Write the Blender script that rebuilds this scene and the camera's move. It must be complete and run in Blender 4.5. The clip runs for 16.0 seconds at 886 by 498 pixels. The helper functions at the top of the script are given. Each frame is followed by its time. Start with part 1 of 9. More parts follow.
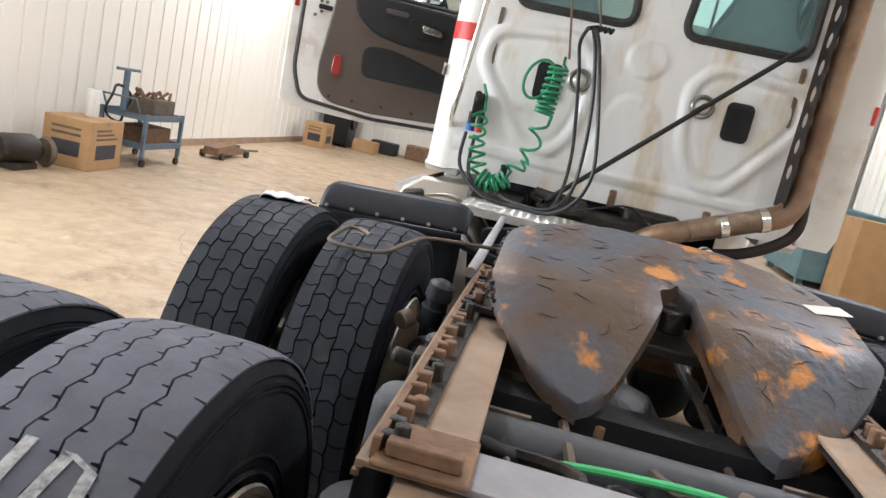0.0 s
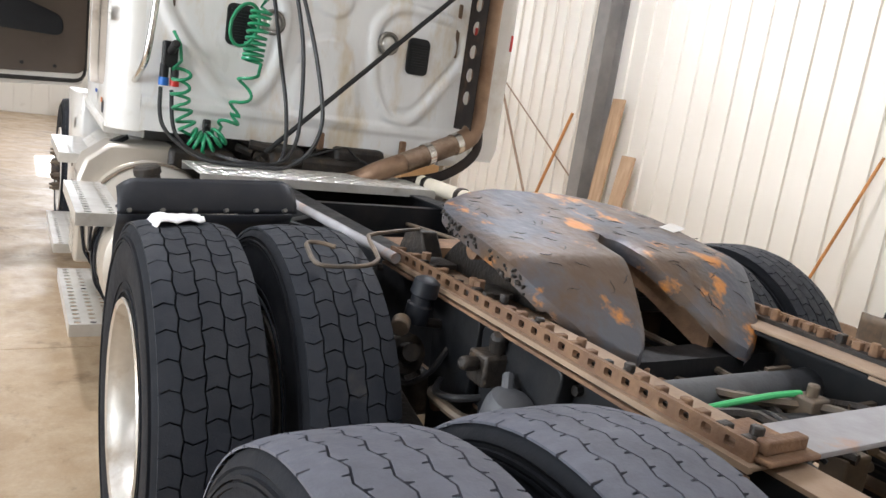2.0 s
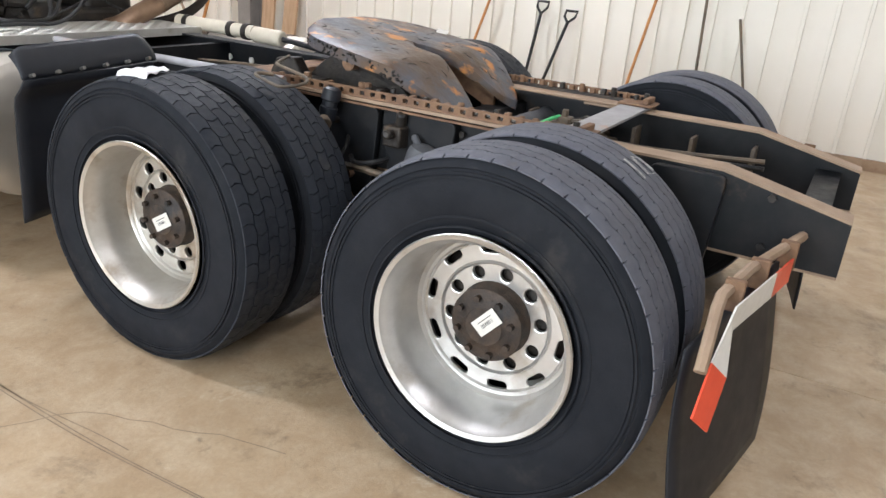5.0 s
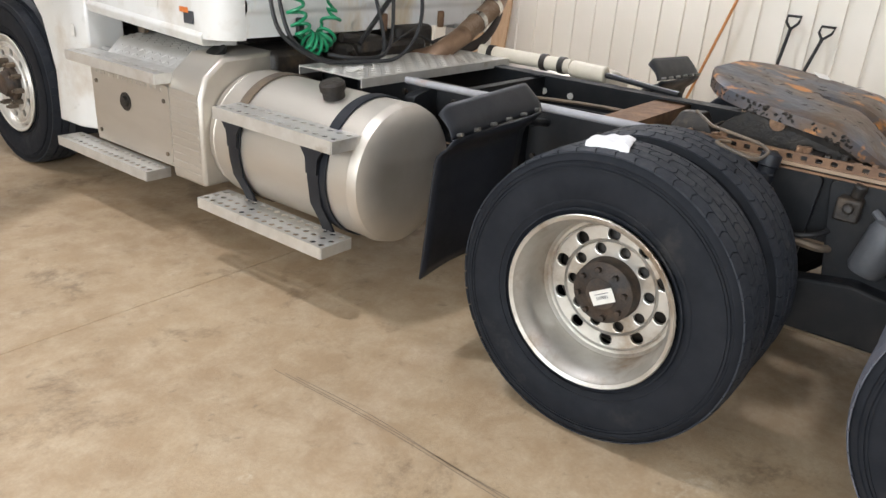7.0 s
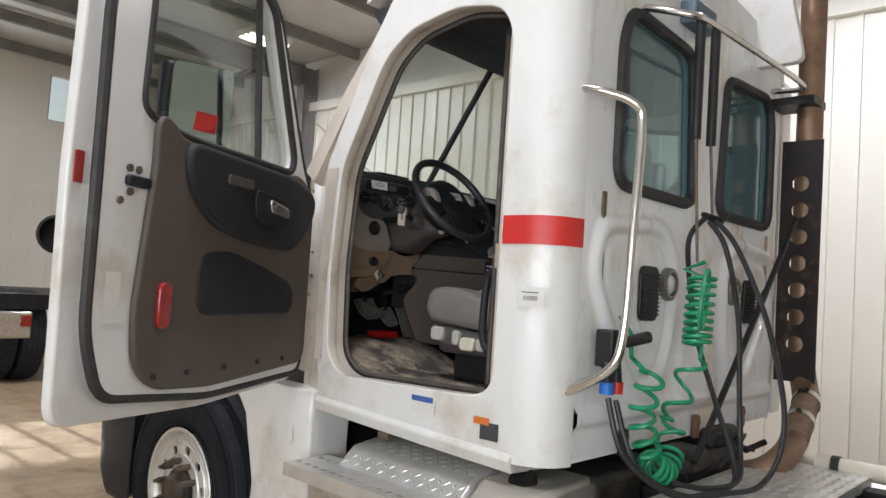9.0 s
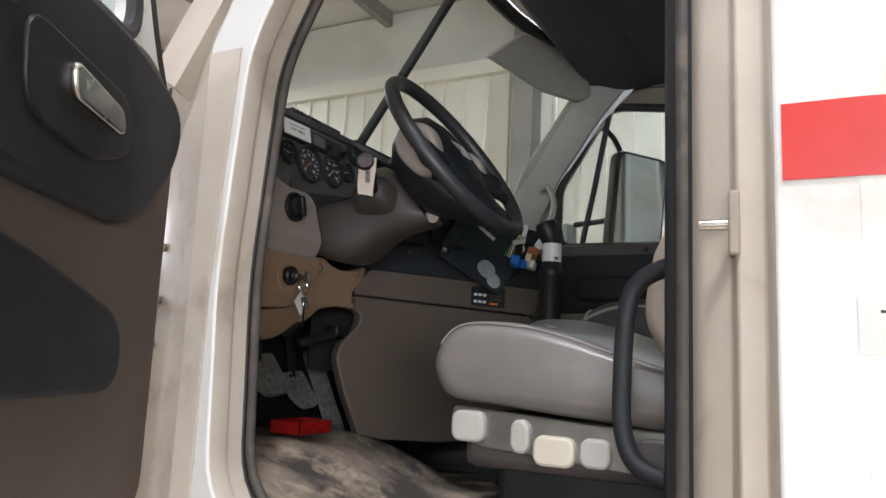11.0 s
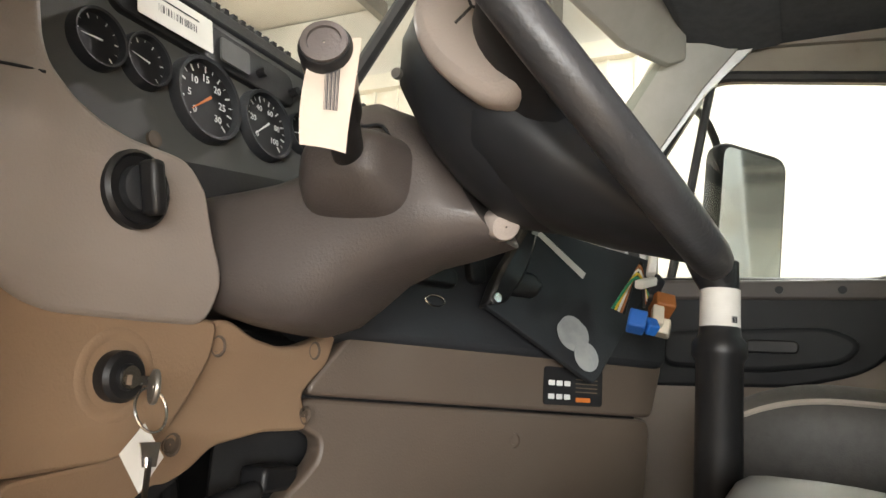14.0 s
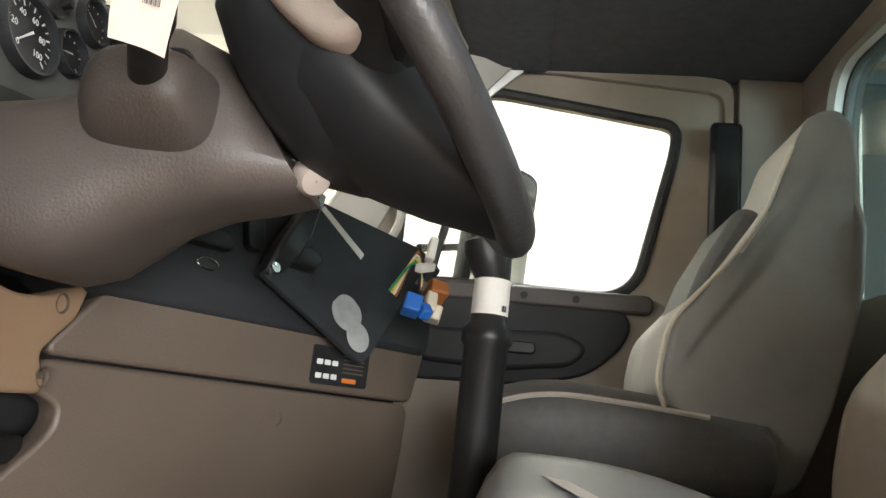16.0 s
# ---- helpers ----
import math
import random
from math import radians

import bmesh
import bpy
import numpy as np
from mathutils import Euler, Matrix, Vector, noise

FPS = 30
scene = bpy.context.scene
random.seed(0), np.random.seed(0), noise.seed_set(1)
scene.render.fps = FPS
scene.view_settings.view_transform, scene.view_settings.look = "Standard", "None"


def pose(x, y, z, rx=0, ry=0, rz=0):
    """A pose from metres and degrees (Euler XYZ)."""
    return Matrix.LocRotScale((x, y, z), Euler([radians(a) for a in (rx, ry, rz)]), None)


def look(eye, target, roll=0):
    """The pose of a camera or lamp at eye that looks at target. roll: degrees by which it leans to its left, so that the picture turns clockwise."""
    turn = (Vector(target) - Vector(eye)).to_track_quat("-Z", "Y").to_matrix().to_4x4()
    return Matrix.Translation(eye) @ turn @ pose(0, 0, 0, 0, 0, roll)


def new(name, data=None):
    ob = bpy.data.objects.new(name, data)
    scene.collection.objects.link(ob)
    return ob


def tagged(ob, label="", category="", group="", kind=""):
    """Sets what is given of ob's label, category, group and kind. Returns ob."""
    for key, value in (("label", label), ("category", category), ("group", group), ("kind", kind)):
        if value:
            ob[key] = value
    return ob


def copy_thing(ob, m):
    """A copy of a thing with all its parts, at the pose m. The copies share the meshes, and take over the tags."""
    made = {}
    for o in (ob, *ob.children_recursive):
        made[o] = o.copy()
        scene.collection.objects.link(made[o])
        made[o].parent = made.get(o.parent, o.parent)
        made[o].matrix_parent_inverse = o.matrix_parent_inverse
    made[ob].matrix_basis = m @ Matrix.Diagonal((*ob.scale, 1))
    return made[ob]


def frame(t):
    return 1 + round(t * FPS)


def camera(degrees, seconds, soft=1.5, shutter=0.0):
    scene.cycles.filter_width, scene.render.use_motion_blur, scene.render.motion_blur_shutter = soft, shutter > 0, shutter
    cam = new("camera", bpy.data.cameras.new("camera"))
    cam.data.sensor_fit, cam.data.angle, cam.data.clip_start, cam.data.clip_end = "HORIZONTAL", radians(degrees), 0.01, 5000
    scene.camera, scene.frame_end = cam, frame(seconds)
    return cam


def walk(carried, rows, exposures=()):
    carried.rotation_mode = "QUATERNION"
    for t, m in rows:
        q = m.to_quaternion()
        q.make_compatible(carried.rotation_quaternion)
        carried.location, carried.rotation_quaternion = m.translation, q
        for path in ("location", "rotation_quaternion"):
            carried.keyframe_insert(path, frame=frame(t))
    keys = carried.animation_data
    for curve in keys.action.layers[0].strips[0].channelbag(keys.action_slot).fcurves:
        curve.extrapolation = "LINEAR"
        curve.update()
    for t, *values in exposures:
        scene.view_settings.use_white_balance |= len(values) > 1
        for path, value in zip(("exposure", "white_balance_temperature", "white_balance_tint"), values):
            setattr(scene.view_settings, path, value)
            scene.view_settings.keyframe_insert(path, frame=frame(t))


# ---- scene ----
cam = camera(62.0, 16.0)
PATH = [
    (0, (-0.319, -0.906, 1.429), (-0.566, 1.042, 1.049), 12.6),
    (0.5, (-0.764, -0.78, 1.445), (-0.796, 1.188, 1.088), 11.9),
    (1, (-1.125, -0.776, 1.443), (-0.788, 1.163, 1.089), 11.0),
    (1.5, (-1.341, -0.736, 1.439), (-0.645, 1.103, 1.073), 9.7),
    (2, (-1.523, -0.643, 1.433), (-0.502, 1.032, 1.044), 8.4),
    (2.5, (-1.866, -0.671, 1.448), (-0.553, 0.781, 1.038), 7.1),
    (3, (-2.117, -0.742, 1.446), (-0.568, 0.439, 0.996), 5.6),
    (3.2, (-2.219, -0.78, 1.437), (-0.588, 0.278, 0.968), 4.9),
    (5.3, (-2.929, -0.749, 1.495), (-1.303, 0.138, 0.74), 4.7),
    (5.5, (-2.991, -0.655, 1.514), (-1.375, 0.245, 0.752), 4.6),
    (6, (-3.156, -0.378, 1.563), (-1.589, 0.583, 0.775), 4.5),
    (6.5, (-3.212, -0.024, 1.553), (-1.699, 1.003, 0.742), 4.1),
    (7, (-3.282, 0.393, 1.589), (-1.806, 1.496, 0.811), 4.1),
    (7.5, (-3.327, 0.806, 1.607), (-1.849, 1.976, 0.939), 3.8),
    (8, (-3.248, 1.23, 1.623), (-1.773, 2.441, 1.026), 3.6),
    (8.5, (-3.231, 1.693, 1.61), (-1.724, 2.984, 1.362), 3.7),
    (9, (-3.145, 2.063, 1.634), (-1.672, 3.411, 1.741), 3.8),
    (9.2, (-3.062, 2.207, 1.618), (-1.61, 3.572, 1.778), 4.0),
    (11.3, (-1.948, 3.78, 1.558), (-0.176, 4.655, 1.864), 3.0),
    (11.5, (-1.852, 3.867, 1.597), (-0.077, 4.741, 1.892), 3.3),
    (12, (-1.572, 4.028, 1.637), (0.209, 4.899, 1.901), 3.5),
    (12.5, (-1.371, 4.13, 1.691), (0.405, 5.012, 1.948), 3.4),
    (13, (-1.286, 4.192, 1.718), (0.49, 5.073, 1.979), 3.6),
    (13.5, (-1.208, 4.18, 1.722), (0.561, 5.057, 2.039), 3.6),
    (14, (-1.186, 4.194, 1.753), (0.572, 5.076, 2.118), 3.6),
    (14.5, (-1.207, 4.215, 1.776), (0.545, 5.102, 2.152), 3.7),
    (15, (-1.201, 4.229, 1.755), (0.549, 5.114, 2.152), 3.8),
    (15.5, (-1.188, 4.234, 1.73), (0.672, 4.852, 2.13), 4.7),
    (16, (-1.167, 4.252, 1.721), (0.775, 4.487, 2.137), 6.1),
]
walk(cam, [(t, look(eye, target, roll)) for t, eye, target, roll in PATH], [
    (0, 0.72, 6200, 10), (1.0, 0.6, 6230, 10), (2.0, 0.58, 6200, 10), (3.2, 0.45, 6120, 11), (5.5, 0.6, 6120, 9), (6.5, 0.45, 6200, 9), (7.0, 0.35, 6250, 9), (8.0, 0.22, 6250, 10), (9.2, -0.15, 6230, 10),
    (11.3, 0.48, 6200, 12), (11.6, 0.58, 6200, 12), (12.0, 0.7, 6250, 11), (12.6, 1.35, 6300, 11), (13.0, 1.55, 6600, 11), (14.0, 1.75, 7050, 12), (15.0, 1.75, 7050, 12), (16.0, 1.85, 6800, 12),
])

# ---- world, sun, lamps ----
world = bpy.data.worlds.new("daylight")
scene.world = world
world.use_nodes = True
wn = world.node_tree.nodes
sky = wn.new("ShaderNodeTexSky")
sky.sky_type, sky.sun_disc = "NISHITA", False
sky.sun_elevation, sky.sun_rotation = radians(25.5), radians(0)
world.node_tree.links.new(sky.outputs[0], wn["Background"].inputs[0])
wn["Background"].inputs[1].default_value = 0.06

sun = new("sun", bpy.data.lights.new("sun", "SUN"))
sun.data.energy, sun.data.angle, sun.data.color = 5.0, radians(0.5), (1.0, 0.94, 0.85)
sun.matrix_world = look((-1.0, 40, 14.8), (-1.2, 9, 0))

# Lamps out of view are added in rows; each power is set to balance brightness.
LAMPS = [(-2.35, -2.2, 40), (2.6, -2.2, 50), (-2.35, 3.8, 98), (2.6, 4.1, 118), (-4.5, 10.6, 140), (2.6, 11.0, 115)]
CEILING = 5.35
for lx, ly, power in LAMPS:
    lamp = new("ceiling_lamp_light", bpy.data.lights.new("ceiling_lamp_light", "AREA"))
    lamp.data.shape, lamp.data.size, lamp.data.size_y = "RECTANGLE", 0.45, 0.30
    lamp.data.energy, lamp.data.color = power, (0.985, 0.975, 1.03)
    lamp.matrix_world = look((lx, ly, CEILING - 0.42), (lx, ly, 0))

# ---- mesh kit ----
def finish(me, mat, smooth=40):
    if mat is not None:
        me.materials.append(mat)
    if smooth and len(me.polygons):
        me.shade_smooth()
        me.set_sharp_from_angle(angle=radians(smooth))
    return me


def put_mesh(name, me, parent, label="", bevel=0.0):
    ob = new(name, me)
    if parent is not None:
        ob.parent = parent
    if bevel:
        mod = ob.modifiers.new("bevel", "BEVEL")
        mod.width, mod.segments, mod.limit_method, mod.angle_limit = bevel, 2, "ANGLE", radians(40)
    if label:
        ob["label"] = label
    return ob


def part(name, bm, mat, parent, label="", bevel=0.0, smooth=40):
    """A bmesh as one mesh object under a thing or under a part."""
    bmesh.ops.recalc_face_normals(bm, faces=bm.faces)
    me = bpy.data.meshes.new(name)
    bm.to_mesh(me)
    bm.free()
    return put_mesh(name, finish(me, mat, smooth), parent, label, bevel)


def thing(name, label, category, at=(0, 0, 0), group=""):
    ob = new(name)
    ob.location = at
    ob.empty_display_size = 0.1
    return tagged(ob, label, category, group)


def solo(name, bm, mat, label, category, bevel=0.0, group="", kind="", smooth=40):
    return tagged(part(name, bm, mat, None, "", bevel, smooth), label, category, group, kind)


def B():
    return bmesh.new()


def box(bm, x0, x1, y0, y1, z0, z1, m=None):
    vs = [bm.verts.new((x, y, z)) for x in (x0, x1) for y in (y0, y1) for z in (z0, z1)]
    for f in ((0, 1, 3, 2), (4, 6, 7, 5), (0, 4, 5, 1), (2, 3, 7, 6), (0, 2, 6, 4), (1, 5, 7, 3)):
        bm.faces.new([vs[i] for i in f])
    if m is not None:
        bmesh.ops.transform(bm, matrix=m, verts=vs)
    return bm


def basis(d):
    d = Vector(d).normalized()
    a = Vector((0, 0, 1)) if abs(d.z) < 0.9 else Vector((0, 1, 0))
    u = a.cross(d).normalized()
    return u, d.cross(u), d


def lathe(bm, prof, at=(0, 0, 0), d=(1, 0, 0), seg=32, cap=False):
    """Revolves (radius, height) pairs round the axis d through at."""
    u, v, w = basis(d)
    at = Vector(at)
    rings = []
    for r, h in prof:
        rings.append([bm.verts.new(at + w * h + (u * math.cos(a) + v * math.sin(a)) * max(r, 1e-4))
                      for a in (2 * math.pi * i / seg for i in range(seg))])
    for a, b in zip(rings, rings[1:]):
        for i in range(seg):
            bm.faces.new((a[i], a[(i + 1) % seg], b[(i + 1) % seg], b[i]))
    if cap:
        bm.faces.new(rings[0]), bm.faces.new(rings[-1])
    return bm


def cyl(bm, p0, p1, r, r1=None, seg=16):
    d = Vector(p1) - Vector(p0)
    return lathe(bm, [(r, 0), (r if r1 is None else r1, d.length)], p0, d, seg, True)


def smooth_path(pts, n=8):
    pts = [Vector(p) for p in pts]
    out = []
    for i in range(len(pts) - 1):
        p0, p1, p2, p3 = pts[max(i - 1, 0)], pts[i], pts[i + 1], pts[min(i + 2, len(pts) - 1)]
        for k in range(n):
            t = k / n
            out.append(0.5 * (2 * p1 + (p2 - p0) * t + (2 * p0 - 5 * p1 + 4 * p2 - p3) * t * t + (3 * p1 - p0 - 3 * p2 + p3) * t ** 3))
    return out + [pts[-1]]


def tube(bm, pts, r, seg=10, closed=False, n=0, flat=1.0):
    """A pipe along points; n > 0 rounds the way between them."""
    pts = smooth_path(pts, n) if n else [Vector(p) for p in pts]
    count = len(pts)
    rings, u = [], None
    for i, p in enumerate(pts):
        a = pts[(i - 1) % count] if closed or i else p
        b = pts[(i + 1) % count] if closed or i < count - 1 else p
        d = (b - a).normalized()
        u = basis(d)[0] if u is None else (u - d * u.dot(d)).normalized()
        v = d.cross(u)
        rr = r[i] if isinstance(r, list) else r
        rings.append([bm.verts.new(p + rr * (u * math.cos(t) + v * math.sin(t) * flat)) for t in (2 * math.pi * k / seg for k in range(seg))])
    for i in range(count if closed else count - 1):
        a, b = rings[i], rings[(i + 1) % count]
        for k in range(seg):
            bm.faces.new((a[k], a[(k + 1) % seg], b[(k + 1) % seg], b[k]))
    if not closed:
        bm.faces.new(rings[0]), bm.faces.new(rings[-1])
    return bm


def loft(bm, loops, cap=True, closed=True):
    rings = [[bm.verts.new(p) for p in loop] for loop in loops]
    n = len(rings[0])
    for a, b in zip(rings, rings[1:]):
        for i in range(n if closed else n - 1):
            bm.faces.new((a[i], a[(i + 1) % n], b[(i + 1) % n], b[i]))
    if cap:
        bm.faces.new(rings[0]), bm.faces.new(rings[-1])
    return bm


def sheet(bm, f, nu, nv):
    """A surface f(u, v) over the unit square."""
    g = [[bm.verts.new(f(i / nu, j / nv)) for j in range(nv + 1)] for i in range(nu + 1)]
    for i in range(nu):
        for j in range(nv):
            bm.faces.new((g[i][j], g[i + 1][j], g[i + 1][j + 1], g[i][j + 1]))
    return bm


def rr(x0, x1, y0, y1, r, n=5):
    """A rectangle with round corners, as a loop of points."""
    out = []
    for cx, cy, a in ((x1 - r, y1 - r, 0), (x0 + r, y1 - r, 90), (x0 + r, y0 + r, 180), (x1 - r, y0 + r, 270)):
        for k in range(n + 1):
            t = radians(a + 90 * k / n)
            out.append((cx + r * math.cos(t), cy + r * math.sin(t)))
    return out


def ring(cx, cy, r, n=20):
    return [(cx + r * math.cos(2 * math.pi * k / n), cy + r * math.sin(2 * math.pi * k / n)) for k in range(n)]


def soften(pts, r=0.05, n=4):
    """Rounds the corners of a polygon."""
    out = []
    c = len(pts)
    for i in range(c):
        p, a, b = Vector(pts[i]), Vector(pts[i - 1]), Vector(pts[(i + 1) % c])
        ra = min(r, (a - p).length * 0.49)
        rb = min(r, (b - p).length * 0.49)
        s, e = p + (a - p).normalized() * ra, p + (b - p).normalized() * rb
        for k in range(n + 1):
            t = k / n
            out.append(tuple(s * (1 - t) ** 2 + p * 2 * t * (1 - t) + e * t * t))
    return out


def plate_mesh(name, loops, t, mat, m, bevel=0.0, smooth=40):
    """A flat plate of thickness t with the first loop as outline and the others as holes, laid by m (its x, y in the plate, z through it)."""
    cu = bpy.data.curves.new(name, "CURVE")
    cu.dimensions, cu.fill_mode, cu.extrude, cu.bevel_depth, cu.bevel_resolution = "2D", "BOTH", max(t / 2 - bevel, 0), bevel, 2 if bevel > 0.004 else 1
    for loop in loops:
        s = cu.splines.new("POLY")
        s.points.add(len(loop) - 1)
        for q, p in zip(s.points, loop):
            q.co = (p[0], p[1], 0, 1)
        s.use_cyclic_u = True
    ob = bpy.data.objects.new(name, cu)
    me = bpy.data.meshes.new_from_object(ob)
    bpy.data.objects.remove(ob)
    bpy.data.curves.remove(cu)
    me.materials.clear()
    me.transform(m)
    me.name = name
    return finish(me, mat, smooth)


def plate(name, loops, t, mat, m, parent, label="", bevel=0.0):
    return put_mesh(name, plate_mesh(name, loops, t, mat, m, bevel), parent, label)


def moulded(name, loops, t, mat, m, parent, f, label="", bevel=0.006, step=0.03):
    """A plate cut into small squares and then shaped by f(point), for moulded trim."""
    me = plate_mesh(name, loops, t, mat, m, bevel)
    bm = B()
    bm.from_mesh(me)
    bpy.data.meshes.remove(me)
    lo = [min(v.co[k] for v in bm.verts) for k in range(3)]
    hi = [max(v.co[k] for v in bm.verts) for k in range(3)]
    for k in (0, 2):
        q = lo[k] + step
        while q < hi[k]:
            bmesh.ops.bisect_plane(bm, geom=bm.verts[:] + bm.edges[:] + bm.faces[:], plane_co=[q if i == k else 0 for i in range(3)], plane_no=[1 if i == k else 0 for i in range(3)])
            q += step
    for v in bm.verts:
        v.co = f(v.co)
    return part(name, bm, mat, parent, label, smooth=50)


def frame_of(o, u, v):
    """A matrix whose x and y run along u and v from o."""
    u, v = Vector(u).normalized(), Vector(v).normalized()
    w = u.cross(v).normalized()
    v = w.cross(u)
    return Matrix.Translation(Vector(o)) @ Matrix((u, v, w)).transposed().to_4x4()


def words(name, text, size, mat, m, parent, label="", align="CENTER"):
    cu = bpy.data.curves.new(name, "FONT")
    cu.body, cu.size, cu.align_x, cu.align_y, cu.extrude, cu.resolution_u = text, size, align, "CENTER", 0.0002, 2
    ob = bpy.data.objects.new(name, cu)
    me = bpy.data.meshes.new_from_object(ob)
    bpy.data.objects.remove(ob)
    bpy.data.curves.remove(cu)
    me.materials.clear()
    me.transform(m)
    return put_mesh(name, finish(me, mat, 0), parent, label)


YZ_LEFT = frame_of((0, 0, 0), (0, 1, 0), (0, 0, 1))    # plates facing along x, drawn in y, z
XZ = frame_of((0, 0, 0), (1, 0, 0), (0, 0, 1))         # plates facing along y, drawn in x, z


def at_x(x):
    return Matrix.Translation((x, 0, 0)) @ YZ_LEFT


def at_y(y):
    return Matrix.Translation((0, y, 0)) @ XZ


def at_z(z):
    return Matrix.Translation((0, 0, z))

# ---- materials ----
def mat(name, c1, c2=None, rough=0.5, metal=0.0, scale=6.0, lo=0.35, hi=0.65, bump=0.0, bscale=120.0, stain=None, sscale=1.5, slo=0.5, shi=0.7,
        rough2=None, coat=0.0, stretch=(1, 1, 1), spec=0.5):
    """A surface of two mixed tones, with an optional stain, gloss variation and fine relief, all by noise at real size."""
    m = bpy.data.materials.new(name)
    m.use_nodes = True
    t = m.node_tree
    n, l = t.nodes, t.links
    p = n["Principled BSDF"]
    co = n.new("ShaderNodeTexCoord")
    mp = n.new("ShaderNodeMapping")
    mp.inputs["Scale"].default_value = stretch
    l.new(co.outputs["Object"], mp.inputs[0])

    def noise_ramp(sc, a, b, detail=6):
        t1 = n.new("ShaderNodeTexNoise")
        t1.inputs["Scale"].default_value, t1.inputs["Detail"].default_value, t1.inputs["Roughness"].default_value = sc, detail, 0.62
        l.new(mp.outputs[0], t1.inputs[0])
        r = n.new("ShaderNodeMapRange")
        r.inputs[1].default_value, r.inputs[2].default_value = a, b
        l.new(t1.outputs[0], r.inputs[0])
        return r.outputs[0]

    c2 = c2 or tuple(x * 0.82 for x in c1)
    mix = n.new("ShaderNodeMix")
    mix.data_type = "RGBA"
    f = noise_ramp(scale, lo, hi)
    l.new(f, mix.inputs["Factor"])
    mix.inputs["A"].default_value, mix.inputs["B"].default_value = (*c1, 1), (*c2, 1)
    col = mix.outputs["Result"]
    if stain:
        ms = n.new("ShaderNodeMix")
        ms.data_type = "RGBA"
        l.new(noise_ramp(sscale, slo, shi, 9), ms.inputs["Factor"])
        l.new(col, ms.inputs["A"])
        ms.inputs["B"].default_value = (*stain, 1)
        col = ms.outputs["Result"]
    l.new(col, p.inputs["Base Color"])
    p.inputs["Metallic"].default_value = metal
    p.inputs["Specular IOR Level"].default_value = spec
    p.inputs["Coat Weight"].default_value = coat
    p.inputs["Coat Roughness"].default_value = 0.12
    rm = n.new("ShaderNodeMapRange")
    l.new(noise_ramp(scale * 2.7, 0.3, 0.7), rm.inputs[0])
    rm.inputs[3].default_value, rm.inputs[4].default_value = rough, rough2 if rough2 is not None else min(1, rough * 1.25)
    l.new(rm.outputs[0], p.inputs["Roughness"])
    if bump:
        tb = n.new("ShaderNodeTexNoise")
        tb.inputs["Scale"].default_value, tb.inputs["Detail"].default_value = bscale, 4
        l.new(mp.outputs[0], tb.inputs[0])
        bp = n.new("ShaderNodeBump")
        bp.inputs["Strength"].default_value, bp.inputs["Distance"].default_value = min(1, bump * 4), 0.004 * bump / max(bscale / 120, 0.2)
        l.new(tb.outputs[0], bp.inputs["Height"])
        l.new(bp.outputs[0], p.inputs["Normal"])
    return m


def glow(name, c, strength):
    m = bpy.data.materials.new(name)
    m.use_nodes = True
    p = m.node_tree.nodes["Principled BSDF"]
    p.inputs["Base Color"].default_value = (*c, 1)
    p.inputs["Emission Color"].default_value, p.inputs["Emission Strength"].default_value = (*c, 1), strength
    return m


def glass(name, tint=(0.93, 0.97, 0.96), rough=0.0, milky=0.0, gloss=0.04, film=(0.8, 0.8, 0.76)):
    """Thin pane: clear with a faint mirror; milky mixes in a flat diffuse film."""
    m = bpy.data.materials.new(name)
    m.use_nodes = True
    t = m.node_tree
    n, l = t.nodes, t.links
    out = n["Material Output"]
    tr, gl, mx = n.new("ShaderNodeBsdfTransparent"), n.new("ShaderNodeBsdfGlossy"), n.new("ShaderNodeMixShader")
    tr.inputs[0].default_value = (*tint, 1)
    gl.inputs["Roughness"].default_value = rough
    lw = n.new("ShaderNodeLayerWeight")
    pw, ml = n.new("ShaderNodeMath"), n.new("ShaderNodeMath")
    pw.operation, ml.operation = "POWER", "MULTIPLY_ADD"
    pw.inputs[1].default_value, ml.inputs[1].default_value, ml.inputs[2].default_value = 3.6, 0.9, gloss
    l.new(lw.outputs["Facing"], pw.inputs[0])
    l.new(pw.outputs[0], ml.inputs[0])
    l.new(ml.outputs[0], mx.inputs[0])
    l.new(tr.outputs[0], mx.inputs[1])
    l.new(gl.outputs[0], mx.inputs[2])
    top = mx.outputs[0]
    if milky:
        df, m2 = n.new("ShaderNodeBsdfDiffuse"), n.new("ShaderNodeMixShader")
        df.inputs[0].default_value = (*film, 1)
        m2.inputs[0].default_value = milky
        l.new(top, m2.inputs[1])
        l.new(df.outputs[0], m2.inputs[2])
        top = m2.outputs[0]
    l.new(top, out.inputs[0])
    return m


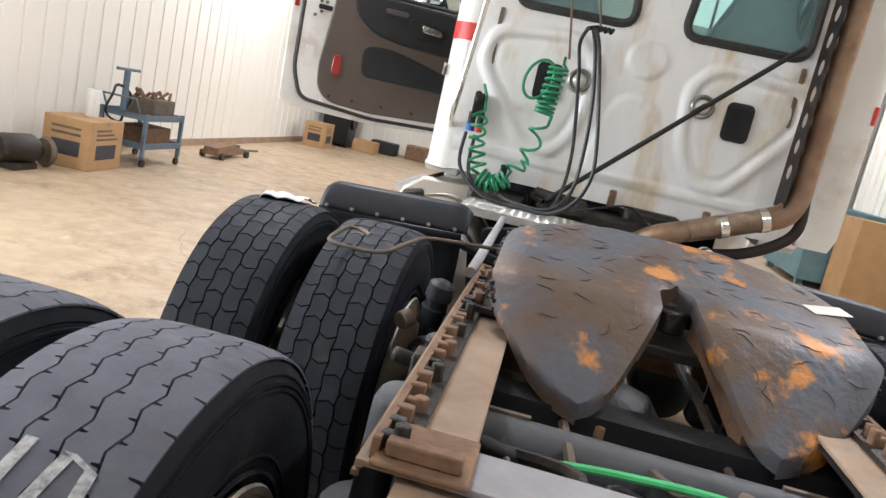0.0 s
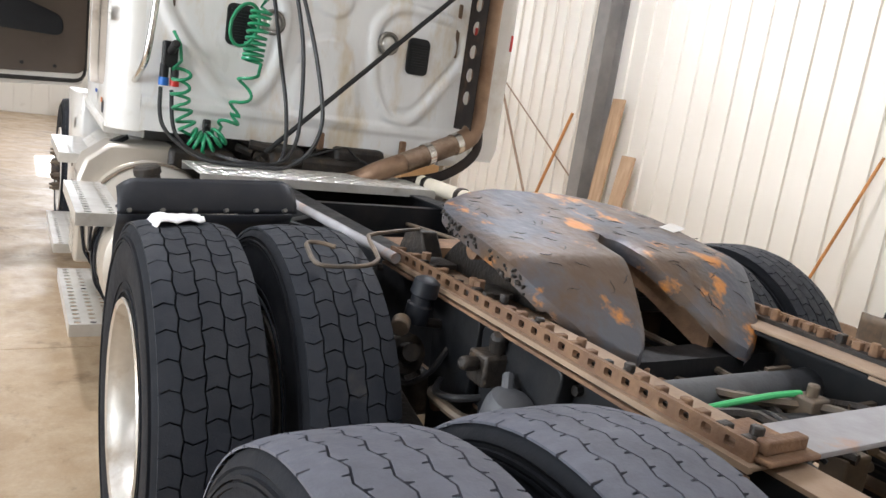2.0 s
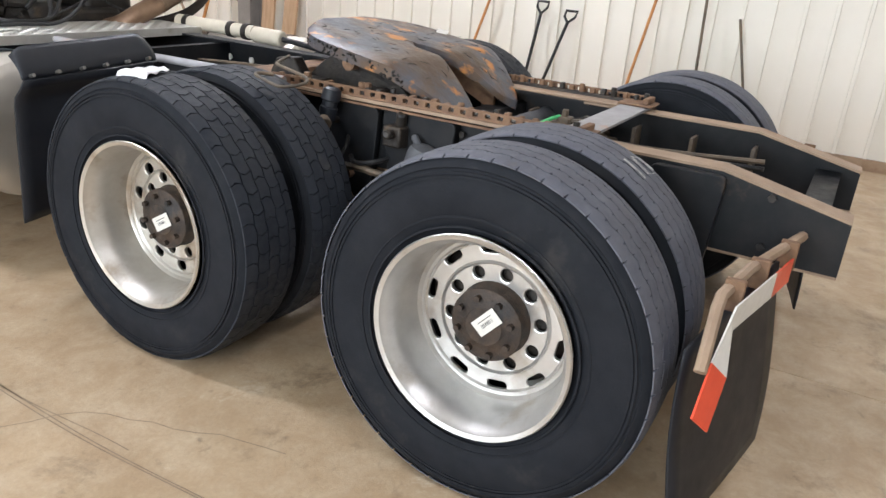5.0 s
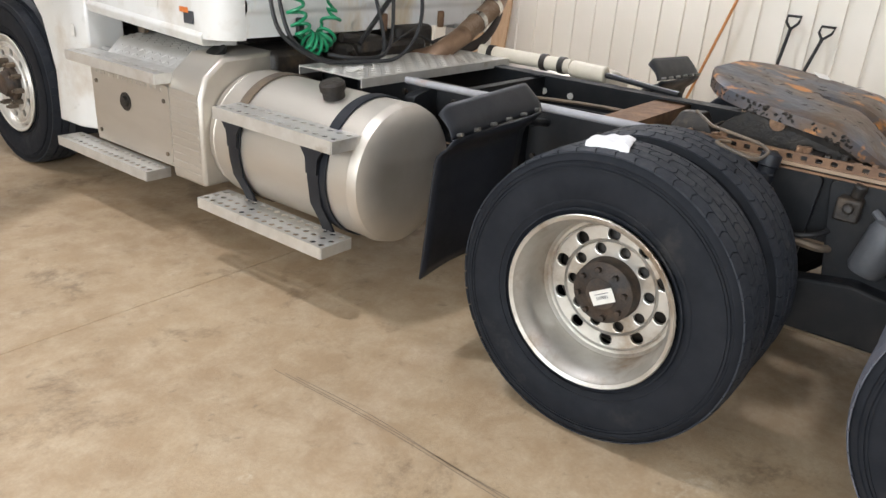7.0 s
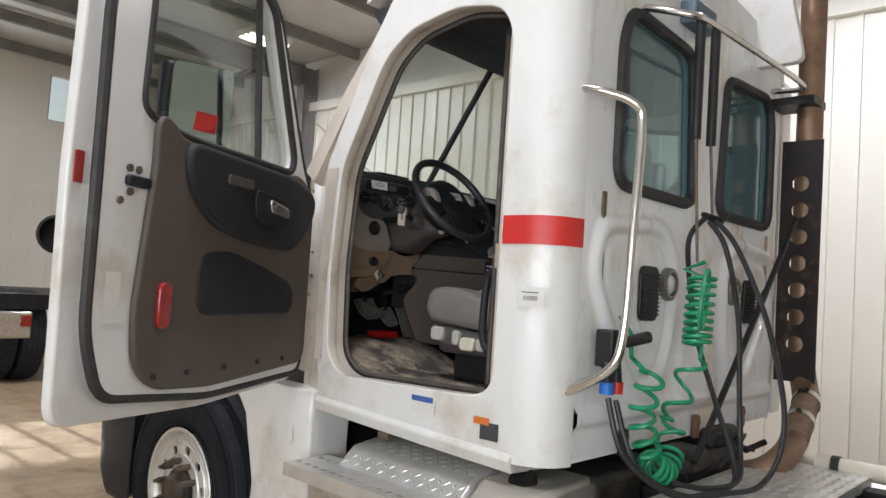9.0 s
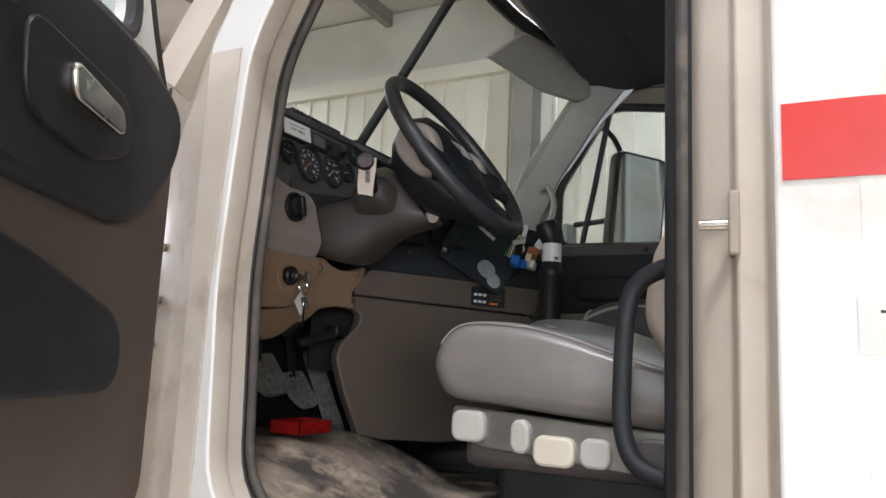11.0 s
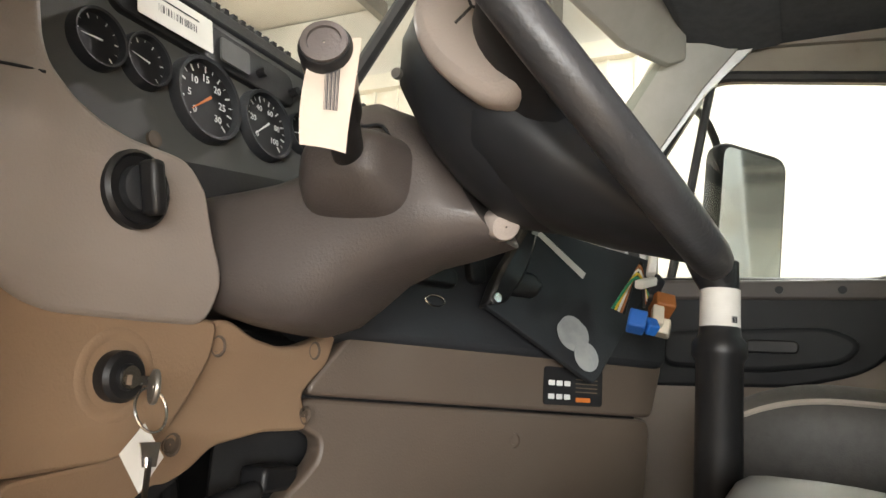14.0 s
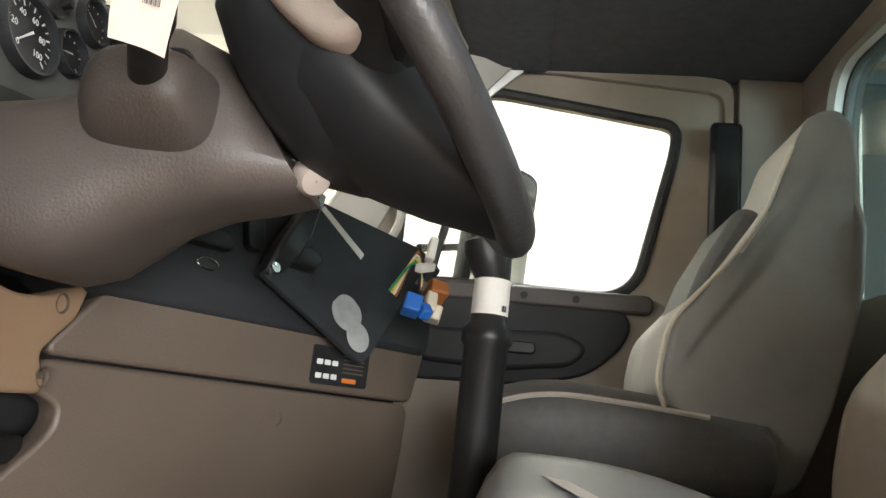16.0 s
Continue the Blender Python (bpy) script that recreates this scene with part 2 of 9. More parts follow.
def concrete(name):
    """Worn tan concrete: broad swirls, mid-size mottling, oil stains, pale scuffs and fine grit."""
    m = bpy.data.materials.new(name)
    m.use_nodes = True
    t = m.node_tree
    n, l = t.nodes, t.links
    p = n["Principled BSDF"]
    co = n.new("ShaderNodeTexCoord")

    def cloud(scale, a, b, detail=8, rough=0.65, twist=0.0):
        q = n.new("ShaderNodeTexNoise")
        q.inputs["Scale"].default_value, q.inputs["Detail"].default_value, q.inputs["Roughness"].default_value, q.inputs["Distortion"].default_value = scale, detail, rough, twist
        l.new(co.outputs["Object"], q.inputs[0])
        r = n.new("ShaderNodeMapRange")
        r.inputs[1].default_value, r.inputs[2].default_value = a, b
        l.new(q.outputs[0], r.inputs[0])
        return r.outputs[0]

    def blend(f, a, b, top=1.0):
        if top < 1.0:
            k = n.new("ShaderNodeMath")
            k.operation = "MULTIPLY"
            k.inputs[1].default_value = top
            l.new(f, k.inputs[0])
            f = k.outputs[0]
        x = n.new("ShaderNodeMix")
        x.data_type = "RGBA"
        l.new(f, x.inputs["Factor"])
        for v, key in ((a, "A"), (b, "B")):
            if isinstance(v, tuple):
                x.inputs[key].default_value = (*v, 1)
            else:
                l.new(v, x.inputs[key])
        return x.outputs["Result"]

    c = blend(cloud(1.1, 0.32, 0.68, 12, 0.68, 0.3), (0.315, 0.215, 0.125), (0.450, 0.333, 0.208))
    c = blend(cloud(5.5, 0.42, 0.66, 12, 0.74, 0.25), c, (0.525, 0.420, 0.290), 0.75)
    c = blend(cloud(2.3, 0.55, 0.66, 14, 0.76, 0.2), c, (0.150, 0.098, 0.058), 0.74)
    c = blend(cloud(13.0, 0.63, 0.74, 8, 0.6, 0.5), c, (0.13, 0.095, 0.065), 0.55)
    c = blend(cloud(70.0, 0.35, 0.75, 4, 0.7), c, (0.24, 0.175, 0.115), 0.28)
    c = blend(cloud(1.9, 0.60, 0.69, 14, 0.76, 0.3), c, (0.62, 0.54, 0.42), 0.65)
    l.new(c, p.inputs["Base Color"])
    r = n.new("ShaderNodeMapRange")
    l.new(cloud(3.1, 0.35, 0.65, 10, 0.65, 0.8), r.inputs[0])
    r.inputs[3].default_value, r.inputs[4].default_value = 0.34, 0.60
    l.new(r.outputs[0], p.inputs["Roughness"])
    p.inputs["Specular IOR Level"].default_value = 0.42
    b = n.new("ShaderNodeBump")
    b.inputs["Strength"].default_value, b.inputs["Distance"].default_value = 0.35, 0.0015
    l.new(cloud(55.0, 0.3, 0.7, 6), b.inputs["Height"])
    l.new(b.outputs[0], p.inputs["Normal"])
    return m


M_FLOOR = concrete("concrete_floor")
M_WALL = mat("white_sheet_metal", (0.84, 0.81, 0.735), (0.79, 0.755, 0.67), 0.34, 0, 0.8, 0.3, 0.7, 0.05, 30, (0.60, 0.55, 0.46), 2.2, 0.66, 0.86)
M_CEIL = mat("ceiling_sheet", (0.72, 0.70, 0.66), (0.60, 0.58, 0.54), 0.5, 0, 1.0)
M_RING = mat("steel_bezel", (0.30, 0.29, 0.27), (0.22, 0.21, 0.19), 0.3, 0.8, 14)
M_STEEL = mat("painted_steel_beam", (0.26, 0.24, 0.22), (0.19, 0.18, 0.17), 0.5, 0, 3)
M_PAINT = mat("white_truck_paint", (0.72, 0.71, 0.685), (0.66, 0.645, 0.605), 0.26, 0, 3, 0.4, 0.7, 0.02, 40, (0.43, 0.35, 0.25), 2.9, 0.53, 0.82, 0.45, 0.25)
M_REAR = mat("stained_white_paint", (0.80, 0.80, 0.79), (0.74, 0.735, 0.715), 0.24, 0, 3, 0.4, 0.7, 0.03, 40, (0.56, 0.42, 0.21), 2.6, 0.53, 0.76, 0.40, 0.35, (1.5, 1, 0.55))
M_JAMB = mat("dusty_white_paint", (0.60, 0.535, 0.45), (0.51, 0.445, 0.37), 0.38, 0, 5, 0.35, 0.7, 0.05, 60, (0.30, 0.235, 0.17), 5, 0.57, 0.80, 0.5, 0.1)
M_TYRE = mat("tyre_rubber", (0.0100, 0.0115, 0.0150), (0.0165, 0.0180, 0.0220), 0.66, 0, 9, 0.35, 0.7, 0.25, 160, (0.052, 0.049, 0.046), 5, 0.60, 0.84, 0.8, spec=0.15)
M_TREAD_DARK = mat("drive_tread_rubber", (0.019, 0.022, 0.029), (0.029, 0.032, 0.039), 0.5, 0, 14, 0.35, 0.7, 0.3, 200, (0.075, 0.068, 0.062), 7, 0.62, 0.82, 0.75, spec=0.25)
# Pale blue-grey: the worn rubber's grazing gloss is put into the base colour.
M_TREAD = mat("worn_tread_rubber", (0.100, 0.104, 0.128), (0.072, 0.075, 0.092), 0.6, 0, 14, 0.35, 0.7, 0.3, 200, (0.12, 0.105, 0.09), 7, 0.6, 0.82, 0.82)
M_RIM = mat("dull_aluminium_wheel", (0.62, 0.60, 0.56), (0.50, 0.47, 0.42), 0.34, 0.85, 10, 0.3, 0.7, 0.08, 90, (0.30, 0.21, 0.13), 6, 0.53, 0.74, 0.5)
M_RIM_NEW = mat("brushed_aluminium_wheel", (0.66, 0.65, 0.63), (0.55, 0.54, 0.52), 0.30, 0.85, 12, 0.3, 0.7, 0.06, 90, (0.36, 0.29, 0.21), 7, 0.57, 0.8, 0.44)
M_HUB = mat("greasy_hub", (0.030, 0.025, 0.022), (0.085, 0.055, 0.036), 0.55, 0.3, 14, 0.35, 0.65, 0.5, 90, (0.025, 0.023, 0.022), 8, 0.5, 0.65)
M_FRAME = mat("black_chassis_paint", (0.010, 0.011, 0.013), (0.020, 0.019, 0.019), 0.40, 0, 7, 0.4, 0.7, 0.15, 80, (0.10, 0.07, 0.045), 4, 0.64, 0.82, 0.6, spec=0.25)
M_GREASE = mat("greasy_dark_iron", (0.016, 0.014, 0.013), (0.036, 0.028, 0.021), 0.45, 0.2, 18, 0.35, 0.65, 0.5, 70, (0.11, 0.075, 0.045), 6, 0.58, 0.75)
M_RUST = mat("brown_rusted_steel", (0.23, 0.135, 0.075), (0.15, 0.085, 0.052), 0.66, 0.15, 16, 0.35, 0.65, 0.5, 110, (0.34, 0.20, 0.11), 7, 0.55, 0.75)
M_TANRUST = mat("dusty_tan_steel", (0.37, 0.265, 0.18), (0.27, 0.19, 0.13), 0.62, 0.1, 6, 0.35, 0.65, 0.25, 90, (0.25, 0.15, 0.085), 5, 0.56, 0.76)
M_FIFTH = mat("greased_rusty_plate", (0.105, 0.068, 0.044), (0.088, 0.092, 0.108), 0.36, 0.2, 4.5, 0.42, 0.58, 0.30, 48, (0.52, 0.21, 0.045), 7.5, 0.558, 0.635, 0.62, 0, (1, 0.7, 1))
M_DOORTRIM = mat("brown_door_trim", (0.094, 0.073, 0.058), (0.080, 0.062, 0.049), 0.46, 0, 3, 0.4, 0.7, 0.34, 360, (0.15, 0.12, 0.095), 3, 0.62, 0.88)
M_DULLGREY = mat("dull_grey_paint", (0.085, 0.088, 0.095), (0.060, 0.061, 0.066), 0.5, 0.1, 9, 0.35, 0.65, 0.2, 90, (0.12, 0.085, 0.06), 6, 0.6, 0.8)
M_POLISH = mat("worn_polished_wheel", (0.70, 0.68, 0.63), (0.60, 0.57, 0.52), 0.36, 0.45, 12, 0.3, 0.7, 0.06, 90, (0.34, 0.26, 0.18), 7, 0.57, 0.8, 0.44)
M_GREYPLATE = mat("dusty_grey_plate", (0.36, 0.355, 0.37), (0.27, 0.26, 0.265), 0.5, 0.1, 7, 0.35, 0.65, 0.15, 90, (0.42, 0.22, 0.10), 5, 0.58, 0.72)
M_PEDAL = mat("worn_pedal_grid", (0.24, 0.225, 0.20), (0.15, 0.14, 0.125), 0.42, 0.1, 20)
M_TANK = mat("brushed_aluminium_tank", (0.57, 0.53, 0.47), (0.50, 0.46, 0.40), 0.48, 0.75, 5, 0.3, 0.7, 0.05, 70, (0.44, 0.39, 0.31), 3, 0.62, 0.82, 0.46, 0, (1, 0.25, 1))
M_ALU = mat("bright_aluminium_tread", (0.70, 0.69, 0.66), (0.60, 0.58, 0.54), 0.36, 0.7, 10, 0.35, 0.65, 0.1, 100, (0.42, 0.38, 0.31), 6, 0.62, 0.8)
M_STRAP = mat("dirty_steel_strap", (0.10, 0.085, 0.07), (0.19, 0.14, 0.095), 0.5, 0.4, 9, 0.35, 0.65, 0.2, 80)
M_BLACK = mat("black_plastic", (0.011, 0.011, 0.012), (0.018, 0.0175, 0.017), 0.38, 0, 20, 0.4, 0.7, 0.15, 300, spec=0.35)
M_FLAP = mat("black_rubber_flap", (0.012, 0.0135, 0.018), (0.020, 0.021, 0.025), 0.42, 0, 6, 0.4, 0.7, 0.1, 100, (0.06, 0.055, 0.05), 4, 0.66, 0.88, spec=0.3)
M_HOSE = mat("black_air_hose", (0.012, 0.012, 0.014), (0.020, 0.0195, 0.020), 0.4, 0, 20)
M_GREEN = mat("green_coiled_hose", (0.012, 0.27, 0.115), (0.010, 0.20, 0.085), 0.32, 0, 12, spec=0.6)
M_LIGHTGREEN = mat("light_green_hose", (0.10, 0.60, 0.22), (0.07, 0.46, 0.16), 0.4, 0, 12)
M_RED = mat("red_tape", (0.58, 0.030, 0.022), (0.50, 0.022, 0.018), 0.38, 0, 8)
M_REFL = mat("red_reflector", (0.36, 0.012, 0.010), (0.22, 0.009, 0.008), 0.15, 0, 60, coat=0.6)
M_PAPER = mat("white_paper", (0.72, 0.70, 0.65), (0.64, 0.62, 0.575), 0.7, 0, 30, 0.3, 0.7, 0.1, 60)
M_INK = mat("printed_ink", (0.05, 0.05, 0.055), None, 0.7)
M_BLUE_INK = mat("blue_print", (0.05, 0.10, 0.34), None, 0.6)
M_ORANGE = mat("orange_print", (0.62, 0.17, 0.03), None, 0.5)
M_STRIPE = mat("red_orange_reflector", (0.75, 0.085, 0.035), (0.68, 0.07, 0.03), 0.3, 0, 20)
M_CHROME = mat("chrome", (0.72, 0.70, 0.67), (0.62, 0.60, 0.56), 0.16, 1.0, 14, 0.3, 0.7, 0, 60, (0.40, 0.34, 0.26), 9, 0.64, 0.8, 0.3)
M_STACK = mat("brown_exhaust_steel", (0.30, 0.20, 0.13), (0.20, 0.12, 0.075), 0.42, 0.6, 6, 0.35, 0.65, 0.12, 70, (0.11, 0.065, 0.045), 4, 0.55, 0.72)
M_FLEX = mat("flexible_steel_pipe", (0.32, 0.24, 0.18), (0.24, 0.165, 0.11), 0.34, 0.8, 12)
M_SHIELD = mat("dark_heat_shield", (0.030, 0.020, 0.016), (0.018, 0.014, 0.013), 0.5, 0.5, 6, 0.35, 0.65, 0.1, 60, (0.16, 0.085, 0.045), 4, 0.58, 0.76)
M_SCORE = mat("scored_concrete", (0.23, 0.172, 0.118), (0.29, 0.222, 0.155), 0.8, 0, 9)
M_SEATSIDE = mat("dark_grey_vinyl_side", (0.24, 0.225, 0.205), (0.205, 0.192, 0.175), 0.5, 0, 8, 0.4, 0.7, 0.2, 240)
M_LENS = mat("clear_lamp_lens", (0.62, 0.60, 0.55), (0.70, 0.69, 0.66), 0.12, 0.2, 120, 0.4, 0.6, 0.4, 220, coat=0.8)
M_RUBBER = mat("door_seal_rubber", (0.020, 0.019, 0.019), (0.034, 0.032, 0.030), 0.55, 0, 14, stain=(0.09, 0.075, 0.06), sscale=9, slo=0.6, shi=0.85)
# Trim tone raised to make up for weak light on the cab's right side.
M_TAUPE = mat("lightened_taupe_trim", (0.29, 0.24, 0.20), (0.25, 0.206, 0.172), 0.48, 0, 3, 0.4, 0.7, 0.34, 360, (0.27, 0.22, 0.18), 3, 0.62, 0.88)
M_TAN = mat("tan_dash_plastic", (0.30, 0.200, 0.127), (0.265, 0.174, 0.110), 0.44, 0, 3, 0.4, 0.7, 0.34, 360, (0.24, 0.17, 0.12), 4, 0.66, 0.9)
M_GREYP = mat("warm_grey_dash_plastic", (0.072, 0.060, 0.055), (0.060, 0.050, 0.046), 0.42, 0, 3, 0.4, 0.7, 0.34, 360, (0.20, 0.175, 0.155), 4, 0.66, 0.9)
M_CHAR = mat("charcoal_dash_plastic", (0.022, 0.0235, 0.026), (0.018, 0.019, 0.0215), 0.5, 0, 4, 0.4, 0.7, 0.34, 360, (0.075, 0.072, 0.066), 5, 0.66, 0.9, spec=0.3)
M_GAUGEP = mat("gauge_panel_plastic", (0.084, 0.086, 0.082), (0.070, 0.072, 0.069), 0.5, 0, 6, 0.4, 0.7, 0.15, 400)
M_DIAL = mat("gauge_face", (0.012, 0.012, 0.013), None, 0.5)
M_MARK = mat("white_dial_marks", (0.75, 0.76, 0.74), None, 0.5)
M_LEATHER = mat("worn_dark_leather", (0.022, 0.023, 0.025), (0.034, 0.033, 0.034), 0.36, 0, 12, 0.35, 0.7, 0.25, 260, (0.055, 0.049, 0.045), 6, 0.6, 0.85)
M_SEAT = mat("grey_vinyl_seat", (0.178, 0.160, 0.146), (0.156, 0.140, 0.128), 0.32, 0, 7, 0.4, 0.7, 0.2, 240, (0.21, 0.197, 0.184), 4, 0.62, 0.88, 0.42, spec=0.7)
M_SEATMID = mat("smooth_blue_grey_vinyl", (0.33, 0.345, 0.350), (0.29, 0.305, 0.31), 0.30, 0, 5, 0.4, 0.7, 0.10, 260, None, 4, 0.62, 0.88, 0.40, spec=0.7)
M_SEATD = mat("dark_vinyl_seat", (0.105, 0.101, 0.098), (0.085, 0.082, 0.080), 0.45, 0, 40, 0.4, 0.7, 0.3, 300)
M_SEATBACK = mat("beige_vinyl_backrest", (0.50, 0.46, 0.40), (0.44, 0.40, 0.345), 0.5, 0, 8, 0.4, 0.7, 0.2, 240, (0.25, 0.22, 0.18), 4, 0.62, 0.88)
M_GREYFILM = mat("grey_sticker_film", (0.36, 0.37, 0.36), (0.26, 0.275, 0.275), 0.4, 0, 25)
# Same trim in a darker tone, with the knee panel's shade put into it.
M_KNEE = mat("shaded_knee_plastic", (0.104, 0.079, 0.061), (0.090, 0.067, 0.052), 0.46, 0, 3, 0.4, 0.7, 0.34, 360, (0.19, 0.15, 0.118), 3, 0.62, 0.88)
M_MIRROR_BLUE = mat("tinted_mirror_glass", (0.60, 0.66, 0.69), (0.57, 0.63, 0.66), 0.05, 1.0, 3, rough2=0.08)
# White paper; the tag's shade is put into this duller tone.
M_TAG = mat("shaded_tag_paper", (0.46, 0.39, 0.325), (0.40, 0.34, 0.28), 0.75, 0, 30, 0.3, 0.7, 0.1, 60)
M_HEAD = mat("dark_headliner_cloth", (0.070, 0.075, 0.088), (0.055, 0.059, 0.070), 0.9, 0, 30, 0.4, 0.7, 0.3, 300)
M_VISOR = mat("beige_visor_vinyl", (0.43, 0.405, 0.36), (0.38, 0.355, 0.31), 0.55, 0, 10, 0.4, 0.7, 0.15, 260)
M_CREAM = mat("cream_plastic", (0.62, 0.56, 0.45), (0.55, 0.49, 0.39), 0.4, 0, 10)
M_MAT = mat("dusty_floor_mat", (0.050, 0.043, 0.036), (0.22, 0.175, 0.13), 0.8, 0, 5, 0.42, 0.6, 0.4, 90, (0.45, 0.36, 0.26), 9, 0.5, 0.7)
M_CARD = mat("corrugated_cardboard", (0.44, 0.27, 0.13), (0.38, 0.225, 0.105), 0.8, 0, 5, 0.4, 0.7, 0.1, 100, (0.30, 0.17, 0.075), 4, 0.64, 0.85)
M_WOOD = mat("raw_pine", (0.50, 0.35, 0.22), (0.40, 0.26, 0.15), 0.65, 0, 4, 0.35, 0.65, 0.15, 60, None, 2, 0.5, 0.7, None, 0, (6, 6, 0.6))
M_HANDLE = mat("orange_wood_handle", (0.55, 0.25, 0.075), (0.44, 0.185, 0.05), 0.5, 0, 6)
M_CART = mat("blue_grey_cart_paint", (0.12, 0.17, 0.215), (0.09, 0.13, 0.165), 0.5, 0, 8, stain=(0.14, 0.09, 0.06), sscale=6, slo=0.6, shi=0.8)
M_BLUE = mat("blue_plastic", (0.015, 0.14, 0.52), None, 0.4)
M_TEAL = mat("teal_crate_paint", (0.14, 0.25, 0.28), (0.10, 0.19, 0.22), 0.5, 0, 4)
M_RAG = mat("white_cloth", (0.78, 0.77, 0.77), (0.68, 0.68, 0.70), 0.9, 0, 20, 0.4, 0.7, 0.4, 120)
M_YELLOW = mat("yellow_label", (0.75, 0.52, 0.05), None, 0.5)
M_BROWNP = mat("brown_connector", (0.36, 0.12, 0.03), None, 0.5)
M_POST = mat("beige_post_trim", (0.36, 0.30, 0.24), (0.30, 0.25, 0.20), 0.5, 0, 4, 0.4, 0.7, 0.12, 200, (0.22, 0.175, 0.135), 6, 0.6, 0.82)
M_WHEELHUB = mat("black_wheel_plastic", (0.014, 0.0155, 0.018), (0.011, 0.012, 0.014), 0.44, 0, 6, 0.4, 0.7, 0.15, 380, (0.03, 0.028, 0.026), 6, 0.64, 0.88, spec=0.3)
M_SEALD = mat("dusty_seal_rubber", (0.078, 0.065, 0.053), (0.042, 0.036, 0.031), 0.6, 0, 12, 0.35, 0.7, 0.2, 120, (0.17, 0.138, 0.105), 9, 0.55, 0.8)
# Column plastic again, with the light falling on it put into a lighter tone.
M_GREYP_LIT = mat("lit_grey_dash_plastic", (0.33, 0.285, 0.255), (0.30, 0.258, 0.232), 0.40, 0, 3, 0.4, 0.7, 0.34, 360, (0.30, 0.265, 0.24), 4, 0.66, 0.9)
M_CHALK = mat("white_chalk", (0.50, 0.50, 0.49), (0.20, 0.20, 0.20), 0.95, 0, 60, 0.35, 0.62)
M_MIRROR = mat("mirror_glass", (0.86, 0.88, 0.88), (0.84, 0.86, 0.86), 0.02, 1.0, 3, rough2=0.04)
M_GLASS = glass("clear_glass")
M_CABGLASS = glass("cab_window_glass", (0.80, 0.84, 0.82))
M_TINT = glass("tinted_rear_glass", (0.74, 0.90, 0.92), 0.02, 0.12, 0.07, (0.26, 0.45, 0.50))
M_SIDEGLASS = glass("passenger_window_glass", (0.72, 0.76, 0.74))
M_WIND = glass("windshield_glass", (0.78, 0.85, 0.81), 0.0, 0.03)
M_LAMP = glow("lamp_tube", (1.0, 0.95, 0.87), 7.0)

# ---- building ----
X0, X1, Y0, Y1, HW = -5.75, 4.58, -6.5, 16.6, 5.35


def setting(name, bm, m, label, bevel=0.0):
    return tagged(part(name, bm, m, None, "", bevel), label, name.split("_")[0], kind="structure")


# floor slabs with sawn joints, on a dark base
setting("ground", box(B(), -60, 60, -60, 80, -0.4, -0.12), M_STEEL, "dark ground sheet under and around the building")
floor = setting("floor", box(B(), X0 - 0.3, X1 + 0.3, Y0 - 0.3, Y1 + 0.3, -0.119, -0.012), M_SCORE, "worn tan concrete workshop floor with sawn joints")
for sx0, sx1 in ((X0, 0.186), (0.192, X1)):
    for sy0, sy1 in ((Y0, -2.9), (-2.896, 3.169), (3.173, 9.1), (9.104, 15.0), (15.004, Y1)):
        part("slab", box(B(), sx0, sx1, sy0, sy1, -0.011, 0.0), M_FLOOR, floor, bevel=0.003)
# the long pair of scored drag lines beside the truck
for dx, y0, y1 in ((-1.694, 0.3, 2.35), (-1.682, 0.2, 2.3), (-1.668, 0.9, 2.25)):
    part("score_line", sheet(B(), lambda u, v, dx=dx, y0=y0, y1=y1: (dx + v * 0.0045 + 0.010 * math.sin(u * 9 + 1.3), y0 + (y1 - y0) * u, 0.0015), 40, 1), M_SCORE, floor)


rnd = random.Random(31)
for cx, cy, turn, ln in ((-1.95, 1.35, 0.3, 1.1), (-2.3, 3.6, 2.6, 1.3), (-3.1, 5.2, 0.7, 1.4), (-1.9, 6.2, 2.0, 1.2)):
    pts, a = [Vector((cx, cy, 0.0012))], turn
    for k in range(14):
        a += rnd.uniform(-0.45, 0.45)
        pts.append(pts[-1] + Vector((math.cos(a), math.sin(a), 0)) * ln / 14)
    part("floor_crack", sheet(B(), lambda u, v, pts=pts: pts[min(14, round(u * 14))] + Vector((0.0035 * (v - 0.5), 0.0035 * (v - 0.5), 0)), 14, 1), M_SCORE, floor)


def panel_mesh(w, h, rib, depth):
    """A ribbed metal sheet, x along its width, z up, ribs towards +y."""
    bm = B()
    xs, n = [], round(w / rib)
    for i in range(n):
        a = i * rib
        xs += [(a, 0), (a + rib * 0.83, 0), (a + rib * 0.845, depth), (a + rib * 0.955, depth), (a + rib * 0.97, 0)]
    xs.append((w, 0))
    lo = [bm.verts.new((x, y, 0)) for x, y in xs]
    hi = [bm.verts.new((x, y, h)) for x, y in xs]
    for i in range(len(xs) - 1):
        bm.faces.new((lo[i], lo[i + 1], hi[i + 1], hi[i]))
    for k in range(n):
        for z in (1.1, 2.4, 3.7):
            if z < h:
                box(bm, k * rib + rib * 0.905, k * rib + rib * 0.925, depth, depth + 0.006, z - 0.008, z + 0.008)
    me = bpy.data.meshes.new("wall_panel")
    bm.to_mesh(me)
    bm.free()
    return finish(me, M_WALL, 20)


PANEL_H = 4.55


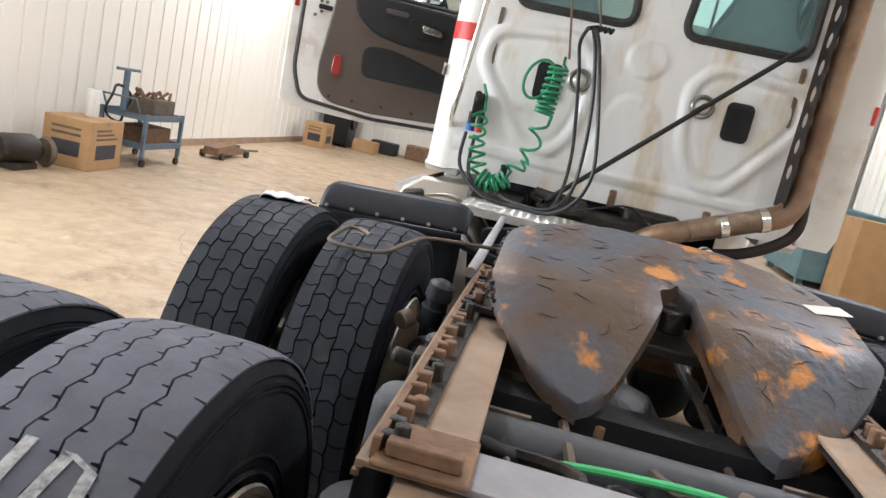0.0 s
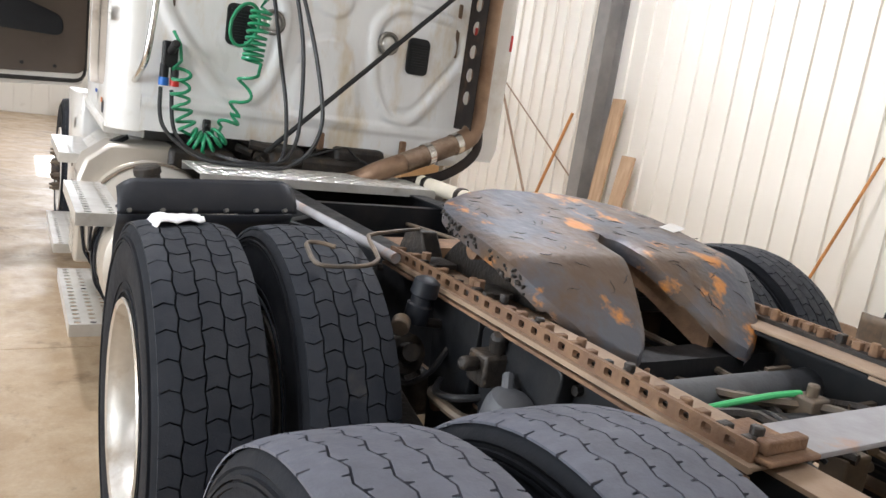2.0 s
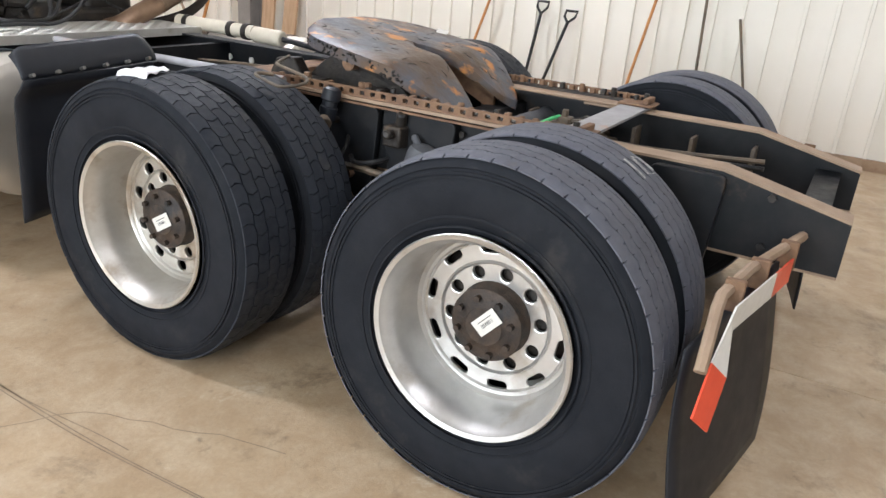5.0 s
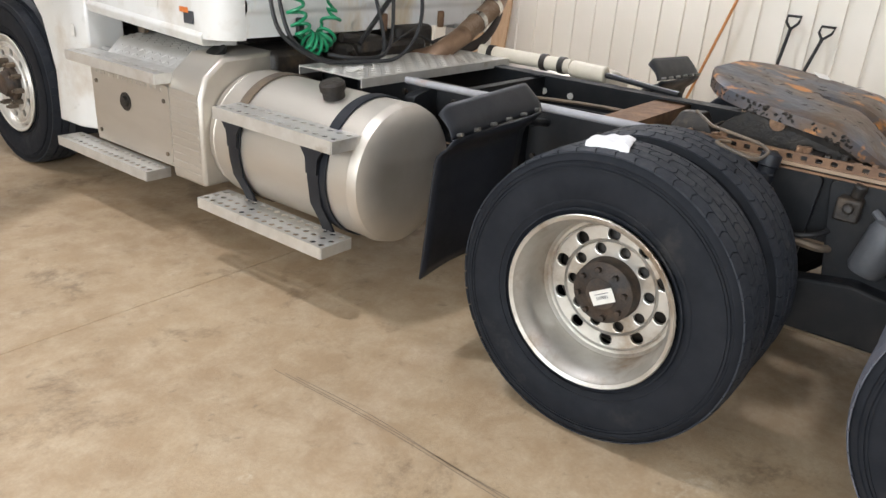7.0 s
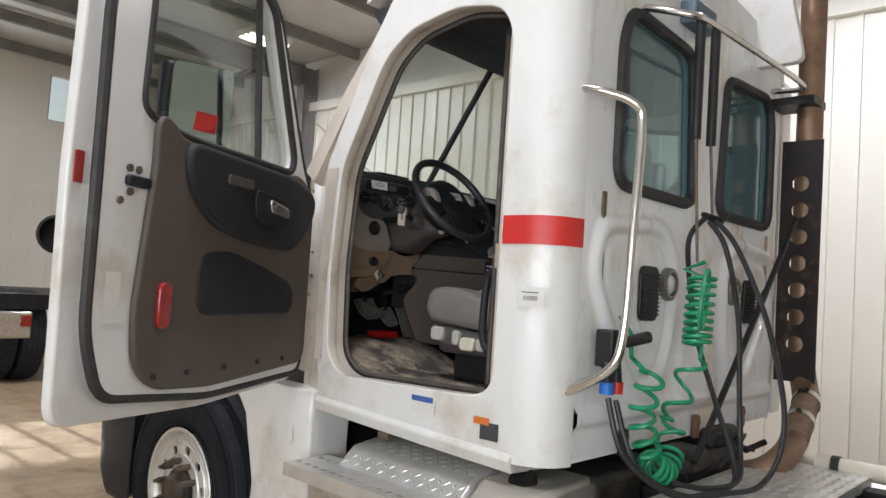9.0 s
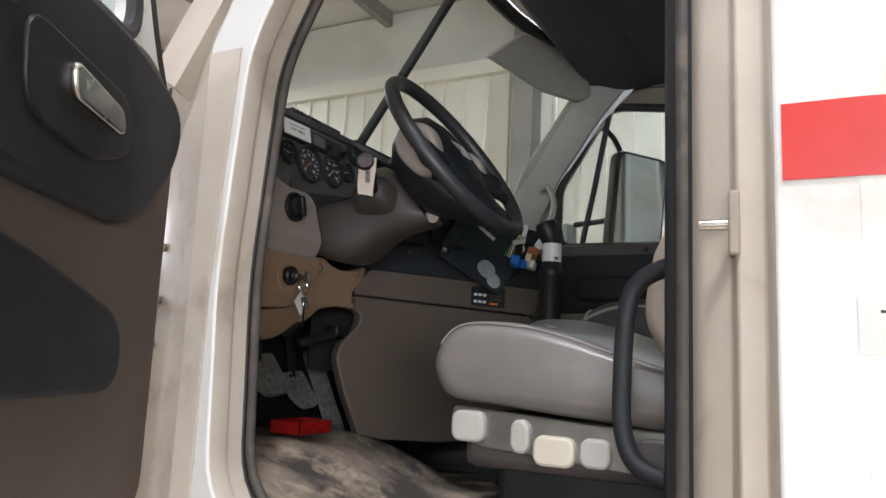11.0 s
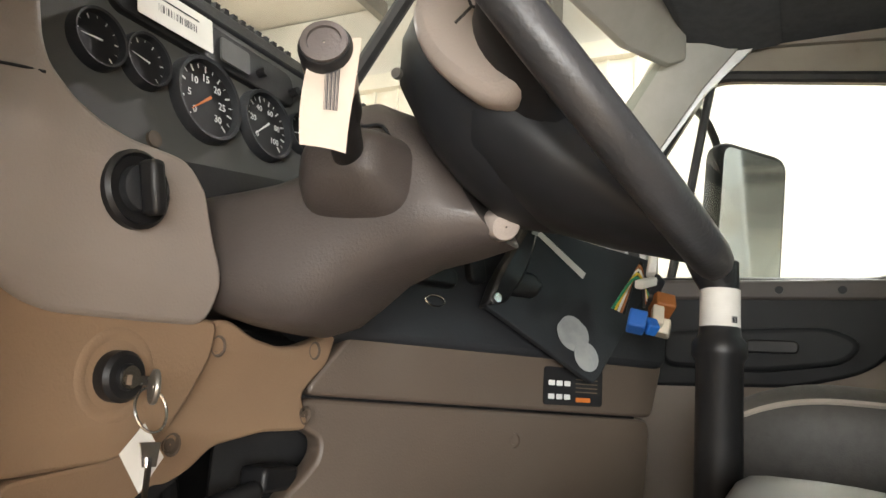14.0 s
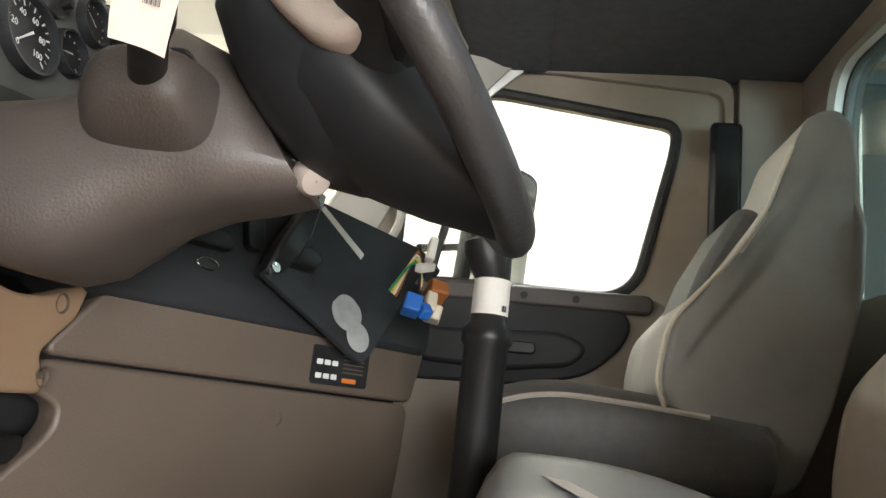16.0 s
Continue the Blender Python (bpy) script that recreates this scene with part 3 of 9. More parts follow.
def wall(name, o, along, inward, length, label, gap=None, pitch=0.31, depth=0.012):
    """A wall core with its row of ribbed panels on the inner face; gap: first and last panel of a window band, its foot and head."""
    o, a, n = Vector(o), Vector(along), Vector(inward)
    m = frame_of(o, a, (0, 0, 1))
    pw = round(0.93 / pitch) * pitch
    hole = [rr(gap[0] * pw, gap[1] * pw, gap[2], gap[3], 0.01, 1)] if gap else []
    core = tagged(put_mesh(name, plate_mesh(name, [[(-0.2, -0.02), (length + 0.2, -0.02), (length + 0.2, HW + 0.1), (-0.2, HW + 0.1)]] + hole, 0.2, M_CEIL, Matrix.Translation(n * -0.115) @ m), None), label, "wall", kind="structure")
    full = ((panel_mesh(pw, PANEL_H, pitch, depth), 0.03),)
    cut = ((panel_mesh(pw, gap[2] - 0.05, pitch, depth), 0.03), (panel_mesh(pw, PANEL_H + 0.03 - gap[3] - 0.02, pitch, depth), gap[3] + 0.02)) if gap else ()
    rot = Matrix((a, n, (0, 0, 1))).transposed().to_4x4()
    k = 0
    while k * pw < length - 0.05:
        for me, z in (cut if gap and gap[0] <= k < gap[1] else full):
            ob = new("wall_panel", me)
            ob.matrix_world = Matrix.Translation(o + a * k * pw + Vector((0, 0, z))) @ rot
            ob.parent = core
        k += 1
    bm = B()
    e = o + a * length
    cap = lambda z0, z1, d: loft(bm, [[p + Vector((0, 0, z0)), p + n * d + Vector((0, 0, z0)), p + n * d + Vector((0, 0, z1)), p + Vector((0, 0, z1))] for p in (o, e)])
    cap(PANEL_H - 0.02, PANEL_H + 0.13, 0.09)
    part("top_girt", bm, M_WALL, core)
    bm = B()
    cap(0.0, 0.10, 0.035)
    part("base_channel", bm, M_TANRUST, core)
    return core


wall("wall_east", (X1, 16.492, 0), (0, -1, 0), (-1, 0, 0), 16.492 - Y0, "white ribbed sheet metal workshop wall with screws", None, 0.2526, 0.028)
wall("wall_west", (X0, Y0, 0), (0, 1, 0), (1, 0, 0), Y1 - Y0, "white ribbed sheet metal workshop wall, brightly lit", (5, 11, 1.15, 2.65))
wall("wall_south", (X0, Y0, 0), (1, 0, 0), (0, 1, 0), X1 - X0, "white ribbed sheet metal workshop end wall")
# north wall in pieces round the high windows of the door
north_loops = [[(X0 - 0.2, -0.02), (X1 + 0.2, -0.02), (X1 + 0.2, HW + 0.1), (X0 - 0.2, HW + 0.1)], rr(-1.2, 0.3, 3.05, 3.95, 0.02, 1), rr(1.75, 3.5, 4.25, 5.1, 0.02, 1)]
north = tagged(put_mesh("wall_north", plate_mesh("wall_north", north_loops, 0.2, M_WALL, at_y(Y1 + 0.1)), None), "white workshop end wall with a glazed band", "wall", kind="structure")
for i, (wx0, wx1, z0, z1) in enumerate(((-1.2, 0.3, 3.05, 3.95), (1.75, 3.5, 4.25, 5.1))):
    win = tagged(part("window_%d" % (i + 1), box(B(), wx0, wx1, Y1 + 0.02, Y1 + 0.06, z0 - 0.03, z0 + 0.01), M_STEEL, None), "bright high window in the end wall", "window", kind="structure")
    n = 4
    for k in range(n):
        a = wx0 + (wx1 - wx0) * k / n
        b = wx0 + (wx1 - wx0) * (k + 1) / n
        pane = part("pane", box(B(), a + 0.03, b - 0.03, Y1 + 0.08, Y1 + 0.09, z0 + 0.02, z1 - 0.02), M_GLASS, win)
        pane.visible_shadow = False
        part("mullion", box(B(), a - 0.03, a + 0.03, Y1 + 0.04, Y1 + 0.12, z0, z1), M_STEEL, win)
NPANEL = panel_mesh(0.93, 2.92, 0.31, 0.012)
k = 0
while k * 0.93 < X1 - X0 - 0.05:
    ob = new("wall_panel", NPANEL)
    ob.matrix_world = Matrix.Translation((X0 + k * 0.93, Y1 - 0.004, 0.03)) @ Matrix.Diagonal((1, -1, 1, 1))
    ob.parent = north
    k += 1
# Unseen window and its area lamp, added to fill the open cab with light.
wy0, wy1 = Y0 + 5 * 0.93, Y0 + 11 * 0.93
win = tagged(part("window_3", box(B(), X0 - 0.16, X0 + 0.05, wy0, wy1, 1.12, 1.16), M_STEEL, None), "unseen window band added in the side wall for fill light", "window", kind="structure")
for k in range(7):
    y = wy0 + (wy1 - wy0) * k / 6
    part("mullion", box(B(), X0 - 0.14, X0 + 0.04, y - 0.03, y + 0.03, 1.16, 2.63), M_CEIL, win)
    if k < 6:
        pane = part("pane", box(B(), X0 - 0.12, X0 - 0.11, y + 0.03, y + 0.90, 1.17, 2.62), M_GLASS, win)
        pane.visible_shadow = False
part("head", box(B(), X0 - 0.16, X0 + 0.05, wy0, wy1, 2.63, 2.67), M_CEIL, win)
side = new("side_fill_light", bpy.data.lights.new("side_fill_light", "AREA"))
side.data.shape, side.data.size, side.data.size_y, side.data.energy, side.data.color = "RECTANGLE", 5.4, 1.4, 245, (0.93, 0.97, 1.0)
side.matrix_world = look((X0 - 0.02, (wy0 + wy1) / 2, 1.9), (0, (wy0 + wy1) / 2, 1.6))
day = new("window_light", bpy.data.lights.new("window_light", "AREA"))
day.data.shape, day.data.size, day.data.size_y, day.data.energy, day.data.color = "RECTANGLE", 1.45, 0.85, 95, (0.92, 0.96, 1.0)
day.matrix_world = look((-0.45, Y1 - 0.02, 3.5), (-0.8, 6, 0.6))

ceil = B()
box(ceil, X0 - 0.2, X1 + 0.2, Y0 - 0.2, Y1 + 0.2, HW + 0.12, HW + 0.2)
setting("ceiling", ceil, M_CEIL, "pale insulated ceiling sheet over steel purlins")
for k in range(14):
    y = Y0 + 0.8 + k * 1.7
    bm = B()
    loft(bm, [[(x, y + dy, HW + dz) for dy, dz in ((-0.03, 0.11), (-0.03, -0.06), (0.05, -0.06), (0.05, -0.045), (-0.015, -0.045), (-0.015, 0.11))] for x in (X0, X1)])
    tagged(part("purlin", bm, M_STEEL, None), "grey steel roof purlin", "purlin", "roof purlins", "structure")
for y in (-3.6, 6.15, 12.4):
    bm = B()
    for z0, z1, w in ((HW - 0.42, HW - 0.40, 0.09), (HW - 0.40, HW - 0.09, 0.008), (HW - 0.09, HW - 0.07, 0.09)):
        box(bm, X0 + 0.3, X1 - 0.3, y - w, y + w, z0, z1)
    tagged(part("rafter", bm, M_STEEL, None), "grey steel I-beam rafter under the ceiling", "beam", "roof rafters", "structure")
    x = X1 - 0.16
    bm = B()
    box(bm, x - 0.14, x - 0.125, y - 0.1, y + 0.1, 0, HW - 0.08)
    box(bm, x + 0.125, x + 0.14, y - 0.1, y + 0.1, 0, HW - 0.08)
    box(bm, x - 0.125, x + 0.125, y - 0.006, y + 0.006, 0, HW - 0.08)
    tagged(part("column", bm, M_STEEL, None), "grey steel I-beam column against the wall", "column", "wall columns", "structure")
for (ya, za), (yb, zb) in (((6.3, 0.6), (12.2, 4.3)), ((0.0, 4.4), (-5.8, 0.5))):
    tagged(part("brace_rod", cyl(B(), (X1 - 0.05, ya, za), (X1 - 0.05, yb, zb), 0.010, seg=8), M_TANRUST, None), "thin steel cross-brace rod along the wall", "rod", "wall braces", "structure")


def ceiling_lamp():
    lamp_ = thing("ceiling_light", "long white workshop light hanging under the purlins", "light", group="ceiling lights")
    part("housing", box(B(), -0.34, 0.34, -0.2, 0.2, -0.05, 0.03), M_CEIL, lamp_, bevel=0.01)
    for y in (-0.13, 0, 0.13):
        part("tube", cyl(B(), (-0.31, y, -0.062), (0.31, y, -0.062), 0.018, seg=10), M_LAMP, lamp_)
    for x in (-0.28, 0.28):
        part("hanger", cyl(B(), (x, 0, 0.03), (x, 0, 0.42), 0.004, seg=6), M_STEEL, lamp_)
    return lamp_


first = ceiling_lamp()
for i, (lx, ly, power) in enumerate(LAMPS):
    m = Matrix.Translation((lx, ly, CEILING - 0.335))
    if i:
        copy_thing(first, m)
    else:
        first.matrix_basis = m

# ---- the truck: chassis and wheels ----
T = thing("semi_truck", "white day cab semi truck with open driver door, stripped for inspection", "truck")
AXLES = (0.0, 1.31)
R_TYRE = 0.515


def tread(bm, ribs, cells, gap, cross, zig, R, base, hook=0.3, seed=1):
    """Tread blocks on a drum round the x axis; ribs: their edges across the width."""
    rnd = random.Random(seed)
    da = 2 * math.pi / cells
    for j, (v0, v1) in enumerate(zip(ribs, ribs[1:])):
        off = (j % 2) * 0.5 * da
        for i in range(cells):
            a0, a1 = off + i * da + cross / R, off + (i + 1) * da
            low_c, high_c = (zig, 0.0) if j % 2 else (0.0, zig)
            cl, ml = (low_c, high_c) if j else (0.0, 0.0)
            cr, mr_ = (low_c, high_c) if j < len(ribs) - 2 else (0.0, 0.0)
            mid = (a0 + a1) / 2
            h = hook * da * (1 if j % 2 else -1)
            vm = (v0 + v1) / 2
            poly = [(a0, v0 + gap + cl), (a0 + h, vm), (a0, v1 - gap + cr), (mid, v1 - gap + mr_), (a1, v1 - gap + cr), (a1 + h, vm), (a1, v0 + gap + cl), (mid, v0 + gap + ml)]
            wear = R + rnd.uniform(-0.0012, 0.0006)
            top, low = [], []
            for a, v in poly:
                crown = wear - 0.012 * (abs(v) / 0.13) ** 4
                top.append(bm.verts.new((v, crown * math.cos(a), crown * math.sin(a))))
                low.append(bm.verts.new((v, base * math.cos(a), base * math.sin(a))))
            bm.faces.new(top)
            for k in range(8):
                bm.faces.new((top[k], top[(k + 1) % 8], low[(k + 1) % 8], low[k]))


def rib_tread(bm, ribs, cells, gap, zig, R, base):
    """Worn ribs with zigzag grooves and short side notches."""
    fr = (0.0, 0.20, 0.22, 0.26, 0.28, 0.5, 0.70, 0.72, 0.76, 0.78)
    for j, (v0, v1) in enumerate(zip(ribs, ribs[1:])):
        last = j == len(ribs) - 2
        rows = []
        for i in range(cells):
            for q in fr:
                z = zig * (1 - abs(2 * q - 1))
                cut_l = 0.010 if q in (0.22, 0.26) else 0.0
                cut_r = 0.010 if q in (0.72, 0.76) else 0.0
                l = v0 + (gap + z if j else 0) + (cut_l if j else 1.6 * cut_l)
                r = v1 - (gap - z if not last else 0) - (cut_r if not last else 1.6 * cut_r)
                a = 2 * math.pi * (i + q) / cells
                row = []
                for v, rad in ((l, base), (l, R - 0.012 * (abs(l) / 0.13) ** 4), ((l + r) / 2, R - 0.012 * (abs(l + r) / 0.26) ** 4), (r, R - 0.012 * (abs(r) / 0.13) ** 4), (r, base)):
                    row.append(bm.verts.new((v, rad * math.cos(a), rad * math.sin(a))))
                rows.append(row)
        for a, b in zip(rows, rows[1:] + rows[:1]):
            for k in range(4):
                bm.faces.new((a[k], a[k + 1], b[k + 1], b[k]))


def tyre_mesh(name, kind):
    bm = B()
    half = [(0.292, 0.095), (0.305, 0.112), (0.330, 0.126), (0.37, 0.137), (0.41, 0.140), (0.45, 0.137), (0.474, 0.132), (0.478, 0.135), (0.488, 0.130), (0.5, 0.119), (0.5005, 0.10)]
    prof = half + [(0.503, 0.0)] + [(r, -h) for r, h in reversed(half)]
    lathe(bm, prof, seg=72)
    for s in (-1, 1):
        for r in (0.318, 0.345, 0.368, 0.452, 0.462):
            lathe(bm, [(r, s * 0.128), (r, s * (0.1405 if r > 0.4 else 0.1335)), (r + 0.006, s * (0.1405 if r > 0.4 else 0.1335)), (r + 0.006, s * 0.128)], seg=72)
    for f in bm.faces:
        f.material_index = 0
    first_block = len(bm.faces)
    if kind == "drive":
        tread(bm, [-0.127, -0.078, -0.026, 0.026, 0.078, 0.127], 48, 0.0024, 0.0042, 0.0050, R_TYRE, 0.499, 0.13, 3)
    elif kind == "worn":
        rib_tread(bm, [-0.126, -0.080, -0.028, 0.024, 0.076, 0.126], 46, 0.0018, 0.011, R_TYRE, 0.5005)
    else:
        tread(bm, [-0.128, -0.07, -0.022, 0.022, 0.07, 0.128], 70, 0.005, 0.0012, 0.003, R_TYRE, 0.497, 0.05, 7)
    bm.faces.ensure_lookup_table()
    for f in bm.faces[first_block:]:
        f.material_index = 1
    bmesh.ops.recalc_face_normals(bm, faces=bm.faces)
    me = bpy.data.meshes.new(name)
    bm.to_mesh(me)
    bm.free()
    me.materials.append(M_TYRE)
    me.materials.append(M_TREAD if kind == "worn" else M_TREAD_DARK)
    me.transform(Matrix.Diagonal((0.95, 1, 1, 1)))
    me.shade_smooth()
    me.set_sharp_from_angle(angle=radians(35))
    return me


TYRES = {k: tyre_mesh("tyre_" + k, k) for k in ("drive", "worn", "steer")}


def slots(kind):
    holes = []
    for k in range(10):
        a = 2 * math.pi * (k + 0.5) / 10
        if kind == "oval":
            c, s = math.cos(a), math.sin(a)
            holes.append([(c * (0.213 + q[1]) - s * q[0], s * (0.213 + q[1]) + c * q[0]) for q in rr(-0.036, 0.036, -0.017, 0.017, 0.0165, 3)])
        else:
            holes.append(ring(0.196 * math.cos(a), 0.196 * math.sin(a), 0.027, 14))
    return holes


DISC = frame_of((0, 0, 0), (0, 1, 0), (0, 0, 1))     # drawn in y, z; through x


def wheel(x, y, kind, side, dish, m_rim, tyre, hub=True, size=1.0):
    """side -1: outer face towards -x. dish: depth of the disc behind the rim's lip."""
    w = put_mesh("wheel", WHEEL_RIMS[(kind, dish, m_rim.name)], T)
    w.matrix_basis = Matrix.Translation((x, y, R_TYRE * size - 0.004)) @ Matrix.Scale(size, 4) @ Matrix.Rotation(0 if side < 0 else math.pi, 4, "Z") @ Matrix.Rotation(random.Random(x * 7 + y).uniform(0, 6), 4, "X")
    put_mesh("tyre", TYRES[tyre], w)
    if dish > 0.1:
        put_mesh("brake_drum", DRUM, w)
    if hub:
        for nm, me in HUBS[hub]:
            put_mesh(nm, me, w)
    return w


def rim_mesh(kind, dish, m_rim):
    bm = B()
    d = -0.13 + dish
    lathe(bm, [(0.296, -0.118), (0.304, -0.128), (0.300, -0.133), (0.287, -0.128), (0.281, -0.112), (0.268, -0.095), (0.262, -0.05 if dish > 0.08 else d), (0.255, d - 0.012), (0.243, d),
               (0.238, d + 0.012)], seg=56)
    lathe(bm, [(0.262, d), (0.262, 0.10), (0.296, 0.125)], seg=40)
    me = bpy.data.meshes.new("wheel_rim")
    bmesh.ops.recalc_face_normals(bm, faces=bm.faces)
    bm.to_mesh(me)
    bm.free()
    nuts = [ring(0.1435 * math.cos(2 * math.pi * k / 10), 0.1435 * math.sin(2 * math.pi * k / 10), 0.0235, 14) for k in range(10)] if dish > 0.1 else []
    disc = plate_mesh("disc", [ring(0, 0, 0.244, 48)] + slots(kind) + nuts + [ring(0, 0, 0.116, 32)], 0.016, None, Matrix.Translation((d + 0.006, 0, 0)) @ DISC, 0.004)
    bm = B()
    bm.from_mesh(me)
    bm.from_mesh(disc)
    lathe(bm, [(0.178, d - 0.003), (0.172, d - 0.010), (0.166, d - 0.003)], seg=48)
    lathe(bm, [(0.235, d - 0.003), (0.230, d - 0.009), (0.224, d - 0.003)], seg=48)
    bm.to_mesh(me)
    bm.free()
    return finish(me, m_rim, 35)


def hub_parts(kind):
    out = []
    bm = B()
    if kind == "drive":
        lathe(bm, [(0.119, 0.05), (0.118, 0.012), (0.112, 0.004), (0.106, -0.026), (0.111, -0.032), (0.110, -0.046), (0.098, -0.053), (0.060, -0.057), (0.056, -0.061), (0.001, -0.062)], (0.035, 0, 0), seg=36)
        me = bpy.data.meshes.new("hub")
    else:
        lathe(bm, [(0.112, 0.04), (0.108, -0.03), (0.085, -0.04), (0.078, -0.065), (0.066, -0.078), (0.001, -0.080)], (-0.10, 0, 0), seg=32)
        me = bpy.data.meshes.new("hub")
    bmesh.ops.recalc_face_normals(bm, faces=bm.faces)
    bm.to_mesh(me)
    bm.free()
    out.append(("hub", finish(me, M_HUB)))
    for k in range(10 if kind == "steer" else 8):
        a = 2 * math.pi * k / (10 if kind == "steer" else 8)
        r, x0, x1 = (0.14, -0.115, -0.166) if kind == "steer" else (0.086, -0.018, -0.036)
        bm = B()
        cyl(bm, (x0, r * math.cos(a), r * math.sin(a)), (x1, r * math.cos(a), r * math.sin(a)), 0.0165 if kind == "steer" else 0.010, seg=6)
        if kind == "steer":
            cyl(bm, (x1, r * math.cos(a), r * math.sin(a)), (x1 - 0.018, r * math.cos(a), r * math.sin(a)), 0.009, seg=8)
        me = bpy.data.meshes.new("wheel_nut")
        bm.to_mesh(me)
        bm.free()
        out.append(("wheel_nut", finish(me, M_STRAP if kind == "steer" else M_HUB)))
    return out


bm = B()
lathe(bm, [(0.110, -0.02), (0.150, -0.018), (0.20, -0.005), (0.228, 0.02), (0.232, 0.12)], (0.095, 0, 0), seg=32)
DRUM = bpy.data.meshes.new("brake_drum")
bm.to_mesh(DRUM)
bm.free()
finish(DRUM, M_GREASE)
HUBS = {"drive": hub_parts("drive"), "steer": hub_parts("steer")}
WHEEL_RIMS = {(k, d, m.name): rim_mesh(k, d, m) for k, d, m in (("oval", 0.175, M_RIM_NEW), ("round", 0.175, M_RIM), ("round", 0.02, M_POLISH))}
for side in (-1, 1):
    wheel(side * 1.122, 0.0, "oval", side, 0.175, M_RIM_NEW, "worn", "drive")
    wheel(side * 0.79, 0.0, "round", -side, 0.175, M_RIM, "worn", None)
    wheel(side * 1.122, AXLES[1], "round", side, 0.175, M_RIM, "drive", "drive")
    wheel(side * 0.79, AXLES[1], "round", -side, 0.175, M_RIM, "drive", None)
    wheel(side * 1.06, 5.56, "round", side, 0.02, M_POLISH, "steer", "steer", 1.03)

# frame rails, C section
for s in (-1, 1):
    rail = part("frame_rail", box(B(), s * 0.425 - 0.004, s * 0.425 + 0.004, -0.3, 6.2, 0.655, 0.912), M_FRAME, T)
    end = [(-0.83, 0.655), (-0.295, 0.655), (-0.295, 0.912), (-0.44, 0.912), (-0.83, 0.825)]
    plate("rail_end", [end], 0.009, M_FRAME, at_x(s * 0.425), rail)
    bm = B()
    xa, xb = s * 0.43, s * 0.335
    box(bm, min(xa, xb), max(xa, xb), -0.44, 0.30, 0.912, 0.921)
    box(bm, min(xa, xb), max(xa, xb), -0.83, 6.2, 0.647, 0.656)
    loft(bm, [[(x, -0.44, z) for x, z in ((xa, 0.912), (xb, 0.912), (xb, 0.921), (xa, 0.921))], [(x, -0.83, z) for x, z in ((xa, 0.825), (xb, 0.825), (xb, 0.834), (xa, 0.834))]])
    part("rail_flange", bm, M_TANRUST, rail)
    part("rail_flange", box(B(), min(xa, xb), max(xa, xb), 0.302, 6.2, 0.912, 0.921), M_FRAME, rail)
    for k in range(26):
        y = -0.6 + k * 0.26 + (0.05 if k % 3 else 0)
        for z in (0.70, 0.86):
            part("rail_bolt", cyl(B(), (s * 0.429, y, z), (s * 0.447, y, z), 0.013, seg=6), M_GREASE, rail)
for y, w, z0, z1, m in ((-0.72, 0.09, 0.69, 0.80, M_FRAME), (0.66, 0.10, 0.70, 0.86, M_FRAME), (1.75, 0.16, 0.68, 0.90, M_RUST), (2.55, 0.05, 0.68, 0.90, M_FRAME), (3.4, 0.05, 0.68, 0.9, M_FRAME)):
    sec = [(y - w / 2, z0), (y + w / 2, z0), (y + w / 2, z0 + 0.009), (y - w / 2 + 0.009, z0 + 0.009), (y - w / 2 + 0.009, z1 - 0.009), (y + w / 2, z1 - 0.009), (y + w / 2, z1), (y - w / 2, z1)]
    part("crossmember", loft(B(), [[(x, a, b) for a, b in sec] for x in (-0.42, 0.42)]), m, T)
# round tube crossmember just behind the fifth wheel, and the flat plate across the rails
part("cross_tube", cyl(B(), (-0.42, 0.50, 0.80), (0.42, 0.50, 0.80), 0.055, seg=20), M_DULLGREY, T)
plate("cross_plate", [[(-0.36, 0.02), (0.40, 0.02), (0.40, 0.135), (-0.36, 0.135)]], 0.012, M_GREYPLATE, at_z(0.930), T, "flat grey steel plate with rusty ends across the frame", 0.002)
for s in (-1, 1):
    bm = B()
    box(bm, s * 0.40 - 0.07, s * 0.40 + 0.07, 0.0, 0.15, 0.937, 0.947)
    box(bm, s * 0.40 - 0.055, s * 0.40 + 0.055, 0.02, 0.045, 0.947, 0.972)
    part("clamp", bm, M_RUST, T, bevel=0.004)

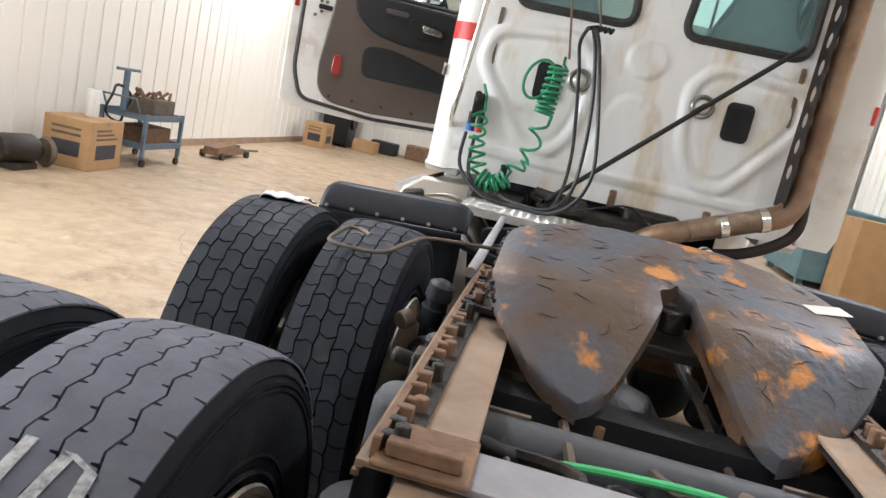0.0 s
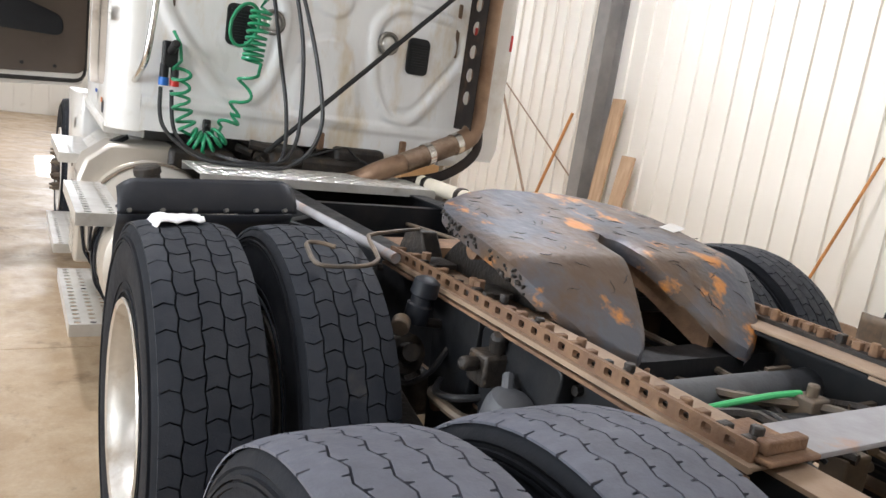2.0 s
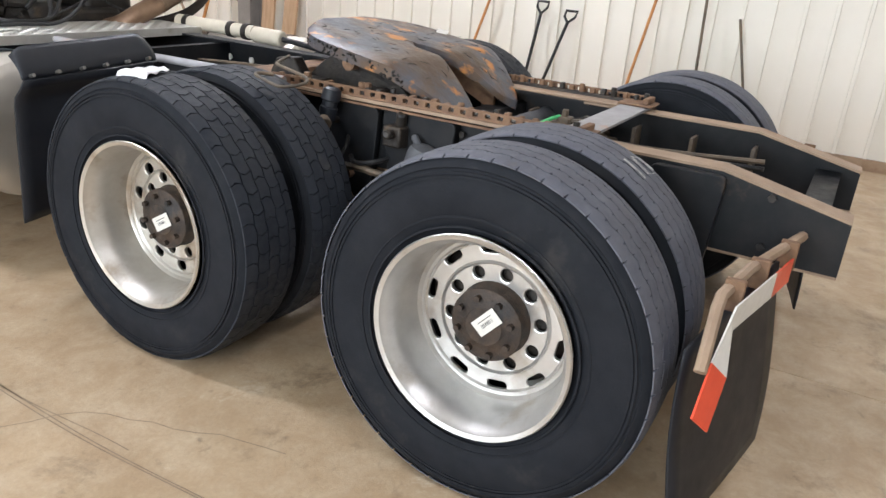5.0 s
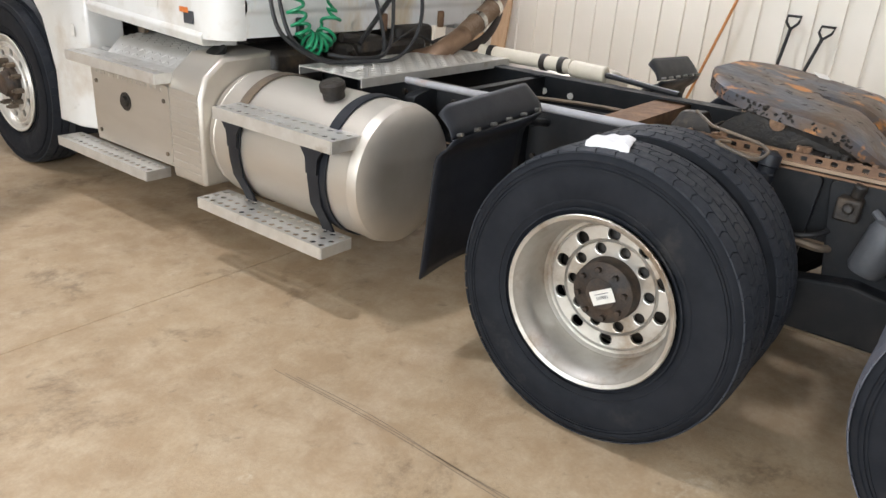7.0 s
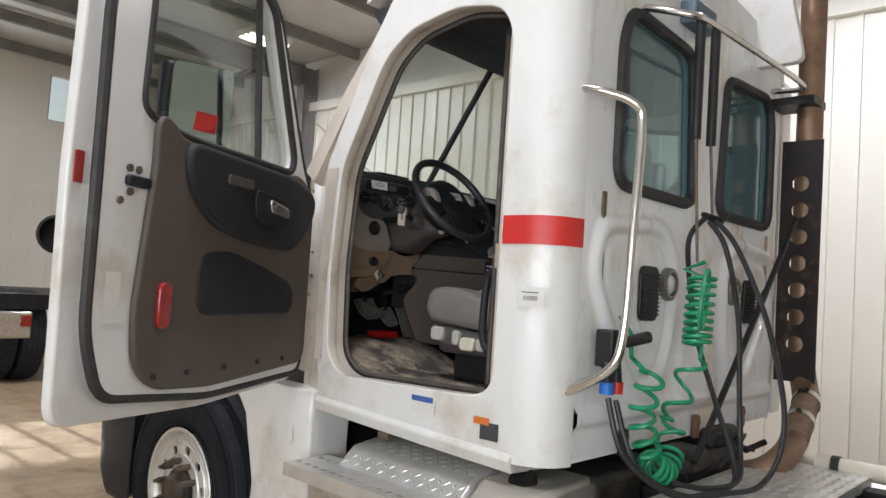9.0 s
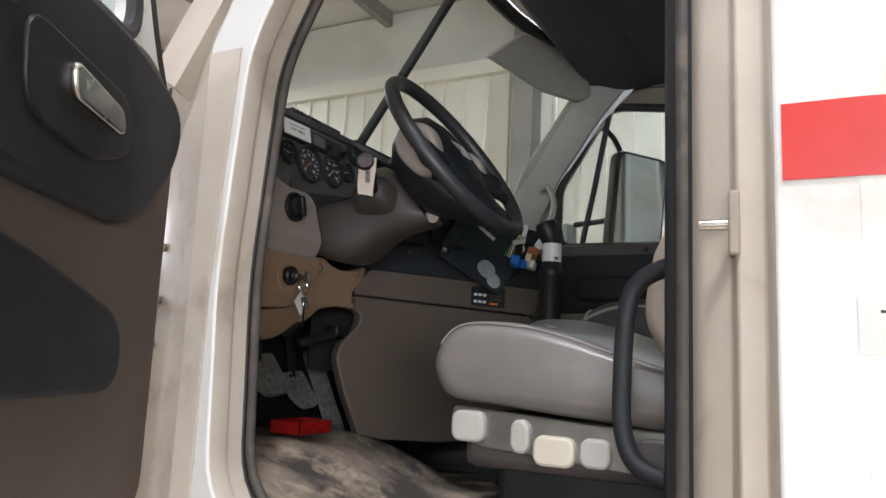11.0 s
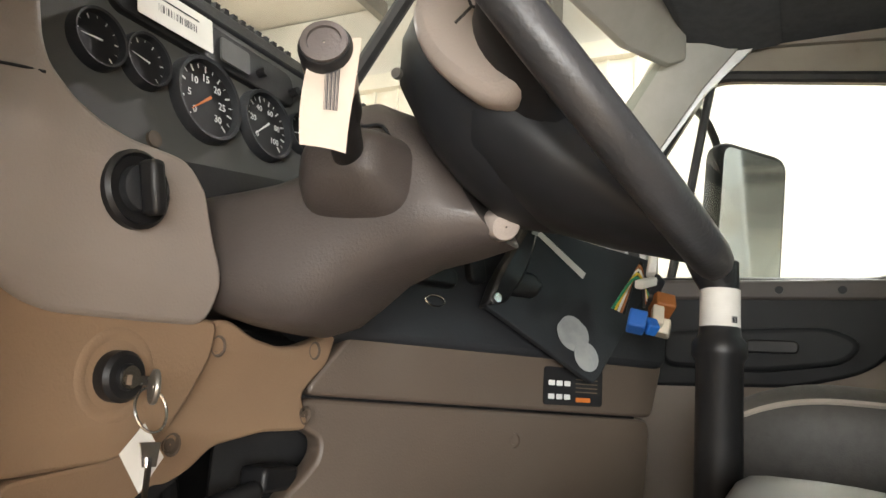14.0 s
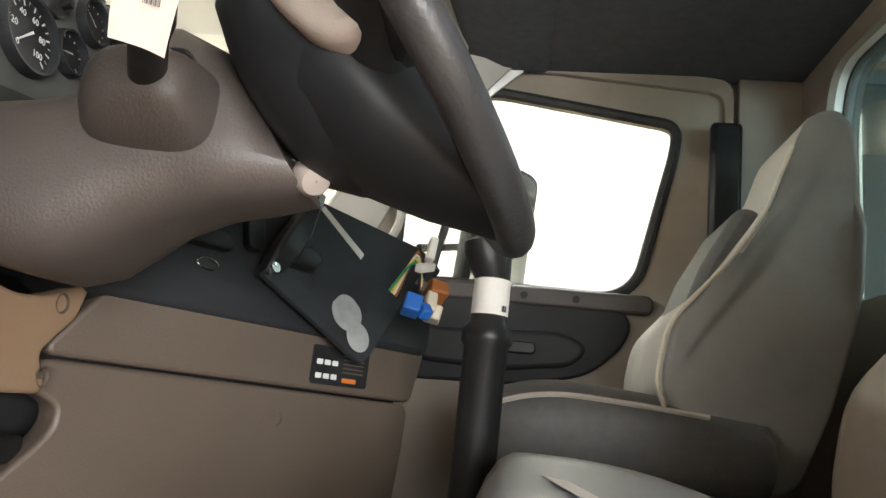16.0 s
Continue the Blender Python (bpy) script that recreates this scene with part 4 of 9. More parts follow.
# fifth wheel slide rails with their racks
rnd = random.Random(11)
for s in (-1, 1):
    base = part("slide_rail", box(B(), s * 0.41 - 0.075, s * 0.41 + 0.075, 0.02, 1.40, 0.923, 0.934), M_TANRUST, T, "dusty rusted slide rail", bevel=0.003)
    for z0, z1, x, m in ((0.922, 0.934, 0.486, M_TANRUST), (0.908, 0.916, 0.489, M_RUST)):
        part("edge_strip", box(B(), s * x - 0.006, s * x + 0.006, 0.02, 1.40, z0, z1), m, base)
    # upright rack bar with its row of square holes, and the lugs standing behind it
    holes = [rr(y - 0.010, y + 0.012, 0.943, 0.960, 0.003, 1) for y in (0.075 + 0.05 * k for k in range(26))]
    plate("rack_bar", [rr(0.03, 1.39, 0.932, 0.968, 0.003, 1)] + holes, 0.012, M_RUST, at_x(s * 0.470), base, "rusty rack bar with square holes")
    part("rack_base", box(B(), s * 0.438 - 0.018, s * 0.438 + 0.018, 0.03, 1.38, 0.933, 0.946), M_GREASE, base)
    for k in range(27):
        y = 0.045 + k * 0.05
        h = rnd.uniform(0.024, 0.036)
        bm = box(B(), s * 0.456 - 0.014, s * 0.456 + 0.014, y, y + rnd.uniform(0.016, 0.024), 0.934, 0.940 + h)
        if k % 3 == 0:
            cyl(bm, (s * 0.440, y + 0.01, 0.94), (s * 0.440, y + 0.01, 0.976 + rnd.uniform(-0.008, 0.010)), 0.013, seg=6)
        part("rack_tooth", bm, M_GREASE if rnd.random() < 0.5 else M_RUST, base, bevel=0.003)

# fifth wheel: tilted greased plate with throat and ramps
FX = 0.05
fifth = T


def fw_z(y):
    t = max(0.0, 0.875 - y)
    return 1.098 + 0.165 * (y - 0.984) - 0.66 * t * t / (t + 0.07)


def fw_edges(y):
    """Inner and outer half-widths of a horn at y, for the plate's outline."""
    if y > 1.13:
        k = min(1.0, (y - 1.13) / 0.285)
        outer = 0.462 - 0.02 * k - 0.25 * k ** 3.2
    elif y > 0.86:
        outer = 0.462
    else:
        k = min(1.0, (0.86 - y) / 0.27)
        e = max(0.0, (k - 0.68) / 0.32)
        outer = 0.462 - 0.19 * k ** 1.3 - 0.085 * (1 - math.sqrt(max(0.0, 1 - e * e)))
    if y > 1.02:
        inner = 0.0
    elif y > 0.975:
        inner = math.sqrt(max(0.0, 0.046 ** 2 - (y - 0.975) ** 2))
    else:
        k = (0.975 - y) / 0.38
        e = max(0.0, (k - 0.80) / 0.20)
        inner = 0.046 + 0.17 * max(0, k - 0.25) ** 1.2 + 0.045 * (1 - math.sqrt(max(0.0, 1 - min(1.0, e) ** 2)))
    return inner, outer


bm = B()
NY, NX = 54, 12
for s in (-1, 1):
    g = []
    for j in range(NY + 1):
        y = 0.592 + (1.415 - 0.592) * j / NY
        a, b = fw_edges(y)
        g.append([(FX + s * (a + (b - a) * i / NX), y, fw_z(y) - 0.016 * (i == NX) - 0.003 * (i == NX - 1) - 0.008 * (i == 0 and a > 0)) for i in range(NX + 1)])
    top = [[bm.verts.new(p) for p in row] for row in g]
    low = [[bm.verts.new((p[0], p[1], p[2] - (0.045 if p[1] > 0.75 else 0.03))) for p in row] for row in g]
    for j in range(NY):
        for i in range(NX):
            bm.faces.new((top[j][i], top[j][i + 1], top[j + 1][i + 1], top[j + 1][i]))
            bm.faces.new((low[j][i], low[j + 1][i], low[j + 1][i + 1], low[j][i + 1]))
        for i in (0, NX) if fw_edges(g[j][0][1])[0] > 0 else (NX,):
            bm.faces.new((top[j][i], top[j + 1][i], low[j + 1][i], low[j][i]))
    for i in range(NX):
        for j in (0, NY):
            bm.faces.new((top[j][i], top[j][i + 1], low[j][i + 1], low[j][i]))
bmesh.ops.remove_doubles(bm, verts=bm.verts, dist=0.0004)
rnd = random.Random(17)
curls = B()
for k in range(60):
    y = rnd.uniform(0.70, 1.33)
    a, b = fw_edges(y)
    x = FX + rnd.choice((-1, 1)) * rnd.uniform(a + 0.03, b - 0.04)
    t = rnd.uniform(-0.7, 0.7)
    pts = []
    for q in range(6):
        pts.append(Vector((x, y, fw_z(y) + 0.0006)))
        x, y, t = x + 0.010 * math.cos(t), y + 0.010 * math.sin(t), t + rnd.uniform(-0.7, 0.7)
    tube(curls, pts, [0.0006, 0.0016, 0.0024, 0.0020, 0.0014, 0.0005], 5, flat=0.6)
fw = part("fifth_wheel", bm, M_FIFTH, T, "greasy coupling plate with orange rust patches", smooth=32)
tagged(part("grease_curl", curls, M_GREASE, fw), kind="stuff")
for s in (-1, 1):
    # skirt below the horns and saddle brackets
    bm = B()
    pts = [(FX + s * 0.40, 1.30), (FX + s * 0.415, 0.90), (FX + s * 0.29, 0.68)]
    loft(bm, [[(x, y, fw_z(y) - 0.03), (x - s * 0.02, y, fw_z(y) - 0.03), (x - s * 0.03, y, fw_z(y) - 0.03 - d), (x - s * 0.012, y, fw_z(y) - 0.03 - d)] for (x, y), d in zip(pts, (0.04, 0.07, 0.03))])
    part("skirt", bm, M_GREASE, fw)
    plate("saddle_bracket", [soften([(0.80, 0.935), (1.32, 0.935), (1.26, 1.0), (1.14, 1.085), (1.0, 1.085), (0.9, 1.0)], 0.03)], 0.035, M_GREASE, at_x(FX + s * 0.36), fw, "", 0.004)
    bm = B()
    cyl(bm, (FX + s * 0.33, 1.06, 1.04), (FX + s * 0.44, 1.06, 1.04), 0.03)
    part("pivot_pin", bm, M_RUST, fw)
    # crusts of old grease along the outer edge
    rnd = random.Random(40 + s)
    bm = B()
    for k in range(130):
        y = rnd.uniform(0.80, 1.39)
        x = FX + s * (fw_edges(y)[1] + rnd.uniform(-0.012, 0.004))
        r = rnd.uniform(0.004, 0.011)
        z = fw_z(y) - 0.022 - rnd.uniform(0.0, 0.04)
        lathe(bm, [(0.001, -r * 0.6), (r * 0.9, -r * 0.3), (r, 0.1 * r), (r * 0.5, r * 0.45), (0.001, r * 0.5)], (x, y, z), (rnd.uniform(-1, 1), rnd.uniform(-1, 1), rnd.uniform(0.3, 1)), 5)
    tagged(part("grease_crust", bm, M_GREASE, fw, smooth=60), kind="stuff")
    bm = B()
    loft(bm, [[(FX + s * x, y, fw_z(y) - 0.04), (FX + s * (x + 0.025), y, fw_z(y) - 0.04), (FX + s * (x + 0.025), y, fw_z(y) - 0.12), (FX + s * x, y, fw_z(y) - 0.12)] for x, y in ((0.055, 1.0), (0.075, 0.88), (0.15, 0.68))])
    part("throat_wall", bm, M_RUST, fw)
bm = B()
cyl(bm, (FX, 1.0, 0.99), (FX, 1.0, 1.05), 0.042)
box(bm, FX - 0.16, FX + 0.16, 1.02, 1.2, 1.0, 1.06)
box(bm, FX - 0.30, FX + 0.30, 0.9, 1.3, 0.94, 0.97)
part("jaw", bm, M_GREASE, fw, bevel=0.006)
# release handle reaching over the inner tyre
tube_pts = [(-0.40, 1.36, 1.03), (-0.52, 1.29, 1.034), (-0.625, 1.225, 1.036), (-0.655, 1.18, 1.034), (-0.690, 1.05, 1.022), (-0.705, 1.01, 1.014), (-0.75, 0.985, 1.006), (-0.84, 0.985, 1.004), (-0.872, 1.005, 1.008), (-0.868, 1.07, 1.02), (-0.855, 1.12, 1.03), (-0.82, 1.125, 1.03), (-0.785, 1.10, 1.026)]
part("release_handle", tube(B(), tube_pts, 0.0062, 8, n=5), M_STRAP, fw)
# quarter brackets, springs, axles, chambers below
for ay in AXLES:
    bm = B()
    lathe(bm, [(0.001, -0.62), (0.085, -0.62), (0.085, -0.2), (0.19, -0.12), (0.22, 0.0), (0.19, 0.12), (0.085, 0.2), (0.085, 0.62), (0.001, 0.62)], (0, ay, 0.51), (1, 0, 0), 24)
    part("drive_axle", bm, M_GREASE, T)
    for s in (-1, 1):
        bm = B()
        lathe(bm, [(0.001, -0.1), (0.08, -0.1), (0.105, -0.06), (0.105, 0.0), (0.09, 0.03), (0.105, 0.06), (0.10, 0.12), (0.001, 0.13)], (s * 0.50, ay + 0.33, 0.56), (0, 0, 1), 20)
        part("air_spring", bm, M_FLAP, T)
        plate("hanger_bracket", [soften([(ay - 0.42, 0.40), (ay - 0.28, 0.40), (ay - 0.22, 0.9), (ay - 0.46, 0.9)], 0.03)], 0.03, M_FRAME, at_x(s * 0.455), T, "", 0.004)
        bm = B()
        lathe(bm, [(0.001, 0), (0.05, 0), (0.06, 0.02), (0.06, 0.06), (0.055, 0.08), (0.062, 0.09), (0.058, 0.14), (0.03, 0.15), (0.025, 0.19), (0.001, 0.19)], (s * 0.53, ay - 0.12, 0.68), (0.15 * s, -0.8, 0.35), 18)
        part("brake_chamber", bm, M_GREASE, T)
        part("shock_absorber", cyl(B(), (s * 0.50, ay + 0.16, 0.45), (s * 0.49, ay + 0.22, 0.86), 0.032, seg=14), M_FRAME, T)
for (a, b, r, m) in (((-0.37, 0.35, 0.86), (0.1, 0.27, 0.84), 0.016, M_HOSE), ((-0.35, 0.25, 0.84), (0.2, 0.2, 0.83), 0.016, M_HOSE), ((0.15, 0.2, 0.80), (0.3, 0.25, 0.76), 0.03, M_GREASE)):
    part("air_line", tube(B(), [a, ((a[0] + b[0]) / 2, (a[1] + b[1]) / 2 + 0.03, (a[2] + b[2]) / 2 - 0.02), b], r, 10, n=6), m, T)
part("green_air_line", tube(B(), [(-0.33, 0.36, 0.80), (-0.20, 0.365, 0.845), (0.0, 0.34, 0.875), (0.10, 0.32, 0.885)], 0.008, 8, n=6), M_LIGHTGREEN, T, "light green air hose")
bm = B()
box(bm, 0.08, 0.15, 0.27, 0.33, 0.80, 0.885)
cyl(bm, (0.115, 0.3, 0.88), (0.115, 0.3, 0.915), 0.014)
cyl(bm, (0.05, 0.3, 0.83), (0.20, 0.27, 0.82), 0.018)
part("relay_valve", bm, M_STRAP, T, bevel=0.006)
for k, (x, y, z) in enumerate(((0.22, 0.24, 0.82), (0.28, 0.2, 0.81), (0.2, 0.14, 0.8), (0.1, 0.2, 0.79), (-0.1, 0.28, 0.8))):
    part("hose_fitting", cyl(B(), (x, y, z), (x + 0.05, y - 0.03, z - 0.01), 0.017), M_STRAP, T)
# Tanks and brackets added to darken the view under the frame.
for x, y0 in ((-0.30, 1.98), (0.02, 1.92), (0.30, 2.02)):
    bm = B()
    lathe(bm, [(0.001, 0), (0.08, 0.008), (0.115, 0.035), (0.122, 0.07), (0.122, 0.68), (0.115, 0.715), (0.08, 0.742), (0.001, 0.75)], (x, y0, 0.50), (0, 1, 0), 24)
    at = part("added_air_tank", bm, M_FRAME, T, "black air reservoir added under the frame to darken the gap")
    for dy in (0.18, 0.56):
        part("tank_hanger", box(B(), x - 0.127, x + 0.127, y0 + dy, y0 + dy + 0.03, 0.50, 0.66), M_FRAME, at)
for s in (-1, 1):
    for y in (2.12, 2.66, 3.2):
        plate("tank_bracket", [soften([(s * 0.43, 0.92), (s * 0.43, 0.40), (s * 0.60, 0.30), (s * 0.64, 0.36), (s * 0.55, 0.60), (s * 0.60, 0.88)], 0.02)], 0.06, M_FRAME, at_y(y), T, "", 0.004)
bm = B()
loft(bm, [[(x, y, z) for y, z in ((6.62 + d, 0.20), (6.92 + d, 0.20), (7.02 + d, 0.34), (7.05 + d, 0.62), (7.0 + d, 0.80), (6.62 + d, 0.84))] for x, d in ((-1.03, -0.22), (-0.99, -0.08), (-0.86, 0.0), (0.86, 0.0), (0.99, -0.08), (1.03, -0.22))])
part("front_bumper", bm, M_FLAP, T, "black plastic front bumper", bevel=0.05)
# Beams and hangers added between the axles to block the bright floor behind.
for s in (-1, 1):
    bm = B()
    loft(bm, [[(s * x, y, z) for x, z in ((0.47, zc - h), (0.56, zc - h), (0.56, zc + h), (0.47, zc + h))] for y, zc, h in ((-0.18, 0.40, 0.05), (0.15, 0.42, 0.075), (0.66, 0.46, 0.11), (1.16, 0.42, 0.075), (1.5, 0.40, 0.05))])
    part("suspension_beam", bm, M_FRAME, T, bevel=0.01)
    plate("beam_hanger", [soften([(0.50, 0.90), (0.82, 0.90), (0.74, 0.40), (0.58, 0.40)], 0.03)], 0.05, M_FRAME, at_x(s * 0.455), T, "", 0.006)
part("drive_shaft", cyl(B(), (0, 1.5, 0.58), (0, 4.2, 0.72), 0.06, seg=20), M_GREASE, T)

# bolted feet, hoses and loose lines round the fifth wheel and along the rails
rnd = random.Random(21)
for s in (-1, 1):
    for y in (0.93, 1.23):
        plate("foot_plate", [rr(-0.06, 0.06, -0.05, 0.05, 0.012)], 0.014, M_GREASE, at_z(0.953) @ Matrix.Translation((s * 0.43 + FX * 0.4, y, 0)), fw)
        part("foot_bolt", cyl(B(), (s * 0.455 + FX * 0.4, y, 0.955), (s * 0.455 + FX * 0.4, y, 0.985), 0.016, seg=6), M_RUST, fw)
    part("wedge_block", loft(B(), [[(s * 0.40 + FX * 0.4 + dx, y, z) for dx, z in ((-0.04, 0.945), (0.04, 0.945), (0.03, zt), (-0.03, zt))] for y, zt in ((1.28, 0.96), (1.33, 1.03), (1.42, 1.02), (1.45, 0.96))]), M_GREASE, fw, bevel=0.006)
    for k in range(4):
        x0, z0 = s * (0.30 - 0.04 * k), 0.72 + 0.035 * k
        pts = [(x0 + rnd.uniform(-0.02, 0.02), y, z0 + rnd.uniform(-0.025, 0.025)) for y in (-0.5, -0.1, 0.3, 0.8, 1.4, 2.0, 2.7)]
        part("rail_hose", tube(B(), pts, rnd.choice((0.007, 0.010, 0.012)), 6, n=4), rnd.choice((M_HOSE, M_HOSE, M_STRAP)), T)
    for k in range(9):
        y = -0.45 + 0.24 * k
        part("hose_clip", box(B(), s * 0.30 - 0.05, s * 0.30 + 0.05, y, y + 0.014, 0.70, 0.86), M_STRAP, T)
for k in range(7):
    x = -0.28 + 0.09 * k
    pts = [(x, 0.10 + rnd.uniform(0, 0.05), 0.84), (x + rnd.uniform(-0.08, 0.08), 0.24, 0.86 + rnd.uniform(-0.03, 0.03)), (x + rnd.uniform(-0.12, 0.12), 0.42, 0.83 + rnd.uniform(-0.04, 0.02)), (x + rnd.uniform(-0.1, 0.1), 0.62, 0.80)]
    part("brake_line", tube(B(), pts, rnd.choice((0.006, 0.009, 0.013)), 6, n=5), rnd.choice((M_HOSE, M_GREASE, M_STRAP)), T)
for x, y, z, m in ((-0.20, 0.17, 0.79, M_GREASE), (0.02, 0.14, 0.80, M_STRAP), (0.24, 0.36, 0.79, M_GREASE), (-0.08, 0.62, 0.78, M_RUST)):
    bm = B()
    box(bm, x - 0.045, x + 0.045, y - 0.03, y + 0.03, z - 0.05, z + 0.035)
    cyl(bm, (x - 0.02, y, z + 0.03), (x - 0.02, y, z + 0.065), 0.016, seg=8)
    cyl(bm, (x + 0.03, y, z), (x + 0.085, y - 0.01, z - 0.005), 0.014, seg=8)
    part("valve_block", bm, m, T, bevel=0.006)
for s in (-1, 1):
    for ay in AXLES:
        bm = B()
        loft(bm, [[(s * 0.50 + dx, y, z) for dx in (-0.04, 0.04) for z in ((zz - 0.02, zz + 0.02) if dx < 0 else (zz + 0.02, zz - 0.02))] for y, zz in ((ay - 0.48, 0.43), (ay - 0.2, 0.50), (ay, 0.56), (ay + 0.2, 0.50), (ay + 0.4, 0.46))])
        part("leaf_spring", bm, M_GREASE, T, bevel=0.004)
        part("brake_hose", tube(B(), [(s * 0.43, ay - 0.3, 0.80), (s * 0.52, ay - 0.34, 0.72), (s * 0.56, ay - 0.28, 0.66), (s * 0.54, ay - 0.2, 0.68)], 0.009, 6, n=6), M_HOSE, T)
        for dz in (0.0, 0.05):
            part("spring_bolt", cyl(B(), (s * 0.47, ay - 0.34, 0.52 + 2 * dz), (s * 0.50, ay - 0.34, 0.52 + 2 * dz), 0.02, seg=6), M_RUST, T)
# rear mud flaps with striped bars, on cranked hangers
for s in (-1, 1):
    def rear_flap(u, v, s=s):
        return (s * (1.21 - 0.62 * u), -0.553 - 0.13 * u - 0.05 * v + 0.012 * math.sin(v * 4 + u * 2), 0.66 + 0.06 * u - (0.56 + 0.04 * u) * v)
    fl = part("rear_mud_flap", sheet(B(), rear_flap, 10, 12), M_FLAP, T, "black rubber mud flap under a striped bar")
    sol = fl.modifiers.new("thick", "SOLIDIFY")
    sol.thickness = 0.008
    bm = B()
    bar = [(0.44, -0.71, 0.765), (0.84, -0.618, 0.765), (1.06, -0.585, 0.757), (1.095, -0.585, 0.735), (1.205, -0.592, 0.612)]
    tube(bm, [(s * x, y, z) for x, y, z in bar], 0.016, 8)
    hg = part("flap_hanger", bm, M_TANRUST, T, "dusty tan cranked flap hanger")
    for x, y in ((0.58, -0.682), (0.80, -0.632), (1.0, -0.60)):
        part("hanger_clip", box(B(), s * x - 0.012, s * x + 0.012, y - 0.03, y + 0.02, 0.70, 0.785), M_RUST, hg, bevel=0.004)
    back = [(0.60, -0.700, 0.742), (1.07, -0.618, 0.742), (1.255, -0.622, 0.515)]
    for (a, b, m) in (((0.60, -0.703, 0.742), (0.76, -0.676, 0.742), M_STRIPE), ((0.76, -0.676, 0.742), (1.07, -0.622, 0.742), M_PAPER), ((1.07, -0.622, 0.742), (1.165, -0.606, 0.625), M_PAPER), ((1.165, -0.606, 0.625), (1.255, -0.600, 0.515), M_STRIPE)):
        bm = B()
        steep = a[2] != b[2] or b[0] > 1.07
        loops = []
        for k, (x, y, z) in enumerate((a, b)):
            bend = x >= 1.069
            dx, dz = (-0.055, -0.055) if bend and x > 1.075 else ((-0.028, -0.075) if bend else (0.0, -0.075))
            dy = -0.034 if bend and x > 1.075 else 0.0
            loops.append([(s * x, y, z), (s * (x + dx), y + dy, z + dz), (s * (x + dx), y + dy - 0.005, z + dz), (s * x, y - 0.005, z)])
        loft(bm, loops)
        part("reflector_strip", bm, m, fl)
# air valve and dusty hose coil beside the left rail, between the drive wheels
vx, vy, vz = -0.560, 1.030, 0.900
bm = B()
lathe(bm, [(0.034, 0.0), (0.036, 0.05), (0.030, 0.055), (0.030, 0.075), (0.038, 0.08), (0.036, 0.12), (0.02, 0.13), (0.001, 0.131)], (vx, vy, vz - 0.06), (0.15, -0.1, 1), 20)
av = part("air_valve", bm, M_FLAP, T, "black air valve beside the rail")
part("valve_cap", cyl(B(), (vx - 0.05, vy - 0.02, vz - 0.05), (vx - 0.07, vy - 0.05, vz - 0.06), 0.026, seg=14), M_STRAP, av, bevel=0.004)
part("valve_stem", cyl(B(), (vx, vy, vz - 0.06), (vx + 0.12, vy + 0.02, vz - 0.08), 0.014, seg=8), M_GREASE, av)
hx_, hy_, hz_ = -0.600, 0.680, 0.760
part("dusty_hose", tube(B(), [(-0.50, 0.98, 0.655), (-0.53, 0.93, 0.668), (-0.54, 0.87, 0.672), (-0.52, 0.80, 0.66), (-0.47, 0.77, 0.65)], 0.015, 8, n=5), M_STRAP, T)
part("dusty_hose", tube(B(), [(-0.50, 0.95, 0.70), (-0.54, 0.90, 0.69), (-0.53, 0.82, 0.705), (-0.46, 0.78, 0.72)], 0.010, 8, n=5), M_HOSE, T)
bm = B()
lathe(bm, [(0.001, -0.10), (0.050, -0.098), (0.062, -0.08), (0.064, 0.06), (0.056, 0.085), (0.030, 0.098), (0.001, 0.10)], (-0.53, 0.615, 0.715), (0.1, -0.25, 1), 20)
cyl(bm, (-0.53, 0.615, 0.80), (-0.50, 0.66, 0.83), 0.014, seg=8)
part("air_canister", bm, M_DULLGREY, T, "dull grey canister hanging beside the rail")
bm = B()
box(bm, hx_ + 0.06, hx_ + 0.16, hy_ + 0.02, hy_ + 0.10, hz_ + 0.02, hz_ + 0.10)
cyl(bm, (hx_ + 0.11, hy_ + 0.05, hz_ + 0.10), (hx_ + 0.10, hy_ + 0.04, hz_ + 0.15), 0.022, seg=10)
cyl(bm, (hx_ + 0.06, hy_ + 0.06, hz_ + 0.07), (hx_ + 0.01, hy_ + 0.05, hz_ + 0.08), 0.018, seg=10)
part("levelling_valve", bm, M_GREASE, T, bevel=0.008)

# ---- tank, steps, boxes, deck ----
def tread_plate(name, u0, u1, v0, v1, t, m, parent, rows, cols, label="", r=0.011):
    """A perforated tread plate drawn in its own x, y."""
    holes = []
    for i in range(rows):
        for j in range(cols):
            holes.append(ring(u0 + (u1 - u0) * (j + 0.5) / cols, v0 + (v1 - v0) * (i + 0.5) / rows, r, 8))
    return plate(name, [[(u0, v0), (u1, v0), (u1, v1), (u0, v1)]] + holes, t, M_ALU, m, parent, label)


def step(y0, y1, x0, x1, z, rows=2):
    """A folded aluminium step with a pierced top; x0 is its outer edge."""
    n = int((y1 - y0) / 0.052)
    st = tread_plate("step", y0, y1, x0, x1, 0.004, frame_of((0, 0, z), (0, 1, 0), (1, 0, 0)), T, rows, n, "pierced aluminium step", 0.0155)
    bm = B()
    h = 0.05
    box(bm, x0 - 0.004, x0, y0, y1, z - h, z + 0.004)
    box(bm, x1, x1 + 0.004, y0, y1, z - h, z + 0.002)
    box(bm, x0, x1, y0 - 0.004, y0, z - h, z + 0.002)
    box(bm, x0, x1, y1, y1 + 0.004, z - h, z + 0.002)
    part("step_flange", bm, M_ALU, st)
    return st


